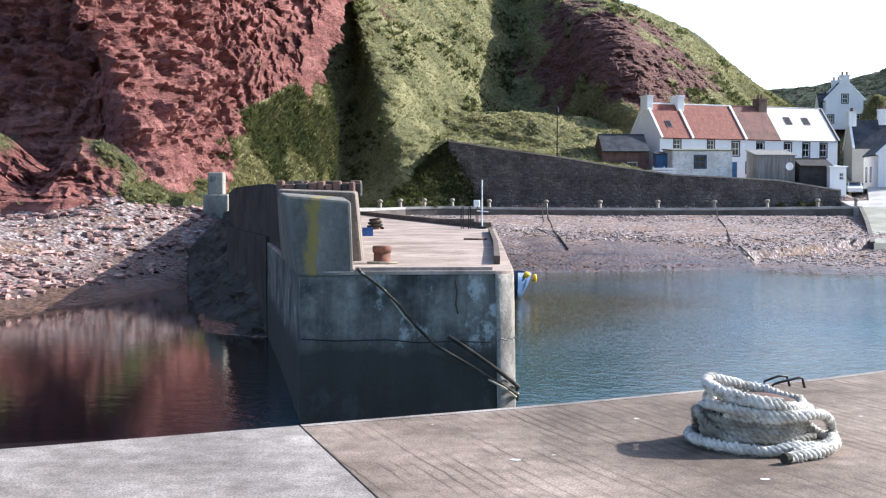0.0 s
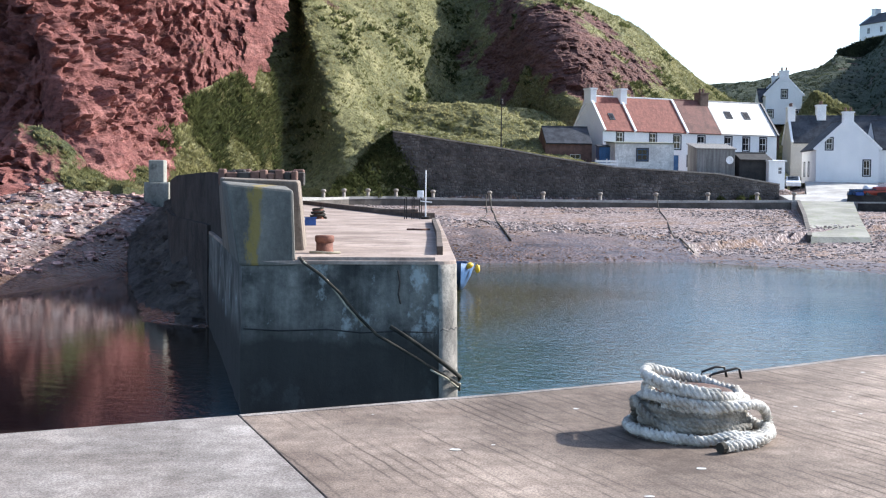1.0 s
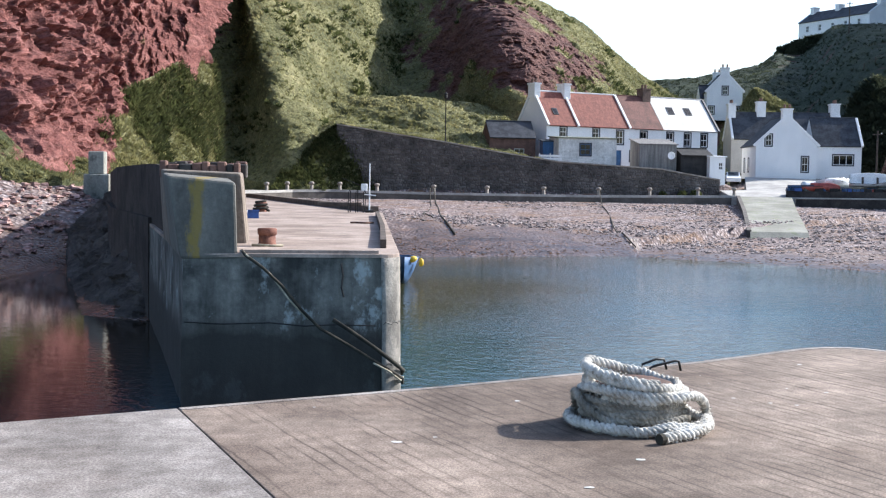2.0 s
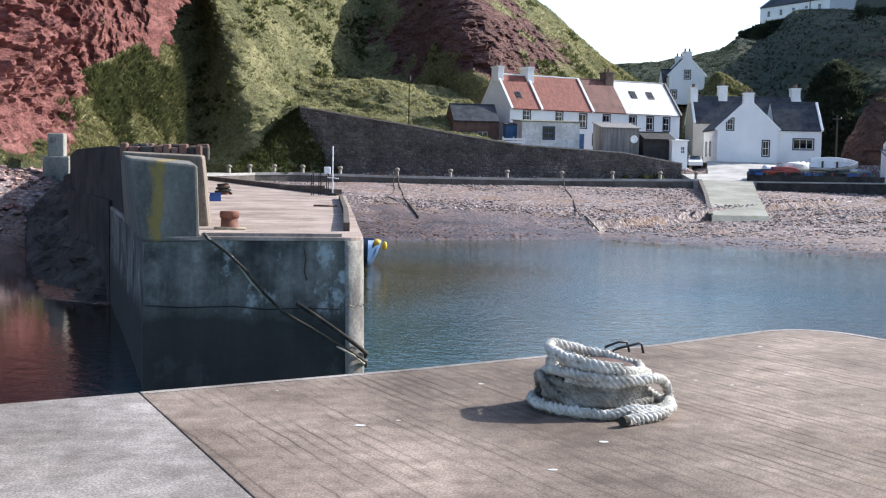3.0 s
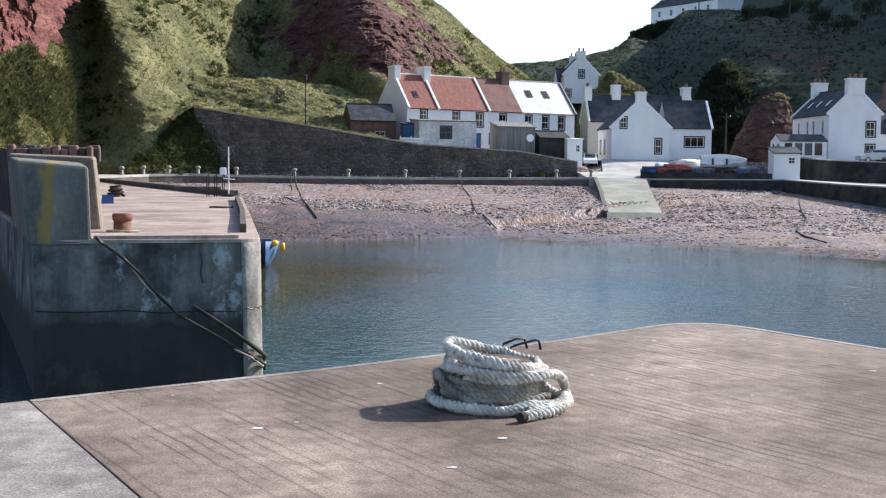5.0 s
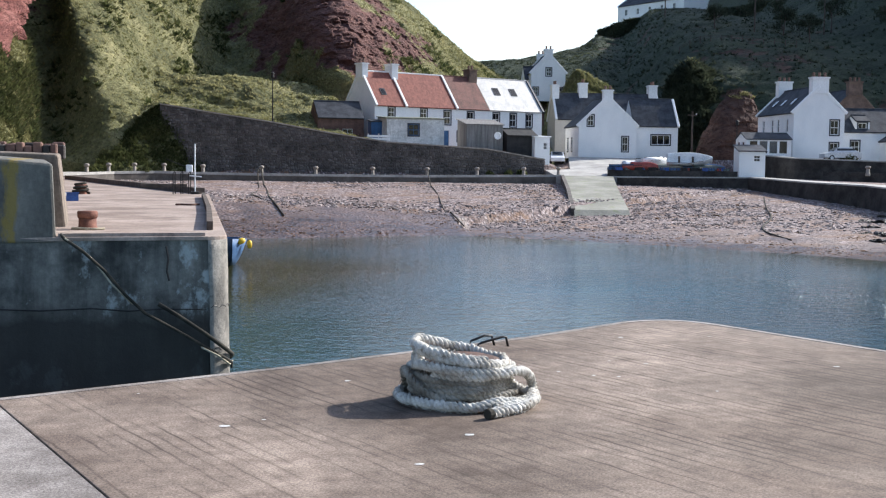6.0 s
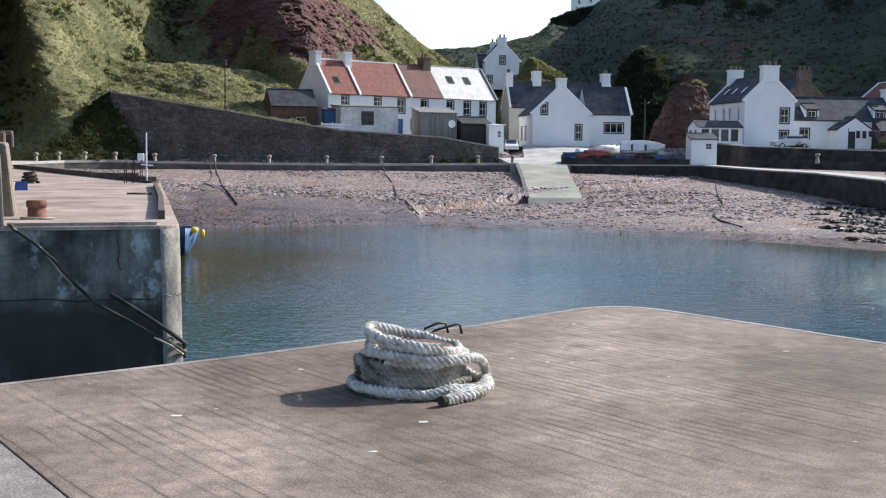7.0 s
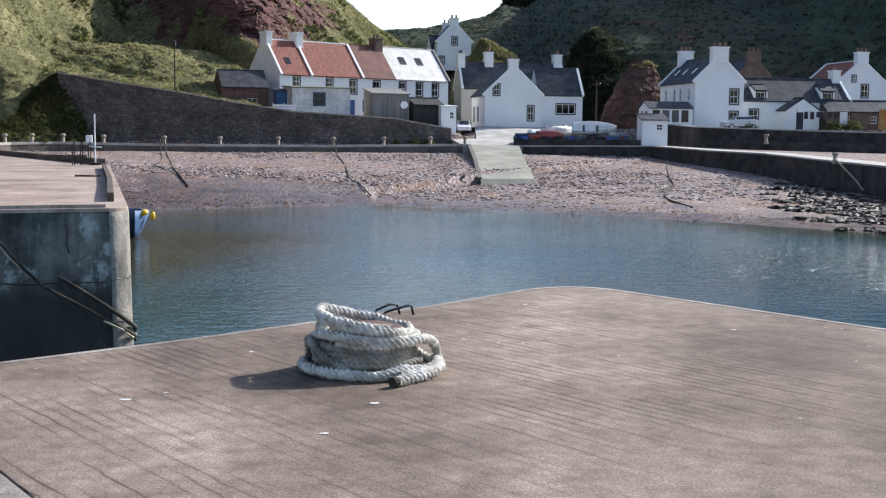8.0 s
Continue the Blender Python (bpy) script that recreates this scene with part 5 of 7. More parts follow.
ROW = 22.0
ux, uy = math.cos(radians(ROW)), math.sin(radians(ROW))
row_units = [
    (0.0, 4.3, M_redroof, [sash(1.9, 3.55, 0.85, 1.1)], [(1.5, 1.5, 0.7, 1.0)], [(0.25, 0.8, 1.5, 0.9, M_white, 2)], (0, 1)),
    (4.3, 7.4, M_redroof, [sash(2.2, 3.55, 0.85, 1.1), sash(5.6, 2.9, 0.95, 1.6), (5.5, 6.35, 0.1, 2.15, "bluedoor")], [], [(0.1, 0.9, 1.6, 1.0, M_white, 2)], (1,)),
    (11.7, 5.0, M_brownroof, [sash(1.7, 2.9, 0.95, 1.6), sash(0.2, 0.9, 1.3, 1.2, "blue")], [], [(4.5, 1.2, 1.3, 1.0, M_darkstone, 2)], ()),
    (16.7, 8.6, M_greyroof, [sash(0.7, 2.9, 0.95, 1.6), sash(3.4, 2.9, 0.95, 1.6), sash(6.0, 2.9, 0.95, 1.6)], [(2.0, 2.4, 0.95, 1.2), (4.7, 2.4, 0.95, 1.2)], [], (1,)),
]
for off, ln, roofm, wins, lights, chims, sk in row_units:
    tint = {"red_pantiles": "red pantiled", "weathered_red_tiles": "weathered brown-red tiled", "pale_grey_slates": "pale grey slated"}[roofm.name]
    house("cottage", f"white harled terraced cottage with a {tint} roof", frame_at(24.8 + ux * off, 136 + uy * off, 3.3, ROW), ln - 0.01, 6.6, 4.85, 8.8,
          M_white, roofm, front=wins, skews=sk, chimneys=chims, skylights=lights, group="terrace of cottages", skewmat=M_white if roofm is not M_greyroof else M_margin)

# gabled house by the slipway, its wing and the house behind it
DEP = 81.0
house("gabled_house", "white rendered house with dark slates and a harbour-facing gable", frame_at(58.5, 138.9, 2.35, DEP), 9, 7.3, 4.0, 7.45,
      front=(), left=[sash(1.1, 4.0, 0.75, 1.35), sash(5.5, 0.9, 0.75, 1.8)], back=[sash(1.5, 0.9, 0.7, 1.6), sash(4.2, 0.9, 0.7, 1.6)], chimneys=[(0.45, 1.0, 1.2, 0.9, M_white, 2)], skews=(0,))
house("house_wing", "white rendered wing with dark slates and a wide low window", frame_at(58.65, 140.2, 2.45, -9), 5.7, 6, 4.0, 7.4,
      front=[sash(2.3, 1.7, 2.4, 1.2)], skews=(1,))
house("rear_house", "old house with a tan harled gable and dark slates", frame_at(54.2, 157.5, 3.2, -9), 15, 6.4, 4.6, 8.2, M_cream,
      chimneys=[(0.4, 1.0, 1.6, 1.2, M_white, 3), (4.4, 1.2, 1.3, 1.5, M_white, 3), (14.4, 1.2, 1.5, 1.3, M_white, 3)])
house("hilltop_cottage", "tall white cottage standing on the slope above the village", frame_at(61.6, 174.6, 11.2, 80), 9, 5.3, 4.3, 7.1,
      left=[sash(2.3, 3.9, 0.8, 1.2), sash(0.35, 1.0, 0.75, 1.1), sash(4.1, 1.0, 0.75, 1.1)], back=[sash(2.5, 2.2, 0.8, 1.2)], chimneys=[(0.4, 0.9, 1.3, 0.7, M_white, 2), (8.5, 0.9, 1.3, 0.7, M_white, 2)])
house("outshot", "low white lean-to wing with a dark slated roof", frame_at(56.3, 178.5, 11.5, -10), 3.6, 5, 3.2, 5.2, skews=())
house("harbour_house", "large white two-storey house with dark slated roof and skylights", frame_at(74.5, 118.2, 2.25, 81), 11.5, 5.8, 5.3, 8.1,
      left=[sash(4.2, 2.9, 0.95, 1.6), sash(4.2, 0.4, 0.95, 1.6)], back=[sash(1.6, 3.2, 0.7, 1.5, "plain"), sash(4.5, 3.2, 0.7, 1.5, "plain"), sash(6.4, 3.2, 0.7, 1.5, "plain"), sash(9.2, 3.2, 0.7, 1.5, "plain")],
      chimneys=[(0.4, 1.0, 1.9, 1.0, M_white, 3), (11.0, 1.0, 1.7, 1.2, M_white, 3)], rear_lights=[(2.4, 1.2, 0.8, 1.1), (5.0, 1.2, 0.8, 1.1), (8.0, 1.2, 0.8, 1.1)])
house("low_cottage", "low white cottage with dark slates and two dormers", frame_at(74.9, 121.2, 2.3, -9), 14.6, 6.2, 3.3, 5.9,
      front=[sash(2.2, 0.9, 1.0, 1.4), sash(11.6, 0.9, 1.0, 1.4)], chimneys=[(14.1, 1.0, 1.3, 1.1, M_white, 2)])
for dx in (2.7, 11.0):
    dm = frame_at(74.9, 121.2, 2.3, -9) @ pose(dx, 0.15, 2.9)
    house("dormer", "small white gabled dormer on the low cottage roof", dm, 1.7, 2.6, 1.6, 2.2, front=[sash(0.35, 0.15, 1.0, 1.3)], skews=())
house("porch", "white gabled porch of the low cottage", frame_at(74.9, 121.2, 2.3, -9) @ pose(9.6, -2.4, 0, 0, 0, 90), 2.4, 4.0, 2.2, 3.5, left=[(1.3, 2.1, 0.05, 2.0, "door")], skews=())
house("brown_house", "dark brown stone house behind the harbour house", frame_at(92.0, 138, 2.6, 81), 9, 6.6, 5.6, 9.0, M_darkstone, left=[sash(3.0, 5.4, 0.7, 0.9, "plain")],
      chimneys=[(0.4, 1.0, 1.8, 1.0, M_darkstone, 3)], skewmat=M_darkstone)
house("red_roofed_house", "white house with a red tiled roof", frame_at(107.2, 134.5, 2.6, 81), 10, 8, 5.6, 9.0, M_white, M_redroof, left=[sash(4.0, 4.2, 0.95, 1.7), sash(2.6, 6.3, 0.5, 0.8)], back=[sash(1.2, 3.4, 0.8, 1.5)],
      chimneys=[(0.4, 1.1, 1.6, 1.1, M_white, 3)])
house("outhouse", "low outhouse with a dark green-grey roof", frame_at(85.2, 117.6, 2.2, -12), 8.2, 4, 2.2, 3.4, M_darkstone, M_slate, front=[sash(2.2, 0.9, 0.7, 0.8, "plain"), sash(5.4, 0.9, 0.7, 0.8, "plain")], skews=())
house("clifftop_house", "long white house on the hilltop skyline", frame_at(110.2, 275, 36.0, -69), 22, 8, 3.9, 6.5, M_white,
      front=[sash(2.4 + 4.0 * i, 1.6, 0.9, 1.4, "plain") for i in range(5)], chimneys=[(1.0, 1.2, 1.8, 1.2, M_white, 0), (9.0, 1.2, 1.8, 1.0, M_white, 0), (21.5, 1.2, 1.8, 1.2, M_white, 0)])


# ---- sheds and yards in front of the terrace ----
def shed(name, label, m, w, d, h0, h1, walls, roof, boards=0, window=None, over=0.15):
    """A shed with a single-pitch roof: h0 at the front, h1 at the back."""
    top = thing(name, m, label, "shed")
    bm = bmesh.new()
    ops = [window] if window else []
    wall_panel(bm, pose(0, 0, 0), [(0, 0), (w, 0), (w, h0), (0, h0)], ops)
    wall_panel(bm, pose(w, 0, 0, 0, 0, 90), [(0, 0), (d, 0), (d, h1), (0, h0)], [])
    wall_panel(bm, pose(w, d, 0, 0, 0, 180), [(0, 0), (w, 0), (w, h1), (0, h1)], [])
    wall_panel(bm, pose(0, d, 0, 0, 0, -90), [(0, 0), (d, 0), (d, h0), (0, h1)], [])
    bmesh.ops.remove_doubles(bm, verts=bm.verts, dist=0.001)
    bmesh.ops.recalc_face_normals(bm, faces=bm.faces)
    part("wall", bm, walls, top)
    if window:
        window_part(pose(0, 0, 0), window, top)
    ang = math.atan2(h1 - h0, d)
    rm = pose(0, 0, h0, math.degrees(ang))
    part("roof", one_box((-over, -over, 0.01), (w + over, math.hypot(d, h1 - h0) + over, 0.12), rm, 0.01), roof, top)
    if boards:
        n = int(w / boards)
        for i in range(n):
            if window and window[0] - 0.1 < (i + 0.5) * w / n < window[1] + 0.1:
                continue
            part("board", one_box((i * w / n + 0.01, -0.03, 0.02), ((i + 1) * w / n - 0.01, -0.002, h0 - 0.02)), walls, top)
    return top


shed("garage", "stained white rendered garage with a mossy flat roof", frame_at(25.3, 131.0, 3.35, 4), 6.7, 4.2, 3.1, 3.35, M_shedwhite, M_greenroof, window=(2.5, 3.7, 1.25, 2.5, "blue"))
house("stone_store", "small red-brown stone store with a dark slated roof", frame_at(17.9, 134.0, 3.6, 5), 5.4, 4.4, 2.9, 4.7, M_brick, M_slate, front=[sash(2.9, 0.7, 1.2, 1.0, "plain")], skews=())
shed("blue_lobby", "narrow blue boarded lobby beside the garage", frame_at(23.9, 133.2, 3.4, 4), 1.3, 1.5, 2.7, 2.9, M_bluepaint, M_slate, boards=0.2)
shed("board_shed", "grey weathered board shed", frame_at(34.3, 130.2, 2.6, 6), 4.4, 3.0, 3.3, 3.9, M_woodgrey, M_woodgrey, boards=0.22)
house("tarred_shed", "black tarred shed behind the white hut", frame_at(39.0, 130.0, 2.2, 6), 3.8, 3.6, 2.5, 3.2, M_tar, M_tar, skews=())
shed("white_hut", "small white rendered hut with a dark window", frame_at(42.2, 129.6, 1.0, 8), 1.9, 2.0, 3.6, 3.7, M_white, M_sash, window=(1.1, 1.6, 2.2, 3.0, "plain"))
shed("quay_hut", "small white hut with a dark pent roof on the quay", frame_at(58.9, 112.6, 0.35, -14), 2.7, 2.4, 2.75, 3.35, M_white, M_slate, window=(1.5, 2.2, 1.7, 2.35, "plain"))


def make_white_fence():
    top = thing("fence", frame_at(22.8, 129.4, 3.55, 2), "low white board fence above the retaining wall", "fence")
    for i in range(3):
        part("rail", one_box((0, 0, 0.15 + 0.3 * i), (2.6, 0.04, 0.38 + 0.3 * i)), M_sash, top)
    for i in range(3):
        part("post", one_box((0.05 + 1.2 * i, 0.04, 0), (0.15 + 1.2 * i, 0.14, 1.15)), M_sash, top)


make_white_fence()


def make_dish():
    top = thing("satellite_dish", frame_at(37.6, 130.1, 4.7, 6), "round white dish on the board shed", "dish")
    part("dish", turned([(0.02, 0.0), (0.25, 0.03), (0.42, 0.12), (0.44, 0.12), (0.26, 0.01), (0.02, -0.02)], 20, pose(0.2, -0.22, 0, 90)), M_sash, top, smooth=True)
    part("bracket", tube([(0.2, 0.12, -0.05), (0.2, -0.18, 0)], 0.03), M_iron, top)


make_dish()


def make_conservatory():
    top = thing("conservatory", frame_at(62.3, 117.6, 2.3, -9), "glazed white porch with a dark roof beside the house", "porch")
    bm = bmesh.new()
    ops = [(0.4 + 1.1 * i, 1.25 + 1.1 * i, 0.7, 2.0) for i in range(4)]
    wall_panel(bm, pose(0, 0, 0), [(0, 0), (5.0, 0), (5.0, 2.2), (0, 2.2)], ops, 0.12)
    wall_panel(bm, pose(0, 3.5, 0, 0, 0, -90), [(0, 0), (3.5, 0), (3.5, 2.2), (1.75, 2.9), (0, 2.2)], [(0.5, 1.3, 0.8, 1.9), (2.0, 2.8, 0.8, 1.9)], 0.12)
    wall_panel(bm, pose(5, 0, 0, 0, 0, 90), [(0, 0), (3.5, 0), (3.5, 2.2), (1.75, 2.9), (0, 2.2)], [], 0.12)
    bmesh.ops.remove_doubles(bm, verts=bm.verts, dist=0.001)
    part("wall", bm, M_sash, top)
    for o in ops:
        part("pane", one_box((o[0], 0.06, o[2]), (o[1], 0.07, o[3])), M_glass, top)
    sl = math.degrees(math.atan2(0.7, 1.75))
    for rm in (pose(0, 0, 2.2, sl), pose(5, 3.5, 2.2, 0, 0, 180) @ pose(0, 0, 0, sl)):
        part("roof", one_box((-0.1, -0.15, 0.01), (5.1, 1.9, 0.1), rm), M_slate, top)


make_conservatory()


# ---- posts, rails and ropes of the shore road ----
def make_post(m, h=0.95, label="short stone mooring post on the road edge"):
    top = thing("mooring_post", m, label, "post", "posts along the shore road")
    part("shaft", turned([(0.24, -0.2), (0.22, 0.05), (0.18, 0.1), (0.16, h * 0.65)], 12), M_post, top, smooth=True)
    part("cap", turned([(0.16, h * 0.65), (0.25, h * 0.72), (0.27, h * 0.85), (0.2, h * 0.97), (0.05, h)], 12), M_post, top, smooth=True)
    return top


first_post = make_post(pose(4.75, 121.95, 0.2))
for x, y, z in ((10.6, 122.05, 0.14), (16.15, 122.1, 0.12), (22.1, 122.1, 0.12), (27.9, 122.05, 0.13), (33.2, 121.5, 0.2), (38.2, 121.0, 0.26), (42.0, 120.7, 0.32), (0.95, 121.95, 0.28), (-1.9, 120.9, 0.28), (-4.3, 119.6, 0.25), (-6.2, 116.9, 0.18)):
    copy_thing(first_post, pose(x, y, z))


def rope_thing(name, label, pts, r, material, category="rope"):
    ob = part(name, tube(pts, r, 6), material, None, smooth=True)
    return tagged(ob, label, category)


def on_beach(x, y, lift=0.03):
    return (x, y, float(ground_z(np.array([[x, y]], float))[0][0]) + lift)


def beach_rope(a, b, label, sway=0.5, r=0.05):
    pts = []
    for i in range(25):
        t = i / 24
        x = a[0] + (b[0] - a[0]) * t + math.sin(t * 7) * sway * t
        y = a[1] + (b[1] - a[1]) * t
        if t < 0.12:
            z0 = a[2] + (on_beach(x, y)[2] - a[2]) * (t / 0.12) ** 0.7
            pts.append((x, y, z0))
        else:
            pts.append(on_beach(x, y, 0.08))
    rope_thing("mooring_rope", label, pts, r, M_ropeweed)


beach_rope((10.6, 121.6, 0.7), (8.2, 80, 0), "weedy mooring rope lying down the shingle", 0.35, 0.07)
beach_rope((10.2, 121.6, 0.7), (7.4, 90, 0), "weedy mooring rope lying down the shingle", 0.6)
beach_rope((27.9, 121.6, 0.7), (20.2, 78, 0), "weedy mooring rope lying down the shingle", 0.4)
beach_rope((53.3, 97, -1.2), (37.4, 66, 0), "tan mooring rope trailing over the wet shingle", 1.2, 0.06)

# quay rope on the right
rope_thing("quay_rope", "pale mooring rope hanging from the quay onto boulders", [(56.0, 76.0, -0.1), (55.9, 74.8, -0.75), (55.5, 72.8, -1.6), (54.6, 70.8, -2.2)], 0.07, M_ropepale)
make_post(pose(56.3, 76.4, -0.32), 0.7, "stumpy pale mooring post on the quay edge")
make_post(pose(67.8, 103.2, 0.95), 0.8, "stumpy pale post on the low stone wall")


# ---- on the opposite pier ----
def make_bollard(m, s, label, material=None):
    top = thing("bollard", m, label, "bollard")
    part("stem", turned([(0.28 * s, 0), (0.25 * s, 0.04), (0.225 * s, 0.07), (0.22 * s, 0.28 * s)], 20), material or M_rustred, top, smooth=True)
    part("head", turned([(0.22 * s, 0.28 * s), (0.25 * s, 0.31 * s), (0.255 * s, 0.44 * s), (0.23 * s, 0.47 * s), (0.03, 0.48 * s)], 20), material or M_rustred, top, smooth=True)
    return top


make_bollard(pose(-1.42, 27.6, 0), 0.88, "rusty iron bollard on the old pier deck")
make_bollard(pose(-3.15, 55, 0), 1.0, "rusty iron bollard with rope at its foot")
coil_pts = [(-3.15 + math.cos(a * 0.5) * (0.36 - 0.004 * a), 55 + math.sin(a * 0.5) * (0.36 - 0.004 * a), 0.05 + 0.012 * a) for a in range(40)]
rope_thing("rope_coil", "dark rope coiled round the far bollard", coil_pts, 0.06, M_ropeweed)
rope_thing("rope_tail", "pale rope tail lying by the rusty bollard", [(-1.75, 27.35, 0.035), (-1.6, 27.3, 0.04), (-1.45, 27.25, 0.035), (-1.3, 27.2, 0.03), (-1.05, 27.35, 0.03)], 0.03, M_ropepale)


def make_crate():
    top = thing("fish_crate", pose(-3.0, 46.2, 0, 0, 0, 12), "blue plastic fish crate on the pier deck", "crate")
    bm = bmesh.new()
    for lo, hi in (((-0.25, -0.2, 0.0), (0.25, 0.2, 0.03)), ((-0.25, -0.2, 0.03), (-0.22, 0.2, 0.3)), ((0.22, -0.2, 0.03), (0.25, 0.2, 0.3)), ((-0.22, -0.2, 0.03), (0.22, -0.17, 0.3)), ((-0.22, 0.17, 0.03), (0.22, 0.2, 0.3))):
        box(bm, lo, hi)
    part("body", bm, M_blueplastic, top)
    part("rim", ribbon([(-0.27, -0.22), (0.27, -0.22)], -0.02, 0.02, [0.28, 0.28], [0.33, 0.33]), M_blueplastic, top)
    t2 = thing("bucket", pose(-3.25, 45.6, 0), "pale plastic bucket beside the crate", "bucket")
    part("body", turned([(0.11, 0), (0.14, 0.3), (0.15, 0.31), (0.13, 0.3), (0.1, 0.02)], 14), M_boatwhite, t2, smooth=True)


make_crate()


def make_mast():
    """Light and ladder hoops at the pier corner."""
    top = thing("light_mast", pose(1.84, 55.8, 0.0), "white navigation light mast on the pier corner", "mast")
    part("pole", turned([(0.035, 0), (0.028, 2.3)], 8), M_sash, top)
    part("base", one_box((-0.2, -0.2, 0), (0.2, 0.2, 0.12), None, 0.02), M_iron, top)
    part("lamp_box", one_box((-0.4, -0.12, 1.0), (-0.1, 0.12, 1.35), None, 0.03), M_sash, top)
    part("bracket", tube([(-0.25, 0, 0.85), (0.3, 0, 0.8)], 0.03), M_sash, top)
    part("arm", tube([(-0.25, 0, 1.2), (-1.3, 0.1, 1.6)], 0.02), M_iron, top)
    rail = thing("ladder_hoop", pose(1.3, 55.6, 0), "dark iron ladder hoops at the pier edge", "ladder")
    for i in range(3):
        x = -0.45 + 0.35 * i
        part("hoop", tube([(x, 0, 0), (x, 0, 0.95), (x + 0.06, 0.08, 1.02), (x + 0.1, 0.35, 1.02), (x + 0.1, 0.42, 0.9), (x + 0.1, 0.42, 0.0)], 0.025), M_iron, rail)
    pl = thing("plank", pose(0.6, 56.2, 0.3, 0, 0, -3), "short grey timber baulk on the pier edge", "timber")
    part("beam", one_box((-1.2, -0.15, 0), (0.9, 0.15, 0.16), None, 0.02), M_timber, pl)
    chain = rope_thing("chain", "short rusty chain lying on the deck", [(0.75 + 0.1 * i, 42 + 0.12 * math.sin(i), 0.03) for i in range(9)], 0.04, M_rust, "chain")


make_mast()

# ropes hanging down the pier head
F = 24.64
rope_thing("pier_rope", "weedy mooring rope slung across the pier face", [(-1.8, 25.0, 0.05), (-1.72, 24.72, -0.02), (-1.35, F, -0.28), (-0.95, F, -0.66), (-0.55, F, -1.15), (-0.17, F - 0.02, -1.53), (0.4, F - 0.04, -1.86), (0.95, F - 0.02, -2.2), (1.38, F + 0.16, -2.48), (1.6, F + 0.6, -2.68), (1.66, 26.2, -2.95)], 0.034, M_ropeweed)
rope_thing("pier_rope", "weedy mooring rope slung across the pier face", [(-1.78, 25.0, 0.05), (-1.7, 24.7, -0.02), (-1.2, F, -0.40), (-0.8, F, -0.95), (-0.4, F, -1.35)], 0.02, M_ropepale)
rope_thing("pier_rope", "weedy doubled rope round the pier corner", [(0.1, F, -1.35), (0.5, F - 0.03, -1.6), (1.0, F - 0.02, -1.95), (1.4, F + 0.16, -2.28), (1.62, F + 0.7, -2.52), (1.66, 26.6, -2.8)], 0.046, M_ropeweed)
rope_thing("pier_rope", "pale frayed rope round the pier corner", [(0.95, F - 0.05, -2.25), (1.3, F + 0.06, -2.45), (1.55, F + 0.45, -2.7), (1.66, 26.0, -2.78)], 0.022, M_ropepale)


# ---- the coil of rope on our pier ----
def twisted_rope(pts, r, name, parent, step=0.012, pitch=0.115, material=None):
    """Three-strand laid rope along a smooth line of points."""
    ctrl = [np.array(p, float) for p in pts]
    dense = spline(ctrl, np.linspace(0, len(ctrl) - 1.0001, len(ctrl) * 40))
    seg = np.hypot(np.hypot(*np.diff(dense[:, :2], axis=0).T), np.diff(dense[:, 2]))
    cum = np.concatenate([[0], np.cumsum(seg)])
    n = int(cum[-1] / step)
    s = np.linspace(0, cum[-1], n)
    P = np.stack([np.interp(s, cum, dense[:, k]) for k in range(3)], 1)
    T = np.gradient(P, axis=0)
    T /= np.linalg.norm(T, axis=1)[:, None]
    A = np.cross(T, np.array([0, 0, 1.0]))
    A /= np.linalg.norm(A, axis=1)[:, None]
    B = np.cross(T, A)
    verts, faces = [], []
    seg_n = 7
    fuzz = np.random.RandomState(n + 1)
    for k in range(3):
        ph = 2 * math.pi * (s / pitch + k / 3)
        wob = 1 + 0.07 * np.sin(s * 37 + k) + 0.10 * np.sin(s * 11.3 + 2.1 * k) * np.sin(s * 4.7 + k)
        C = P + (A * np.cos(ph)[:, None] + B * np.sin(ph)[:, None]) * r * 0.41
        rs = r * 0.62 * wob
        base = len(verts)
        for i in range(seg_n):
            a = 2 * math.pi * i / seg_n
            ring = C + (A * math.cos(a) + B * math.sin(a)) * (rs * (1 + fuzz.uniform(-0.22, 0.22, n)))[:, None]
            verts += ring.tolist()
        for i in range(seg_n):
            j = (i + 1) % seg_n
            for q in range(n - 1):
                faces.append((base + i * n + q, base + j * n + q, base + j * n + q + 1, base + i * n + q + 1))
    rng = np.random.RandomState(n)
    for _ in range(int(n * 6)):
        q = rng.randint(n)
        a = rng.uniform(0, 2 * math.pi)
        out = A[q] * math.cos(a) + B[q] * math.sin(a)
        c = P[q] + out * r * 0.95
        tip = c + out * rng.uniform(0.004, 0.02) + T[q] * rng.uniform(-0.03, 0.03) + np.array([0, 0, rng.uniform(-0.006, 0.004)])
        w = T[q] * 0.0025
        base = len(verts)
        verts += [(c - w).tolist(), (c + w).tolist(), tip.tolist()]
        faces.append((base, base + 1, base + 2))
    me = bpy.data.meshes.new(name)
    me.from_pydata(verts, [], faces)
    me.materials.append(material or M_rope)
    me.polygons.foreach_set("use_smooth", [True] * len(me.polygons))
    ob = new(name, me)
    ob.parent = parent
    return ob


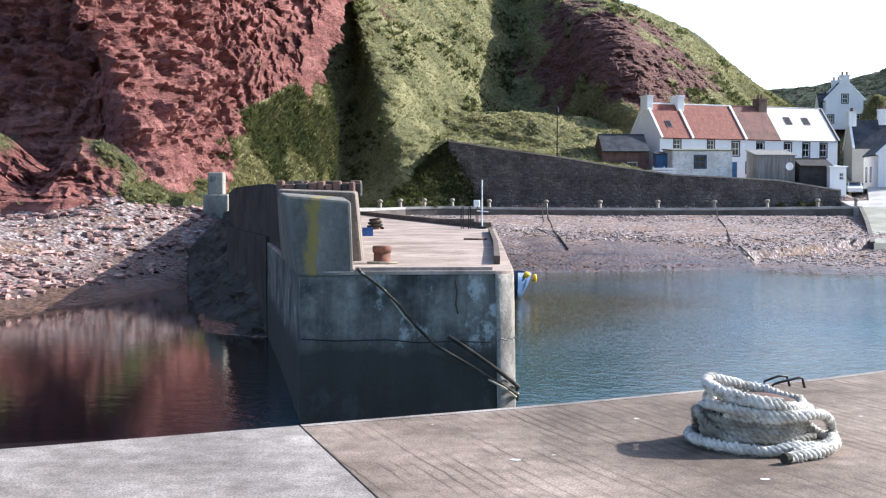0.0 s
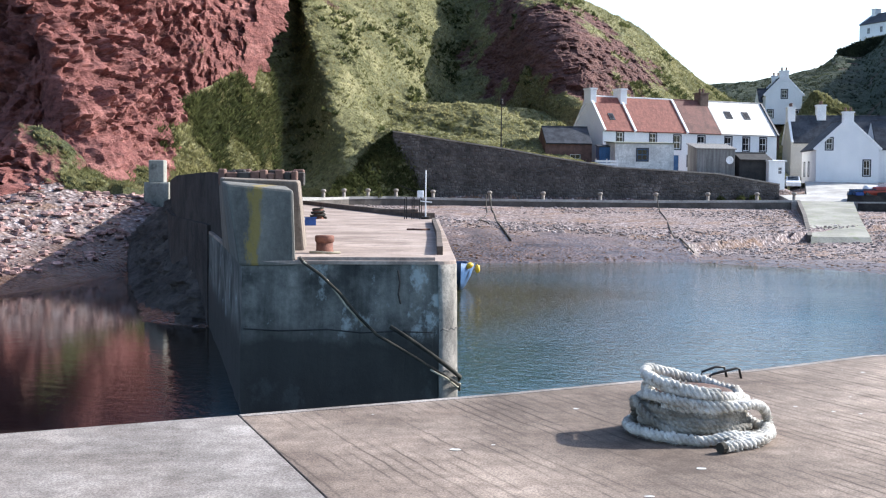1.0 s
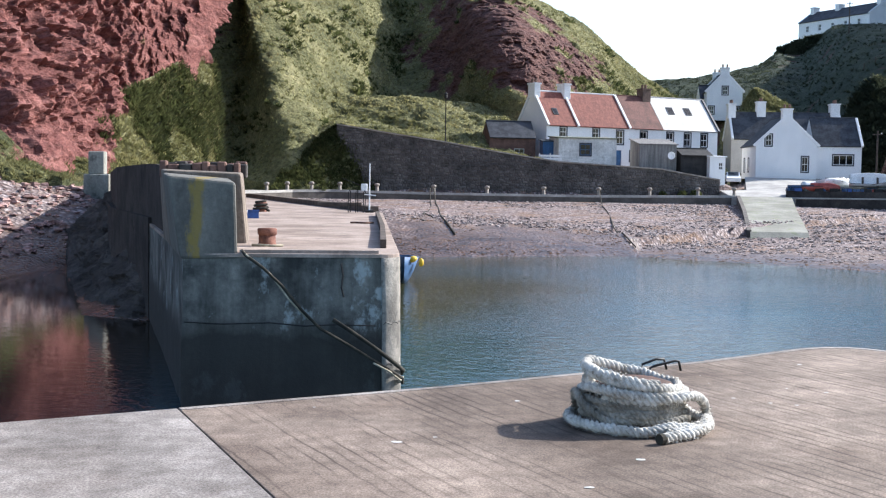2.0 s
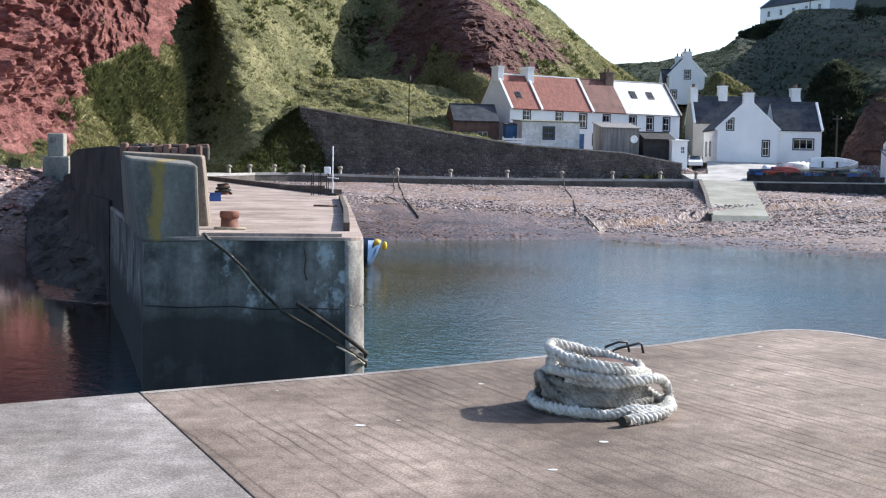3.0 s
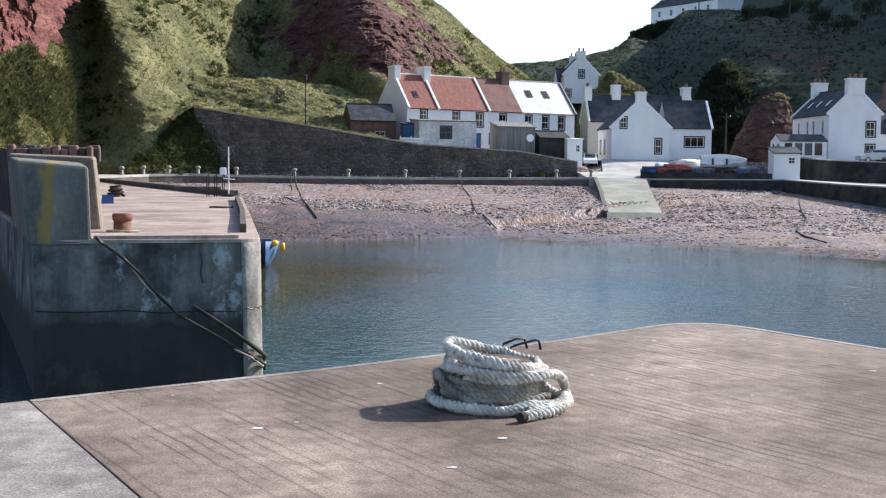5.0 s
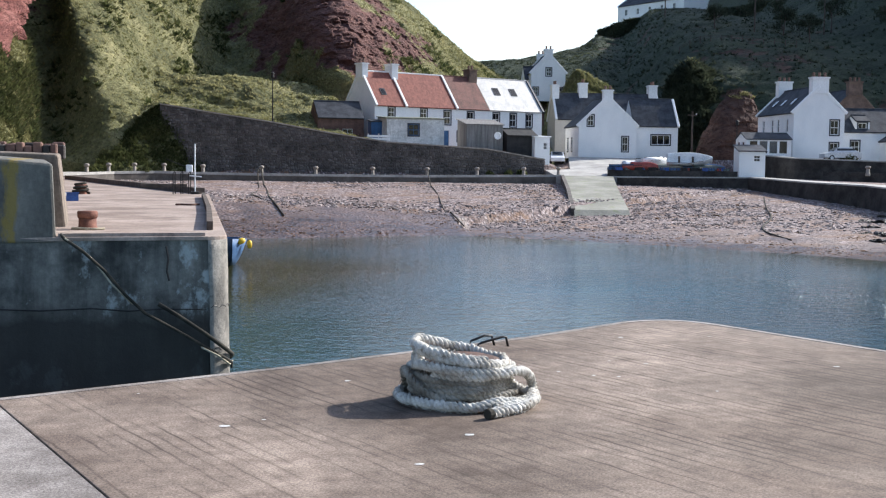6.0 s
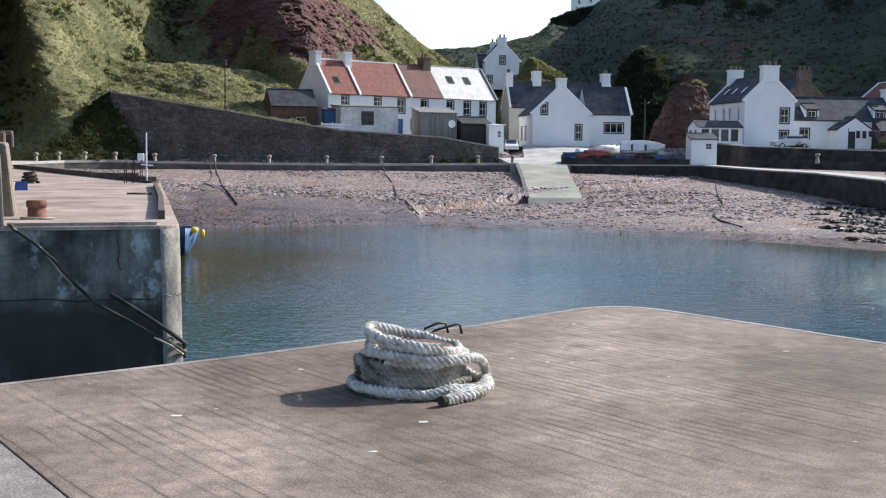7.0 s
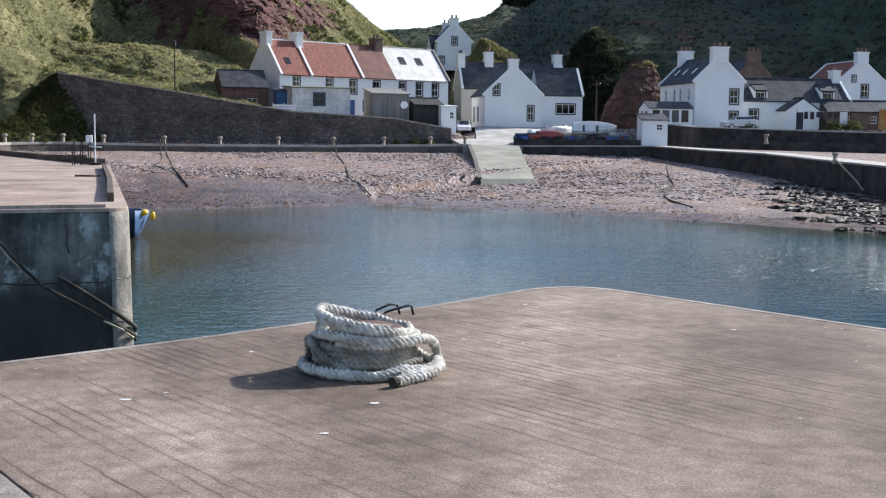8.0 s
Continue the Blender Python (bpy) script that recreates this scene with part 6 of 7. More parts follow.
CX, CY = 2.03, 7.58
bol = thing("bollard", pose(CX - 0.02, CY, 0), "rusty iron bollard wrapped in old rope", "bollard")
part("stem", turned([(0.27, 0), (0.25, 0.05), (0.2, 0.08), (0.2, 0.26)], 24), M_rust, bol, smooth=True)
part("head", turned([(0.2, 0.22), (0.25, 0.24), (0.265, 0.265), (0.255, 0.285), (0.2, 0.30), (0.02, 0.305)], 24), M_rust, bol, smooth=True)

rope = thing("rope_coil", pose(0, 0, 0), "frayed off-white mooring rope coiled round a bollard", "rope")
rr = random.Random(12)


def loop(points, turns, r0, r1, z0, z1, a0, dx=0.0, dy=0.0, tilt=0.0, squash=0.9, lean=0.0, n=14):
    """Turns of rope that climb from z0 to z1, leaning a little."""
    for i in range(int(turns * n) + 1):
        t = i / (turns * n)
        a = a0 + t * turns * 2 * math.pi
        r = r0 + (r1 - r0) * t + rr.uniform(-0.02, 0.02)
        z = z0 + (z1 - z0) * t + tilt * math.sin(a) + lean * math.cos(a) + rr.uniform(-0.01, 0.01)
        points.append((CX + dx + math.cos(a) * r, CY + dy + math.sin(a) * r * squash, max(z, 0.036)))


# outer rope: frayed tail, base turn, up behind the bollard to the tilted top turns
pts = [(2.06, 7.0, 0.034), (2.16, 7.06, 0.036), (2.32, 7.16, 0.04), (2.45, 7.34, 0.045)]
loop(pts, 1.1, 0.465, 0.44, 0.036, 0.05, -0.35)
loop(pts, 0.42, 0.43, 0.35, 0.08, 0.24, 6.75, 0.0, 0.0, 0.0, 0.9, 0.0)
loop(pts, 1.0, 0.335, 0.325, 0.245, 0.26, 9.6, -0.01, 0.0, 0.01, 0.92, -0.03)
loop(pts, 1.3, 0.31, 0.295, 0.305, 0.335, 15.9, -0.03, 0.0, 0.02, 0.92, -0.058)
twisted_rope(pts, 0.034, "rope", rope)
# a slack bight that droops from the upper turns to the quay
pts2 = [(CX + 0.01 + math.cos(a) * r, CY + math.sin(a) * r * 0.92, z) for a, r, z in (
    (-2.5, 0.33, 0.215), (-2.0, 0.335, 0.215), (-1.45, 0.34, 0.215), (-0.95, 0.35, 0.225), (-0.6, 0.37, 0.225), (-0.3, 0.405, 0.195), (-0.1, 0.445, 0.14), (-0.06, 0.462, 0.08), (-0.25, 0.47, 0.04), (-0.55, 0.465, 0.036), (-0.95, 0.462, 0.036), (-1.4, 0.48, 0.036))]
twisted_rope(pts2, 0.032, "rope", rope)
# thinner, darker grey inner turns on the stem
pts3 = []
loop(pts3, 4.2, 0.345, 0.315, 0.065, 0.205, 0.6, -0.01, 0.0, 0.012, 0.9, -0.015)
twisted_rope(pts3, 0.027, "rope", rope, material=M_ropegrey)
# a standing loop on the shaded side
pts4 = [(CX + math.cos(a) * r, CY + math.sin(a) * r * 0.92, z) for a, r, z in (
    (-2.2, 0.36, 0.06), (-2.6, 0.385, 0.12), (-2.9, 0.40, 0.19), (-3.15, 0.395, 0.225), (-3.4, 0.40, 0.20), (-3.6, 0.41, 0.12), (-3.7, 0.42, 0.06))]
twisted_rope(pts4, 0.027, "rope", rope, material=M_ropegrey)
bm = tube([(2.025, 6.98, 0.034), (2.055, 6.998, 0.034)], 0.034, 10)
part("whipping", bm, M_ropeweed, rope, "dark bound rope end")


def make_grab_rail():
    top = thing("grab_rail", pose(2.86, 9.74, 0, 0, 0, 24), "bent black iron ladder grab rail on the pier edge", "rail")
    part("bar", tube([(-0.13, 0.05, -0.02), (-0.13, 0.05, 0.03), (-0.1, 0.04, 0.045), (0.10, 0.0, 0.085), (0.13, -0.01, 0.08), (0.15, -0.02, -0.02)], 0.011, 8), M_iron, top, smooth=True)
    part("bar", tube([(-0.16, 0.14, -0.02), (-0.14, 0.14, 0.05), (-0.02, 0.11, 0.09), (0.06, 0.10, 0.085), (0.09, 0.09, -0.02)], 0.011, 8), M_iron, top, smooth=True)


make_grab_rail()


# ---- boats, car, lamps, poles ----
def hull_mesh(L, B, H, flat=0.25):
    """An open dinghy hull with thickness."""
    bm = bmesh.new()
    n, k = 14, 9
    outer, inner = [], []
    for shell, rows in ((0.0, outer), (0.05, inner)):
        for i in range(n + 1):
            t = i / n
            half = (B / 2) * (1 - max(0, (t - 0.35) / 0.65) ** 2.4) * (0.82 + 0.18 * min(1, t * 3)) + 0.02
            keel = H * 0.45 * max(0, (t - 0.6) / 0.4) ** 2
            sheer = H * (1 + 0.18 * t * t)
            row = []
            for j in range(k):
                a = -1 + 2 * j / (k - 1)
                y = (half - shell) * a
                z = keel + (sheer - keel) * abs(a) ** 2.2 + shell * (1 - abs(a) ** 6)
                row.append(bm.verts.new((t * (L - shell * 2) + shell, y, z)))
            rows.append(row)
    for rows, flip in ((outer, False), (inner, True)):
        for u, w in zip(rows, rows[1:]):
            for j in range(k - 1):
                f = (u[j], u[j + 1], w[j + 1], w[j])
                bm.faces.new(f if flip else f[::-1])
    for u, w, x, y in zip(outer, outer[1:], inner, inner[1:]):
        bm.faces.new((u[0], w[0], y[0], x[0]))
        bm.faces.new((u[-1], x[-1], y[-1], w[-1]))
    bm.faces.new(outer[0])
    bm.faces.new(list(reversed(inner[0])))
    bmesh.ops.recalc_face_normals(bm, faces=bm.faces)
    return bm


def make_boat(m, L, B, H, material, label, upturned=False, seats=True, cabin=False):
    top = thing("rowing_boat", m, label, "boat", "boats on the quay")
    local = pose(0, 0, H * 1.02, 180) if upturned else pose(0, 0, 0)
    bm = hull_mesh(L, B, H)
    bmesh.ops.transform(bm, matrix=local, verts=bm.verts)
    part("hull", bm, material, top, smooth=True)
    if not upturned and seats:
        for s in (0.25, 0.55):
            part("thwart", one_box((L * s, -B * 0.42, H * 0.62), (L * s + 0.22, B * 0.42, H * 0.67)), M_timber, top)
    part("gunwale", tube([(0.02, -B * 0.42, H if not upturned else 0.04), (L * 0.5, -B * 0.49, H * 1.03 if not upturned else 0.04), (L * 0.8, -B * 0.33, H * 1.1 if not upturned else 0.04)], 0.035), M_timber, top)
    if cabin:
        cb = part("wheelhouse", one_box((L * 0.5, -B * 0.3, H * 0.6), (L * 0.72, B * 0.3, H * 1.75), None, 0.05), material, top)
        part("pane", one_box((L * 0.53, -B * 0.31, H * 1.25), (L * 0.69, B * 0.31, H * 1.6)), M_glass, cb)
    return top


ST = 1.0
for bx, by, bz, br, bt, dims, bm_, bl, up, cab in (
    (50.6, 118.8, ST + 0.45, 22, -14, (4.2, 1.6, 0.8), M_boatwhite, "white fibreglass dinghy lying on the boat pile", False, False),
    (53.4, 118.4, ST + 0.62, -24, 38, (4.8, 1.9, 0.95), M_boatwhite, "white dinghy tipped over on the boat pile", False, False),
    (51.6, 119.7, ST, -20, 0, (4.6, 1.8, 0.7), M_tarp, "rowing boat lying under grey-green cover", True, False),
    (55.2, 118.1, ST, -26, 0, (4.4, 1.7, 0.8), M_boatblue, "blue rowing boat lying upturned on the hard standing", True, False),
    (48.9, 119.6, ST + 0.1, 8, 8, (3.6, 1.5, 0.9), M_boatwhite, "weathered white dinghy lying upturned beside others", True, False),
    (47.4, 119.8, ST, -24, 0, (3.2, 1.4, 0.6), M_boatblue, "dark blue rowing boat on the hard standing", False, False),
    (49.6, 119.0, ST + 0.2, -40, 10, (3.0, 1.3, 0.7), M_boatred, "faded red dinghy lying upturned in the pile", True, False),
    (55.8, 117.0, ST + 0.05, -18, 0, (3.2, 1.3, 0.6), M_tarp, "small covered boat at the end of the pile", True, False),
):
    make_boat(pose(bx, by, bz, bt, 0, br), *dims, bm_, bl, up, cabin=cab)
make_boat(pose(48.4, 118.5, ST, 0, 0, -26), 2.6, 1.1, 0.5, M_boatred, "small faded red rowing boat on the hard standing", False)
crate_rng = random.Random(15)
for i in range(9):
    cx = 47.6 + i * 1.25 + crate_rng.uniform(-0.3, 0.3)
    ct = thing("fish_box", pose(cx, 119.0 - (cx - 46.3) * 0.46 + crate_rng.uniform(0.1, 0.5), ST, 0, 0, crate_rng.uniform(-40, 20)), crate_rng.choice(("blue plastic fish box among the boats", "stacked dark fish box among the boats")), "crate", "fish boxes by the boats")
    cm = M_blueplastic if "blue" in ct["label"] else M_rubber
    bmx = bmesh.new()
    for lo, hi in (((-0.4, -0.25, 0.0), (0.4, 0.25, 0.03)), ((-0.4, -0.25, 0.03), (-0.37, 0.25, 0.34)), ((0.37, -0.25, 0.03), (0.4, 0.25, 0.34)), ((-0.37, -0.25, 0.03), (0.37, -0.22, 0.34)), ((-0.37, 0.22, 0.03), (0.37, 0.25, 0.34))):
        box(bmx, lo, hi)
    part("body", bmx, cm, ct)
    part("contents", one_box((-0.35, -0.2, 0.05), (0.35, 0.2, 0.3), None, 0.04), crate_rng.choice((M_tarp, M_ropepale, M_boatwhite, M_orange)), ct, "coiled line and floats")


def make_moored_boat():
    top = thing("fishing_boat", pose(3.2, 58.6, WATER_Z - 0.2, 0, 0, -88), "small blue boat moored behind the harbour arm", "boat")
    part("hull", hull_mesh(5.0, 1.9, 1.25), M_boatblue, top, smooth=True)
    part("hauler", turned([(0.12, 0), (0.22, 0.08), (0.22, 0.18), (0.12, 0.26)], 14, pose(4.3, 0.5, 1.2, 20)), M_yellow, top, "yellow pot hauler", smooth=True)
    part("fender", turned([(0.02, 0), (0.10, 0.06), (0.12, 0.2), (0.10, 0.34), (0.02, 0.4)], 12, pose(3.9, 0.9, 0.95)), M_yellow, top, smooth=True)


make_moored_boat()


def make_pots():
    rnd = random.Random(6)
    for i in range(14):
        x = 47.2 + i * 0.86 + rnd.uniform(-0.3, 0.3)
        top = thing("creel", pose(x, 119.3 - (x - 46.3) * 0.46 + rnd.uniform(0.0, 0.4), 1.0, 0, 0, rnd.uniform(-40, 40)), "dark netted lobster creel stacked by the boats", "creel", "creels on the quay")
        part("base", one_box((-0.38, -0.26, 0), (0.38, 0.26, 0.05)), M_timber, top)
        for k in range(3):
            xx = -0.33 + 0.33 * k
            part("hoop", tube([(xx, math.cos(a) * 0.24, 0.05 + math.sin(a) * 0.36) for a in np.linspace(0, math.pi, 9)], 0.022), M_iron, top)
        part("net", prism([(-0.34, -0.2), (0.34, -0.2), (0.34, 0.2), (-0.34, 0.2)], 0.05, 0.3), rnd.choice((M_rubber, M_tarp, M_boatblue, M_rubber, M_boatred)), top, "tangled dark netting")


make_pots()


def make_car(m, label, material):
    top = thing("car", m, label, "car")
    bm = bmesh.new()
    prof = [(0, 0.3), (0.0, 0.75), (0.9, 0.92), (1.5, 1.42), (2.9, 1.46), (3.7, 0.98), (4.1, 0.92), (4.15, 0.3)]
    sides = []
    for y, inset in ((-0.82, 0.0), (0.82, 0.0)):
        sides.append([bm.verts.new((x, y * (0.86 if z > 1.2 else 1.0), z)) for x, z in prof])
    bm.faces.new(sides[0])
    bm.faces.new(list(reversed(sides[1])))
    for i in range(len(prof)):
        j = (i + 1) % len(prof)
        bm.faces.new((sides[0][i], sides[1][i], sides[1][j], sides[0][j]))
    bmesh.ops.recalc_face_normals(bm, faces=bm.faces)
    bmesh.ops.bevel(bm, geom=list(bm.edges), offset=0.05, segments=2, affect="EDGES", profile=0.5)
    part("body", bm, material, top, smooth=False)
    part("windscreen", prism([(1.02, -0.6), (1.5, -0.6), (1.5, 0.6), (1.02, 0.6)], [1.02, 1.42, 1.42, 1.02], [1.05, 1.46, 1.46, 1.05]), M_glass, top)
    for y in (-0.79, 0.74):
        part("side_window", prism([(1.35, y), (3.3, y), (3.3, y + 0.05), (1.35, y + 0.05)], 1.0, 1.32), M_margin, top)
    for x in (0.8, 3.3):
        for y in (-0.84, 0.68):
            w = part("wheel", turned([(0.2, 0), (0.3, 0.02), (0.3, 0.15), (0.2, 0.17)], 18, pose(x, y + 0.17, 0.3, 90)), M_rubber, top)
            part("rim", turned([(0.17, 0), (0.19, 0.01), (0.19, 0.17), (0.17, 0.18)], 14, pose(x, y + 0.17, 0.3, 90)), M_carpaint, w)
    return top


make_car(frame_at(70.2, 115.5, 2.28, -10), "silver hatchback parked beside the white house", M_carpaint)
make_car(frame_at(46.6, 134.2, 1.6, 74), "white van-like car parked by the white hut", M_boatwhite)


def make_lamp(m, h, label, arm=0.0):
    top = thing("street_lamp", m, label, "street lamp")
    part("pole", turned([(0.09, -0.5), (0.07, h * 0.3), (0.05, h)], 8), M_iron, top)
    part("head", turned([(0.05, h), (0.2, h + 0.08), (0.16, h + 0.45), (0.24, h + 0.5), (0.03, h + 0.68)], 10), M_iron, top)
    return top


make_lamp(pose(12.5, 130.2, 5.6), 4.9, "dark lamp post standing on the grassy bank")
make_lamp(pose(65.0, 125, 2.3), 3.9, "lamp post by the shaded rock face")


def make_pole(m, h, label="slim wooden telegraph pole on the dark hillside"):
    top = thing("telegraph_pole", m, label, "pole", "poles on the hillside")
    part("shaft", turned([(0.14, -1.5), (0.1, h)], 8), M_timber, top)
    part("crossarm", one_box((-0.6, -0.05, h - 0.5), (0.6, 0.05, h - 0.38)), M_timber, top)
    part("insulator", turned([(0.05, 0), (0.06, 0.1), (0.02, 0.16)], 8, pose(0.5, 0, h - 0.38)), M_sash, top)
    return top


def hill_height(grid, x, y):
    _, verts, _, nv, nu = grid
    d = (verts[:, 0] - x) ** 2 + (verts[:, 1] - y) ** 2
    return float(verts[np.argmin(d)][2])


for x, y, h in ((98.1, 220, 6.5), (96.2, 180, 6.5), (112, 185, 7), (120, 160, 8)):
    make_pole(pose(x, y, hill_height(far_hill, x, y) - 0.3), h)


make_pole(pose(64.4, 135.5, 2.2), 6.0, "slim wooden pole in front of the dark mound")


def make_washing():
    top = thing("washing_line", frame_at(80.5, 116.6, 2.25, -10), "washing line hung with dark and white clothes", "washing line")
    for x in (0, 6.5):
        part("pole", turned([(0.05, 0), (0.04, 2.4)], 8, pose(x, 0, 0)), M_iron, top)
    part("line", tube([(0, 0, 2.3), (3.2, 0, 2.1), (6.5, 0, 2.3)], 0.015), M_sash, top)
    rnd = random.Random(3)
    for i in range(7):
        x = 0.9 + i * 0.72
        w, h = rnd.uniform(0.4, 0.55), rnd.uniform(0.6, 1.0)
        if i == 6:
            w, h = 0.9, 1.5
        bm = bmesh.new()
        bmesh.ops.create_grid(bm, x_segments=6, y_segments=6, size=0.5)
        for v in bm.verts:
            xx, zz = v.co.x, v.co.y
            v.co = Vector((x + w / 2 + xx * w, 0.05 * math.sin(xx * 9 + i) * (0.5 - zz), 2.1 - h / 2 + zz * h))
        bmesh.ops.solidify(bm, geom=list(bm.faces), thickness=0.01)
        part("garment", bm, M_clothwhite if i in (6,) else M_cloth, top, "hanging garment")


make_washing()
tagged(part("board_fence", one_box((0, 0, 0), (4.0, 0.1, 2.4), frame_at(87.0, 110.6, 2.2, -20), 0.02), M_orange, None), "orange-brown board fence panel by the outhouse", "fence")


# ---- stones, weed and plants ----
def blob_mesh(spots, material, name, label, category, seg=(6, 4), flat=0.7, jag=0.25, seed=1):
    """Many separate stones joined as one loose mass."""
    rnd = random.Random(seed)
    verts, faces = [], []
    nu, nv = seg
    for x, y, z, r in spots:
        base = len(verts)
        ax, ay, az = rnd.uniform(0.75, 1.35), rnd.uniform(0.75, 1.35), rnd.uniform(0.6, 1.0) * flat
        tw = rnd.uniform(0, 3.14)
        verts.append((x, y, z - r * az * 0.8))
        for j in range(1, nv):
            th = math.pi * j / nv
            for i in range(nu):
                ph = 2 * math.pi * i / nu + tw
                k = r * (1 + rnd.uniform(-jag, jag))
                verts.append((x + k * ax * math.sin(th) * math.cos(ph), y + k * ay * math.sin(th) * math.sin(ph), z - k * az * math.cos(th)))
        verts.append((x, y, z + r * az * rnd.uniform(0.7, 1.0)))
        last = len(verts) - 1
        for i in range(nu):
            j = (i + 1) % nu
            faces.append((base, base + 1 + j, base + 1 + i))
            for k in range(nv - 2):
                a = base + 1 + k * nu
                faces.append((a + i, a + j, a + nu + j, a + nu + i))
            a = base + 1 + (nv - 2) * nu
            faces.append((a + i, a + j, last))
    me = bpy.data.meshes.new(name)
    me.from_pydata(verts, [], faces)
    me.materials.append(material)
    return tagged(new(name, me), label, category, kind="stuff")


def scatter_on_ground(n, seed, xr, yr, keep, size):
    rng = np.random.RandomState(seed)
    P = np.column_stack([rng.uniform(*xr, n), rng.uniform(*yr, n)])
    z, shore, dt, land = ground_z(P)
    ok = keep(P, z, shore, dt, land)
    P, z = P[ok], z[ok]
    r = size[0] + (size[1] - size[0]) * rng.rand(len(P)) ** 2.5
    return [(a, b, c + rad * 0.15, rad) for (a, b), c, rad in zip(P, z, r)]


blob_mesh(scatter_on_ground(15000, 1, (-3, 60), (70, 122), lambda P, z, s, d, l: (~l) & (s > np.interp(P[:, 0], [0, 14, 22, 30], [13, 11, 7, 4])) & (d > 0.5), (0.06, 0.17)), M_pebble, "shingle", "loose grey and pink shingle stones on the beach", "shingle", (5, 3), seed=2)
blob_mesh(scatter_on_ground(11000, 3, (-42, -9), (40, 92), lambda P, z, s, d, l: (~l) & (s > 1.5), (0.05, 0.34)), M_redrock, "beach_rocks", "tumbled red sandstone rocks below the cliff", "rocks", (5, 4), 0.55, 0.4, seed=5)
blob_mesh(scatter_on_ground(7000, 7, (34, 62), (48, 86), lambda P, z, s, d, l: (~l) & (s > 0.3) & (d < np.interp(P[:, 1], [50, 62, 74, 86], [15, 12, 8, 2]) + 2.5 * np.sin(P[:, 0] * 0.9 + P[:, 1] * 0.6)) & (P[:, 1] < 84), (0.05, 0.38)), M_weedrock, "boulders", "dark weedy boulders at the foot of the quay", "boulders", (7, 5), 0.5, 0.55, seed=9)
blob_mesh(scatter_on_ground(16000, 11, (0, 56), (55, 100), lambda P, z, s, d, l: (~l) & (s > 0.4) & (s < 5 + 14 * np.sin(P[:, 0] * 0.31 + 0.1 * P[:, 1]) ** 4) & (d > 2), (0.03, 0.11)), M_wrack, "seaweed", "brown seaweed strewn along the tide line", "seaweed", (5, 3), 0.3, 0.5, seed=13)
blob_mesh(scatter_on_ground(900, 17, (34, 58), (86, 118), lambda P, z, s, d, l: (~l) & (np.abs(np.sin(d * 0.55 + 0.3 * np.sin(P[:, 0]))) < 0.18) & (np.abs(P[:, 0] - 36.1 - (P[:, 1] - 92.5) * 0.32) > 3.2), (0.08, 0.26)), M_wrack, "seaweed", "dark dry seaweed lines on the upper beach", "seaweed", (5, 3), 0.35, 0.4, seed=14)


def tufts(name, label, grid, n, seed, size, material, keep, per=6):
    """Clumps of upright blades or leaves rooted on a hillside."""
    _, verts, turf, nv, nu = grid
    rng = np.random.RandomState(seed)
    pick = rng.randint(0, (nv - 7) * nu, n)
    vs, fs = [], []
    for i in pick:
        if i % nu >= nu - 1:
            continue
        fu, fv = rng.rand(2)
        p = verts[i] * (1 - fu) * (1 - fv) + verts[i + 1] * fu * (1 - fv) + verts[i + nu] * (1 - fu) * fv + verts[i + nu + 1] * fu * fv
        if not keep(p, turf[i], rng.rand()):
            continue
        s = rng.uniform(*size)
        for _ in range(per):
            a = rng.uniform(0, 6.283)
            w = s * rng.uniform(0.12, 0.3)
            lean = rng.uniform(0.5, 1.3) * s
            ox, oy = rng.uniform(-0.35, 0.35, 2) * s
            b = len(vs)
            vs += [(p[0] + ox - math.sin(a) * w, p[1] + oy + math.cos(a) * w, p[2] - 0.1), (p[0] + ox + math.sin(a) * w, p[1] + oy - math.cos(a) * w, p[2] - 0.1),
                   (p[0] + ox + math.cos(a) * lean, p[1] + oy + math.sin(a) * lean, p[2] + s * rng.uniform(0.25, 0.7))]
            fs.append((b, b + 1, b + 2))
    me = bpy.data.meshes.new(name)
    me.from_pydata(vs, [], fs)
    me.materials.append(material)
    return tagged(new(name, me), label, "grass", kind="stuff")


tufts("hill_grass", "long tussocky grass on the hillside", slopes, 30000, 21, (0.12, 0.42), M_tuft, lambda p, t, r: t > 0.45)
tufts("bank_grass", "long sunlit grass on the bank", bank, 2600, 22, (0.15, 0.5), M_tuft, lambda p, t, r: True)
tufts("cliff_grass", "grass clinging to ledges of the red cliff", cliff, 14000, 23, (0.12, 0.35), M_tuft, lambda p, t, r: t > 0.45)
tufts("hill_scrub", "dark low scrub on the hillside", slopes, 9000, 24, (0.35, 0.9), M_bush, lambda p, t, r: t > 0.4 and noise.noise(Vector(p) * 0.16) > 0.12, 9)
# darker copy of the bush leaves; the slope's shade is in the colour
M_shade = surf("shade_toned_leaves", (0.030, 0.040, 0.027), (0.062, 0.072, 0.043), 0.2, 3.0, 0.85, 0.0, vary=0.3, spec=0.2)
let_light_through(M_shade, 0.5)
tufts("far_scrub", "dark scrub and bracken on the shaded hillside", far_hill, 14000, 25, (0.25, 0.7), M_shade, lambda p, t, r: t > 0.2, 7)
tufts("ledge_grass", "grass on the low ledges under the cliff", ledge, 5000, 27, (0.12, 0.35), M_tuft, lambda p, t, r: t > 0.5)
tufts("knoll_grass", "dry pale grass on the knoll", knoll, 4200, 26, (0.2, 0.45), M_tuft, lambda p, t, r: True)


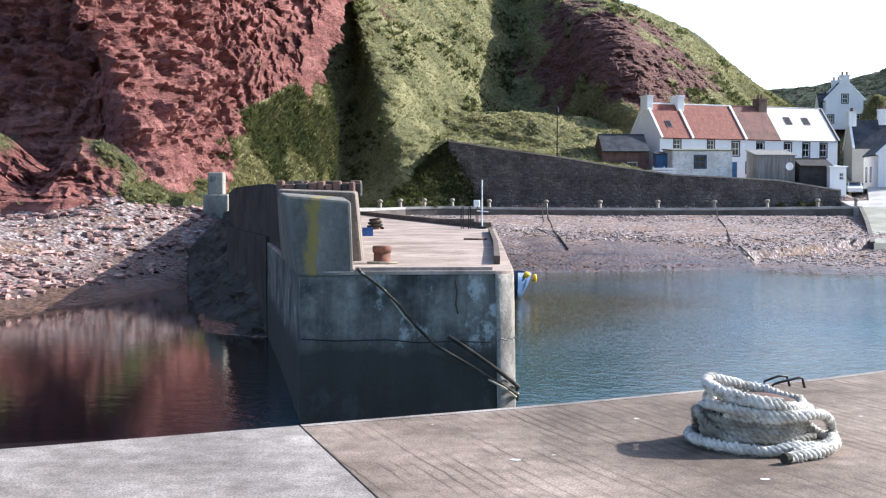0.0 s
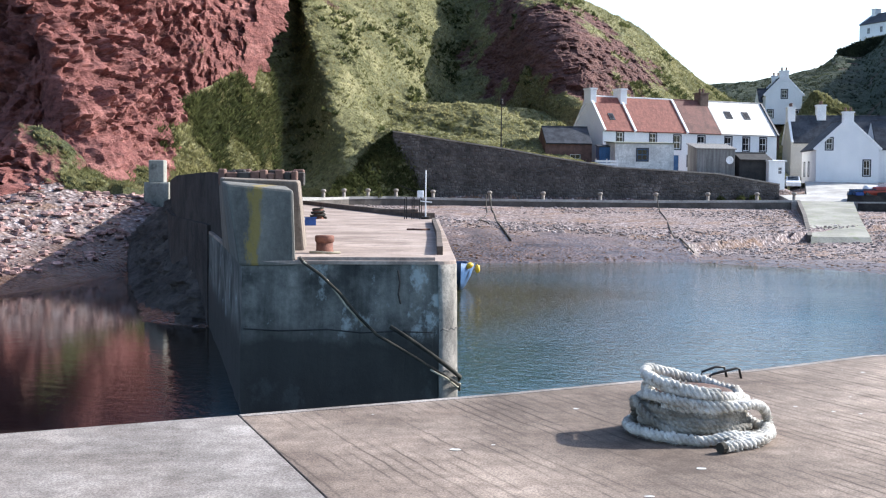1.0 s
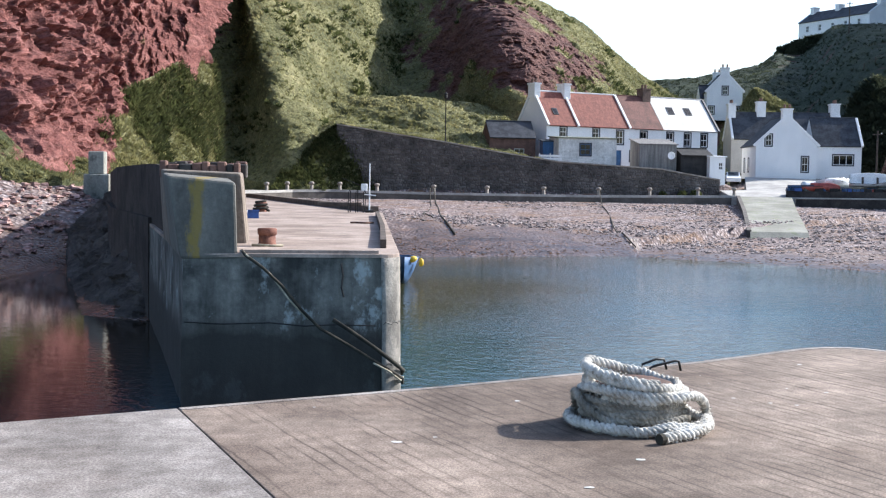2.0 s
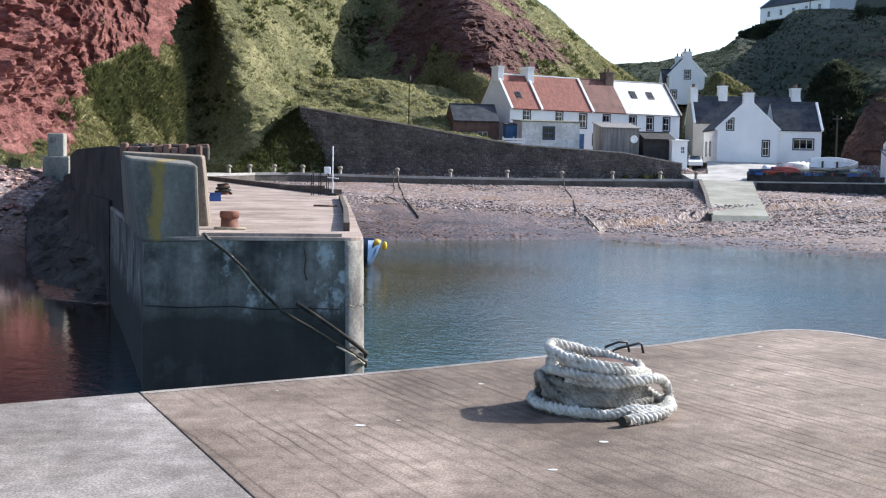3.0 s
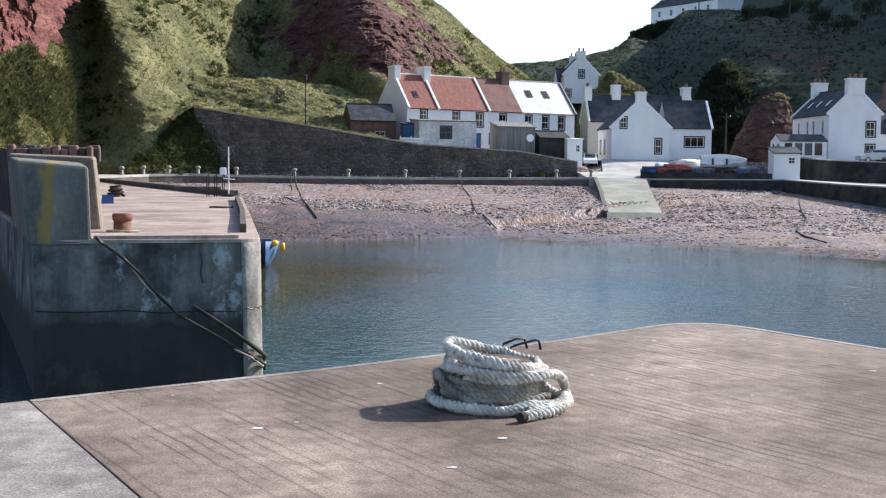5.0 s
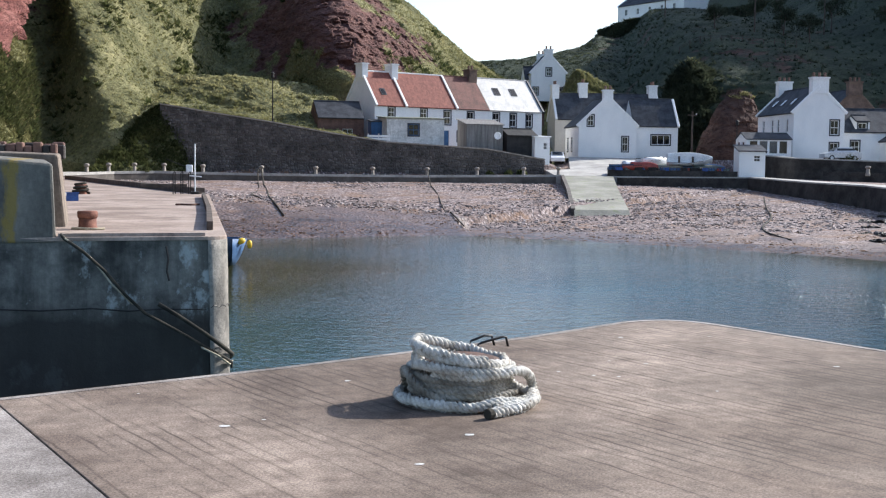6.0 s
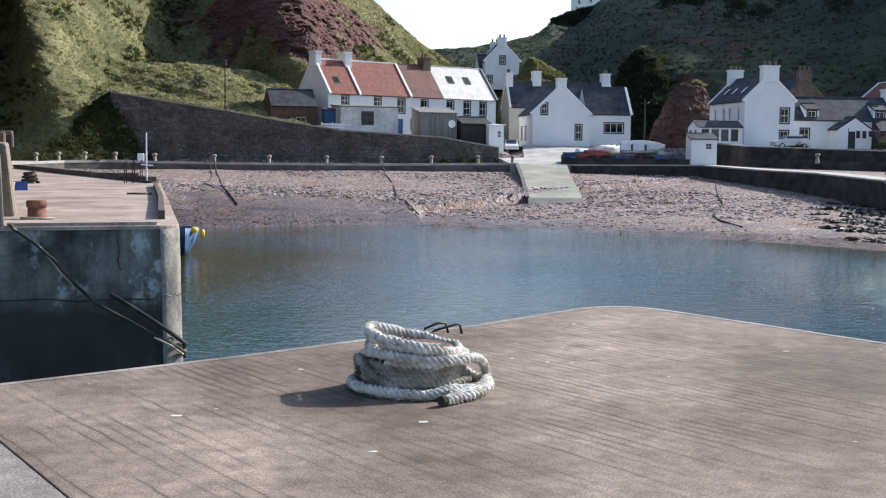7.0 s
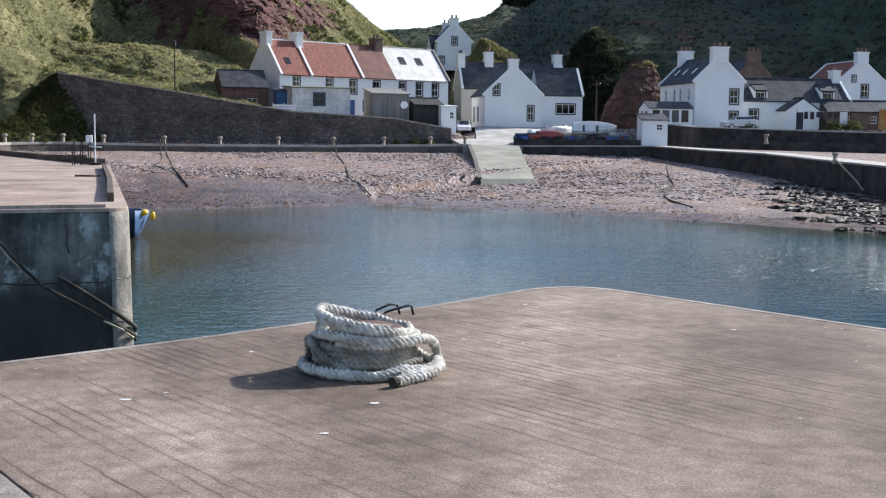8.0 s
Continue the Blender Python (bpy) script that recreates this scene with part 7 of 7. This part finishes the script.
def make_shrub(m, r, label):
    top = thing("shrub", m, label, "shrub")
    rng = np.random.RandomState(int(m.translation.x * 10) % 1000)
    vs, fs = [], []
    for _ in range(700):
        d = rng.normal(size=3)
        d /= np.linalg.norm(d)
        p = d * r * rng.uniform(0.55, 1.05)
        p[2] = abs(p[2]) * 0.8 + 0.1
        a = rng.normal(size=3) * 0.13
        b = rng.normal(size=3) * 0.13
        k = len(vs)
        vs += [tuple(p), tuple(p + a), tuple(p + b)]
        fs.append((k, k + 1, k + 2))
    me = bpy.data.meshes.new("foliage")
    me.from_pydata(vs, [], fs)
    me.materials.append(M_bush)
    ob = new("foliage", me)
    ob.parent = top
    part("stem", tube([(0, 0, -0.2), (0.05, 0, r * 0.4), (0.2, 0.1, r * 0.7)], 0.05), M_timber, top)


def make_tree(m, h, spread, seed, label):
    """A leaning trunk, a few limbs and a ragged crown of leaf clumps with gaps."""
    top = thing("tree", m, label, "tree", "trees on the shaded hillside")
    rng = np.random.RandomState(seed)
    lean = rng.uniform(-0.6, 0.6, 2)
    def stem(z):
        return Vector((lean[0] * (z / h) ** 2, lean[1] * (z / h) ** 2, z))
    bm = bmesh.new()
    rings = []
    for k in range(6):
        z = -0.6 + (h * 0.8 + 0.6) * k / 5
        c, r = stem(max(z, 0)), 0.17 * (1 - 0.13 * k)
        rings.append([bm.verts.new((c.x + r * math.cos(a), c.y + r * math.sin(a), z)) for a in np.linspace(0, 2 * math.pi, 8)[:-1]])
    for u, w in zip(rings, rings[1:]):
        for k in range(7):
            bm.faces.new((u[k], u[(k + 1) % 7], w[(k + 1) % 7], w[k]))
    part("trunk", bm, M_timber, top, smooth=True)
    tips = []
    for k in range(6):
        z = h * rng.uniform(0.35, 0.75)
        a = 6.283 * k / 6 + rng.uniform(-0.4, 0.4)
        b = stem(z)
        t = b + Vector((math.cos(a) * spread * rng.uniform(0.5, 0.9), math.sin(a) * spread * rng.uniform(0.5, 0.9), h * rng.uniform(0.1, 0.28)))
        part("limb", tube([b, (b + t) / 2 + Vector((0, 0, 0.15)), t], 0.05, 5), M_timber, top)
        tips.append(t)
    tips += [stem(h * 0.9), stem(h * 0.75)]
    vs, fs = [], []
    for t in tips:
        for _ in range(3):
            c = np.array(t) + rng.normal(size=3) * spread * 0.24
            rr_ = spread * rng.uniform(0.25, 0.5)
            for _ in range(70):
                d = rng.normal(size=3)
                d /= np.linalg.norm(d)
                p = c + d * rr_ * rng.uniform(0.5, 1.1) * np.array([1, 1, 0.75])
                k = len(vs)
                vs += [tuple(p), tuple(p + rng.normal(size=3) * 0.16), tuple(p + rng.normal(size=3) * 0.16)]
                fs.append((k, k + 1, k + 2))
    me = bpy.data.meshes.new("crown")
    me.from_pydata(vs, [], fs)
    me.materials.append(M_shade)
    new("crown", me).parent = top


for k, (x, y, h, sp) in enumerate(((98.9, 185, 5.5, 2.0), (101.5, 180, 4.2, 1.9), (92.5, 187, 4.0, 1.7), (108, 192, 5.5, 2.2), (114, 186, 6.0, 2.4), (121, 180, 6.5, 2.6), (127, 188, 7.0, 2.8), (104, 176, 4.5, 2.0), (133, 178, 7.0, 2.8), (116, 172, 5.0, 2.2))):
    make_tree(pose(x, y, hill_height(far_hill, x, y) - 0.2), h, sp, 31 + k, "dark bushy tree on the shaded hillside")
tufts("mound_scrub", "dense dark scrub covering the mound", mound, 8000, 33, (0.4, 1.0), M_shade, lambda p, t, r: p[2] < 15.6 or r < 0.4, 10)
# bright blades on the tops only, standing in for sunlit rims
tufts("mound_grass", "grass on the top of the mound, pale as if sunlit", mound, 2600, 34, (0.25, 0.5), M_tuft, lambda p, t, r: p[2] > 16.2)
tufts("outcrop_grass", "grass along the rim of the outcrop, pale as if sunlit", outcrop, 2400, 35, (0.2, 0.45), M_tuft, lambda p, t, r: p[2] > 10.2)
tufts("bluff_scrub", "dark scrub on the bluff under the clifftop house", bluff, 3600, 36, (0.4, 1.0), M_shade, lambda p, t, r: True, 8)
tufts("talus_scrub", "dark bramble and long grass on the slope below the cliff", talus, 7000, 37, (0.3, 0.8), M_bush, lambda p, t, r: noise.noise(Vector(p) * 0.2) > -0.15, 8)
tufts("talus_grass", "long grass on the slope below the cliff", talus, 9000, 38, (0.15, 0.45), M_tuft, lambda p, t, r: True)


tufts("wall_end_scrub", "brambles over the buried end of the wall", wall_end, 2600, 39, (0.2, 0.55), M_bush, lambda p, t, r: True, 8)


def make_wall_fringe():
    """Grass that hangs over the coping of the retaining wall."""
    rng = np.random.RandomState(41)
    vs, fs = [], []
    for _ in range(1500):
        x = rng.uniform(1.5, 23.5)
        y = np.interp(x, [p[0] for p in WALL], [p[1] for p in WALL]) + rng.uniform(0.45, 1.1)
        z = np.interp(x, [p[0] for p in WALL], WALL_TOP) + 0.02
        h = rng.uniform(0.1, 0.45) * (0.4 + abs(noise.noise((x * 0.6, 3.0, 0.0))) * 1.6)
        for _ in range(5):
            a, w = rng.uniform(0, 6.283), rng.uniform(0.03, 0.07)
            k = len(vs)
            vs += [(x - math.sin(a) * w, y + math.cos(a) * w, z), (x + math.sin(a) * w, y - math.cos(a) * w, z), (x + math.cos(a) * h * 0.8, y + math.sin(a) * h * 0.8, z + h)]
            fs.append((k, k + 1, k + 2))
    me = bpy.data.meshes.new("wall_fringe")
    me.from_pydata(vs, [], fs)
    me.materials.append(M_tuft)
    tagged(new("wall_fringe", me), "tufts of grass along the top of the wall", "grass", kind="stuff")


make_wall_fringe()


def make_hill_fence():
    top = thing("hill_fence", pose(0, 0, 0), "old post fence along the path on the hillside", "fence")
    a, b = Vector((82, 178)), Vector((97, 168))
    spots = []
    for i in range(12):
        p = a.lerp(b, i / 11)
        z = hill_height(far_hill, p.x, p.y)
        part("post", one_box((p.x - 0.05, p.y - 0.05, z - 0.4), (p.x + 0.05, p.y + 0.05, z + 1.0)), M_timber, top)
        spots.append((p.x, p.y, z))
    for up in (0.55, 0.95):
        part("rail", tube([(x, y, z + up) for x, y, z in spots], 0.022, 5), M_timber, top)


make_hill_fence()
make_shrub(pose(73.0, 114.8, 2.25), 1.0, "dark rounded garden shrub beside the parked car")
make_shrub(pose(87.0, 115.2, 2.25), 1.3, "dark garden shrub beside the outhouse")
make_shrub(pose(84.8, 115.6, 2.25), 1.2, "dark garden shrub beside the outhouse")
make_shrub(pose(40.2, 128.0, 0.3), 0.55, "low green weeds at the foot of the retaining wall")
make_shrub(pose(38.6, 127.9, 0.25), 0.4, "low green weeds at the foot of the retaining wall")
make_shrub(pose(36.4, 127.9, 0.2), 0.35, "low green weeds at the foot of the retaining wall")
make_shrub(pose(-1.0, 121.3, 0.25), 0.6, "pale green weeds beside the shore road")
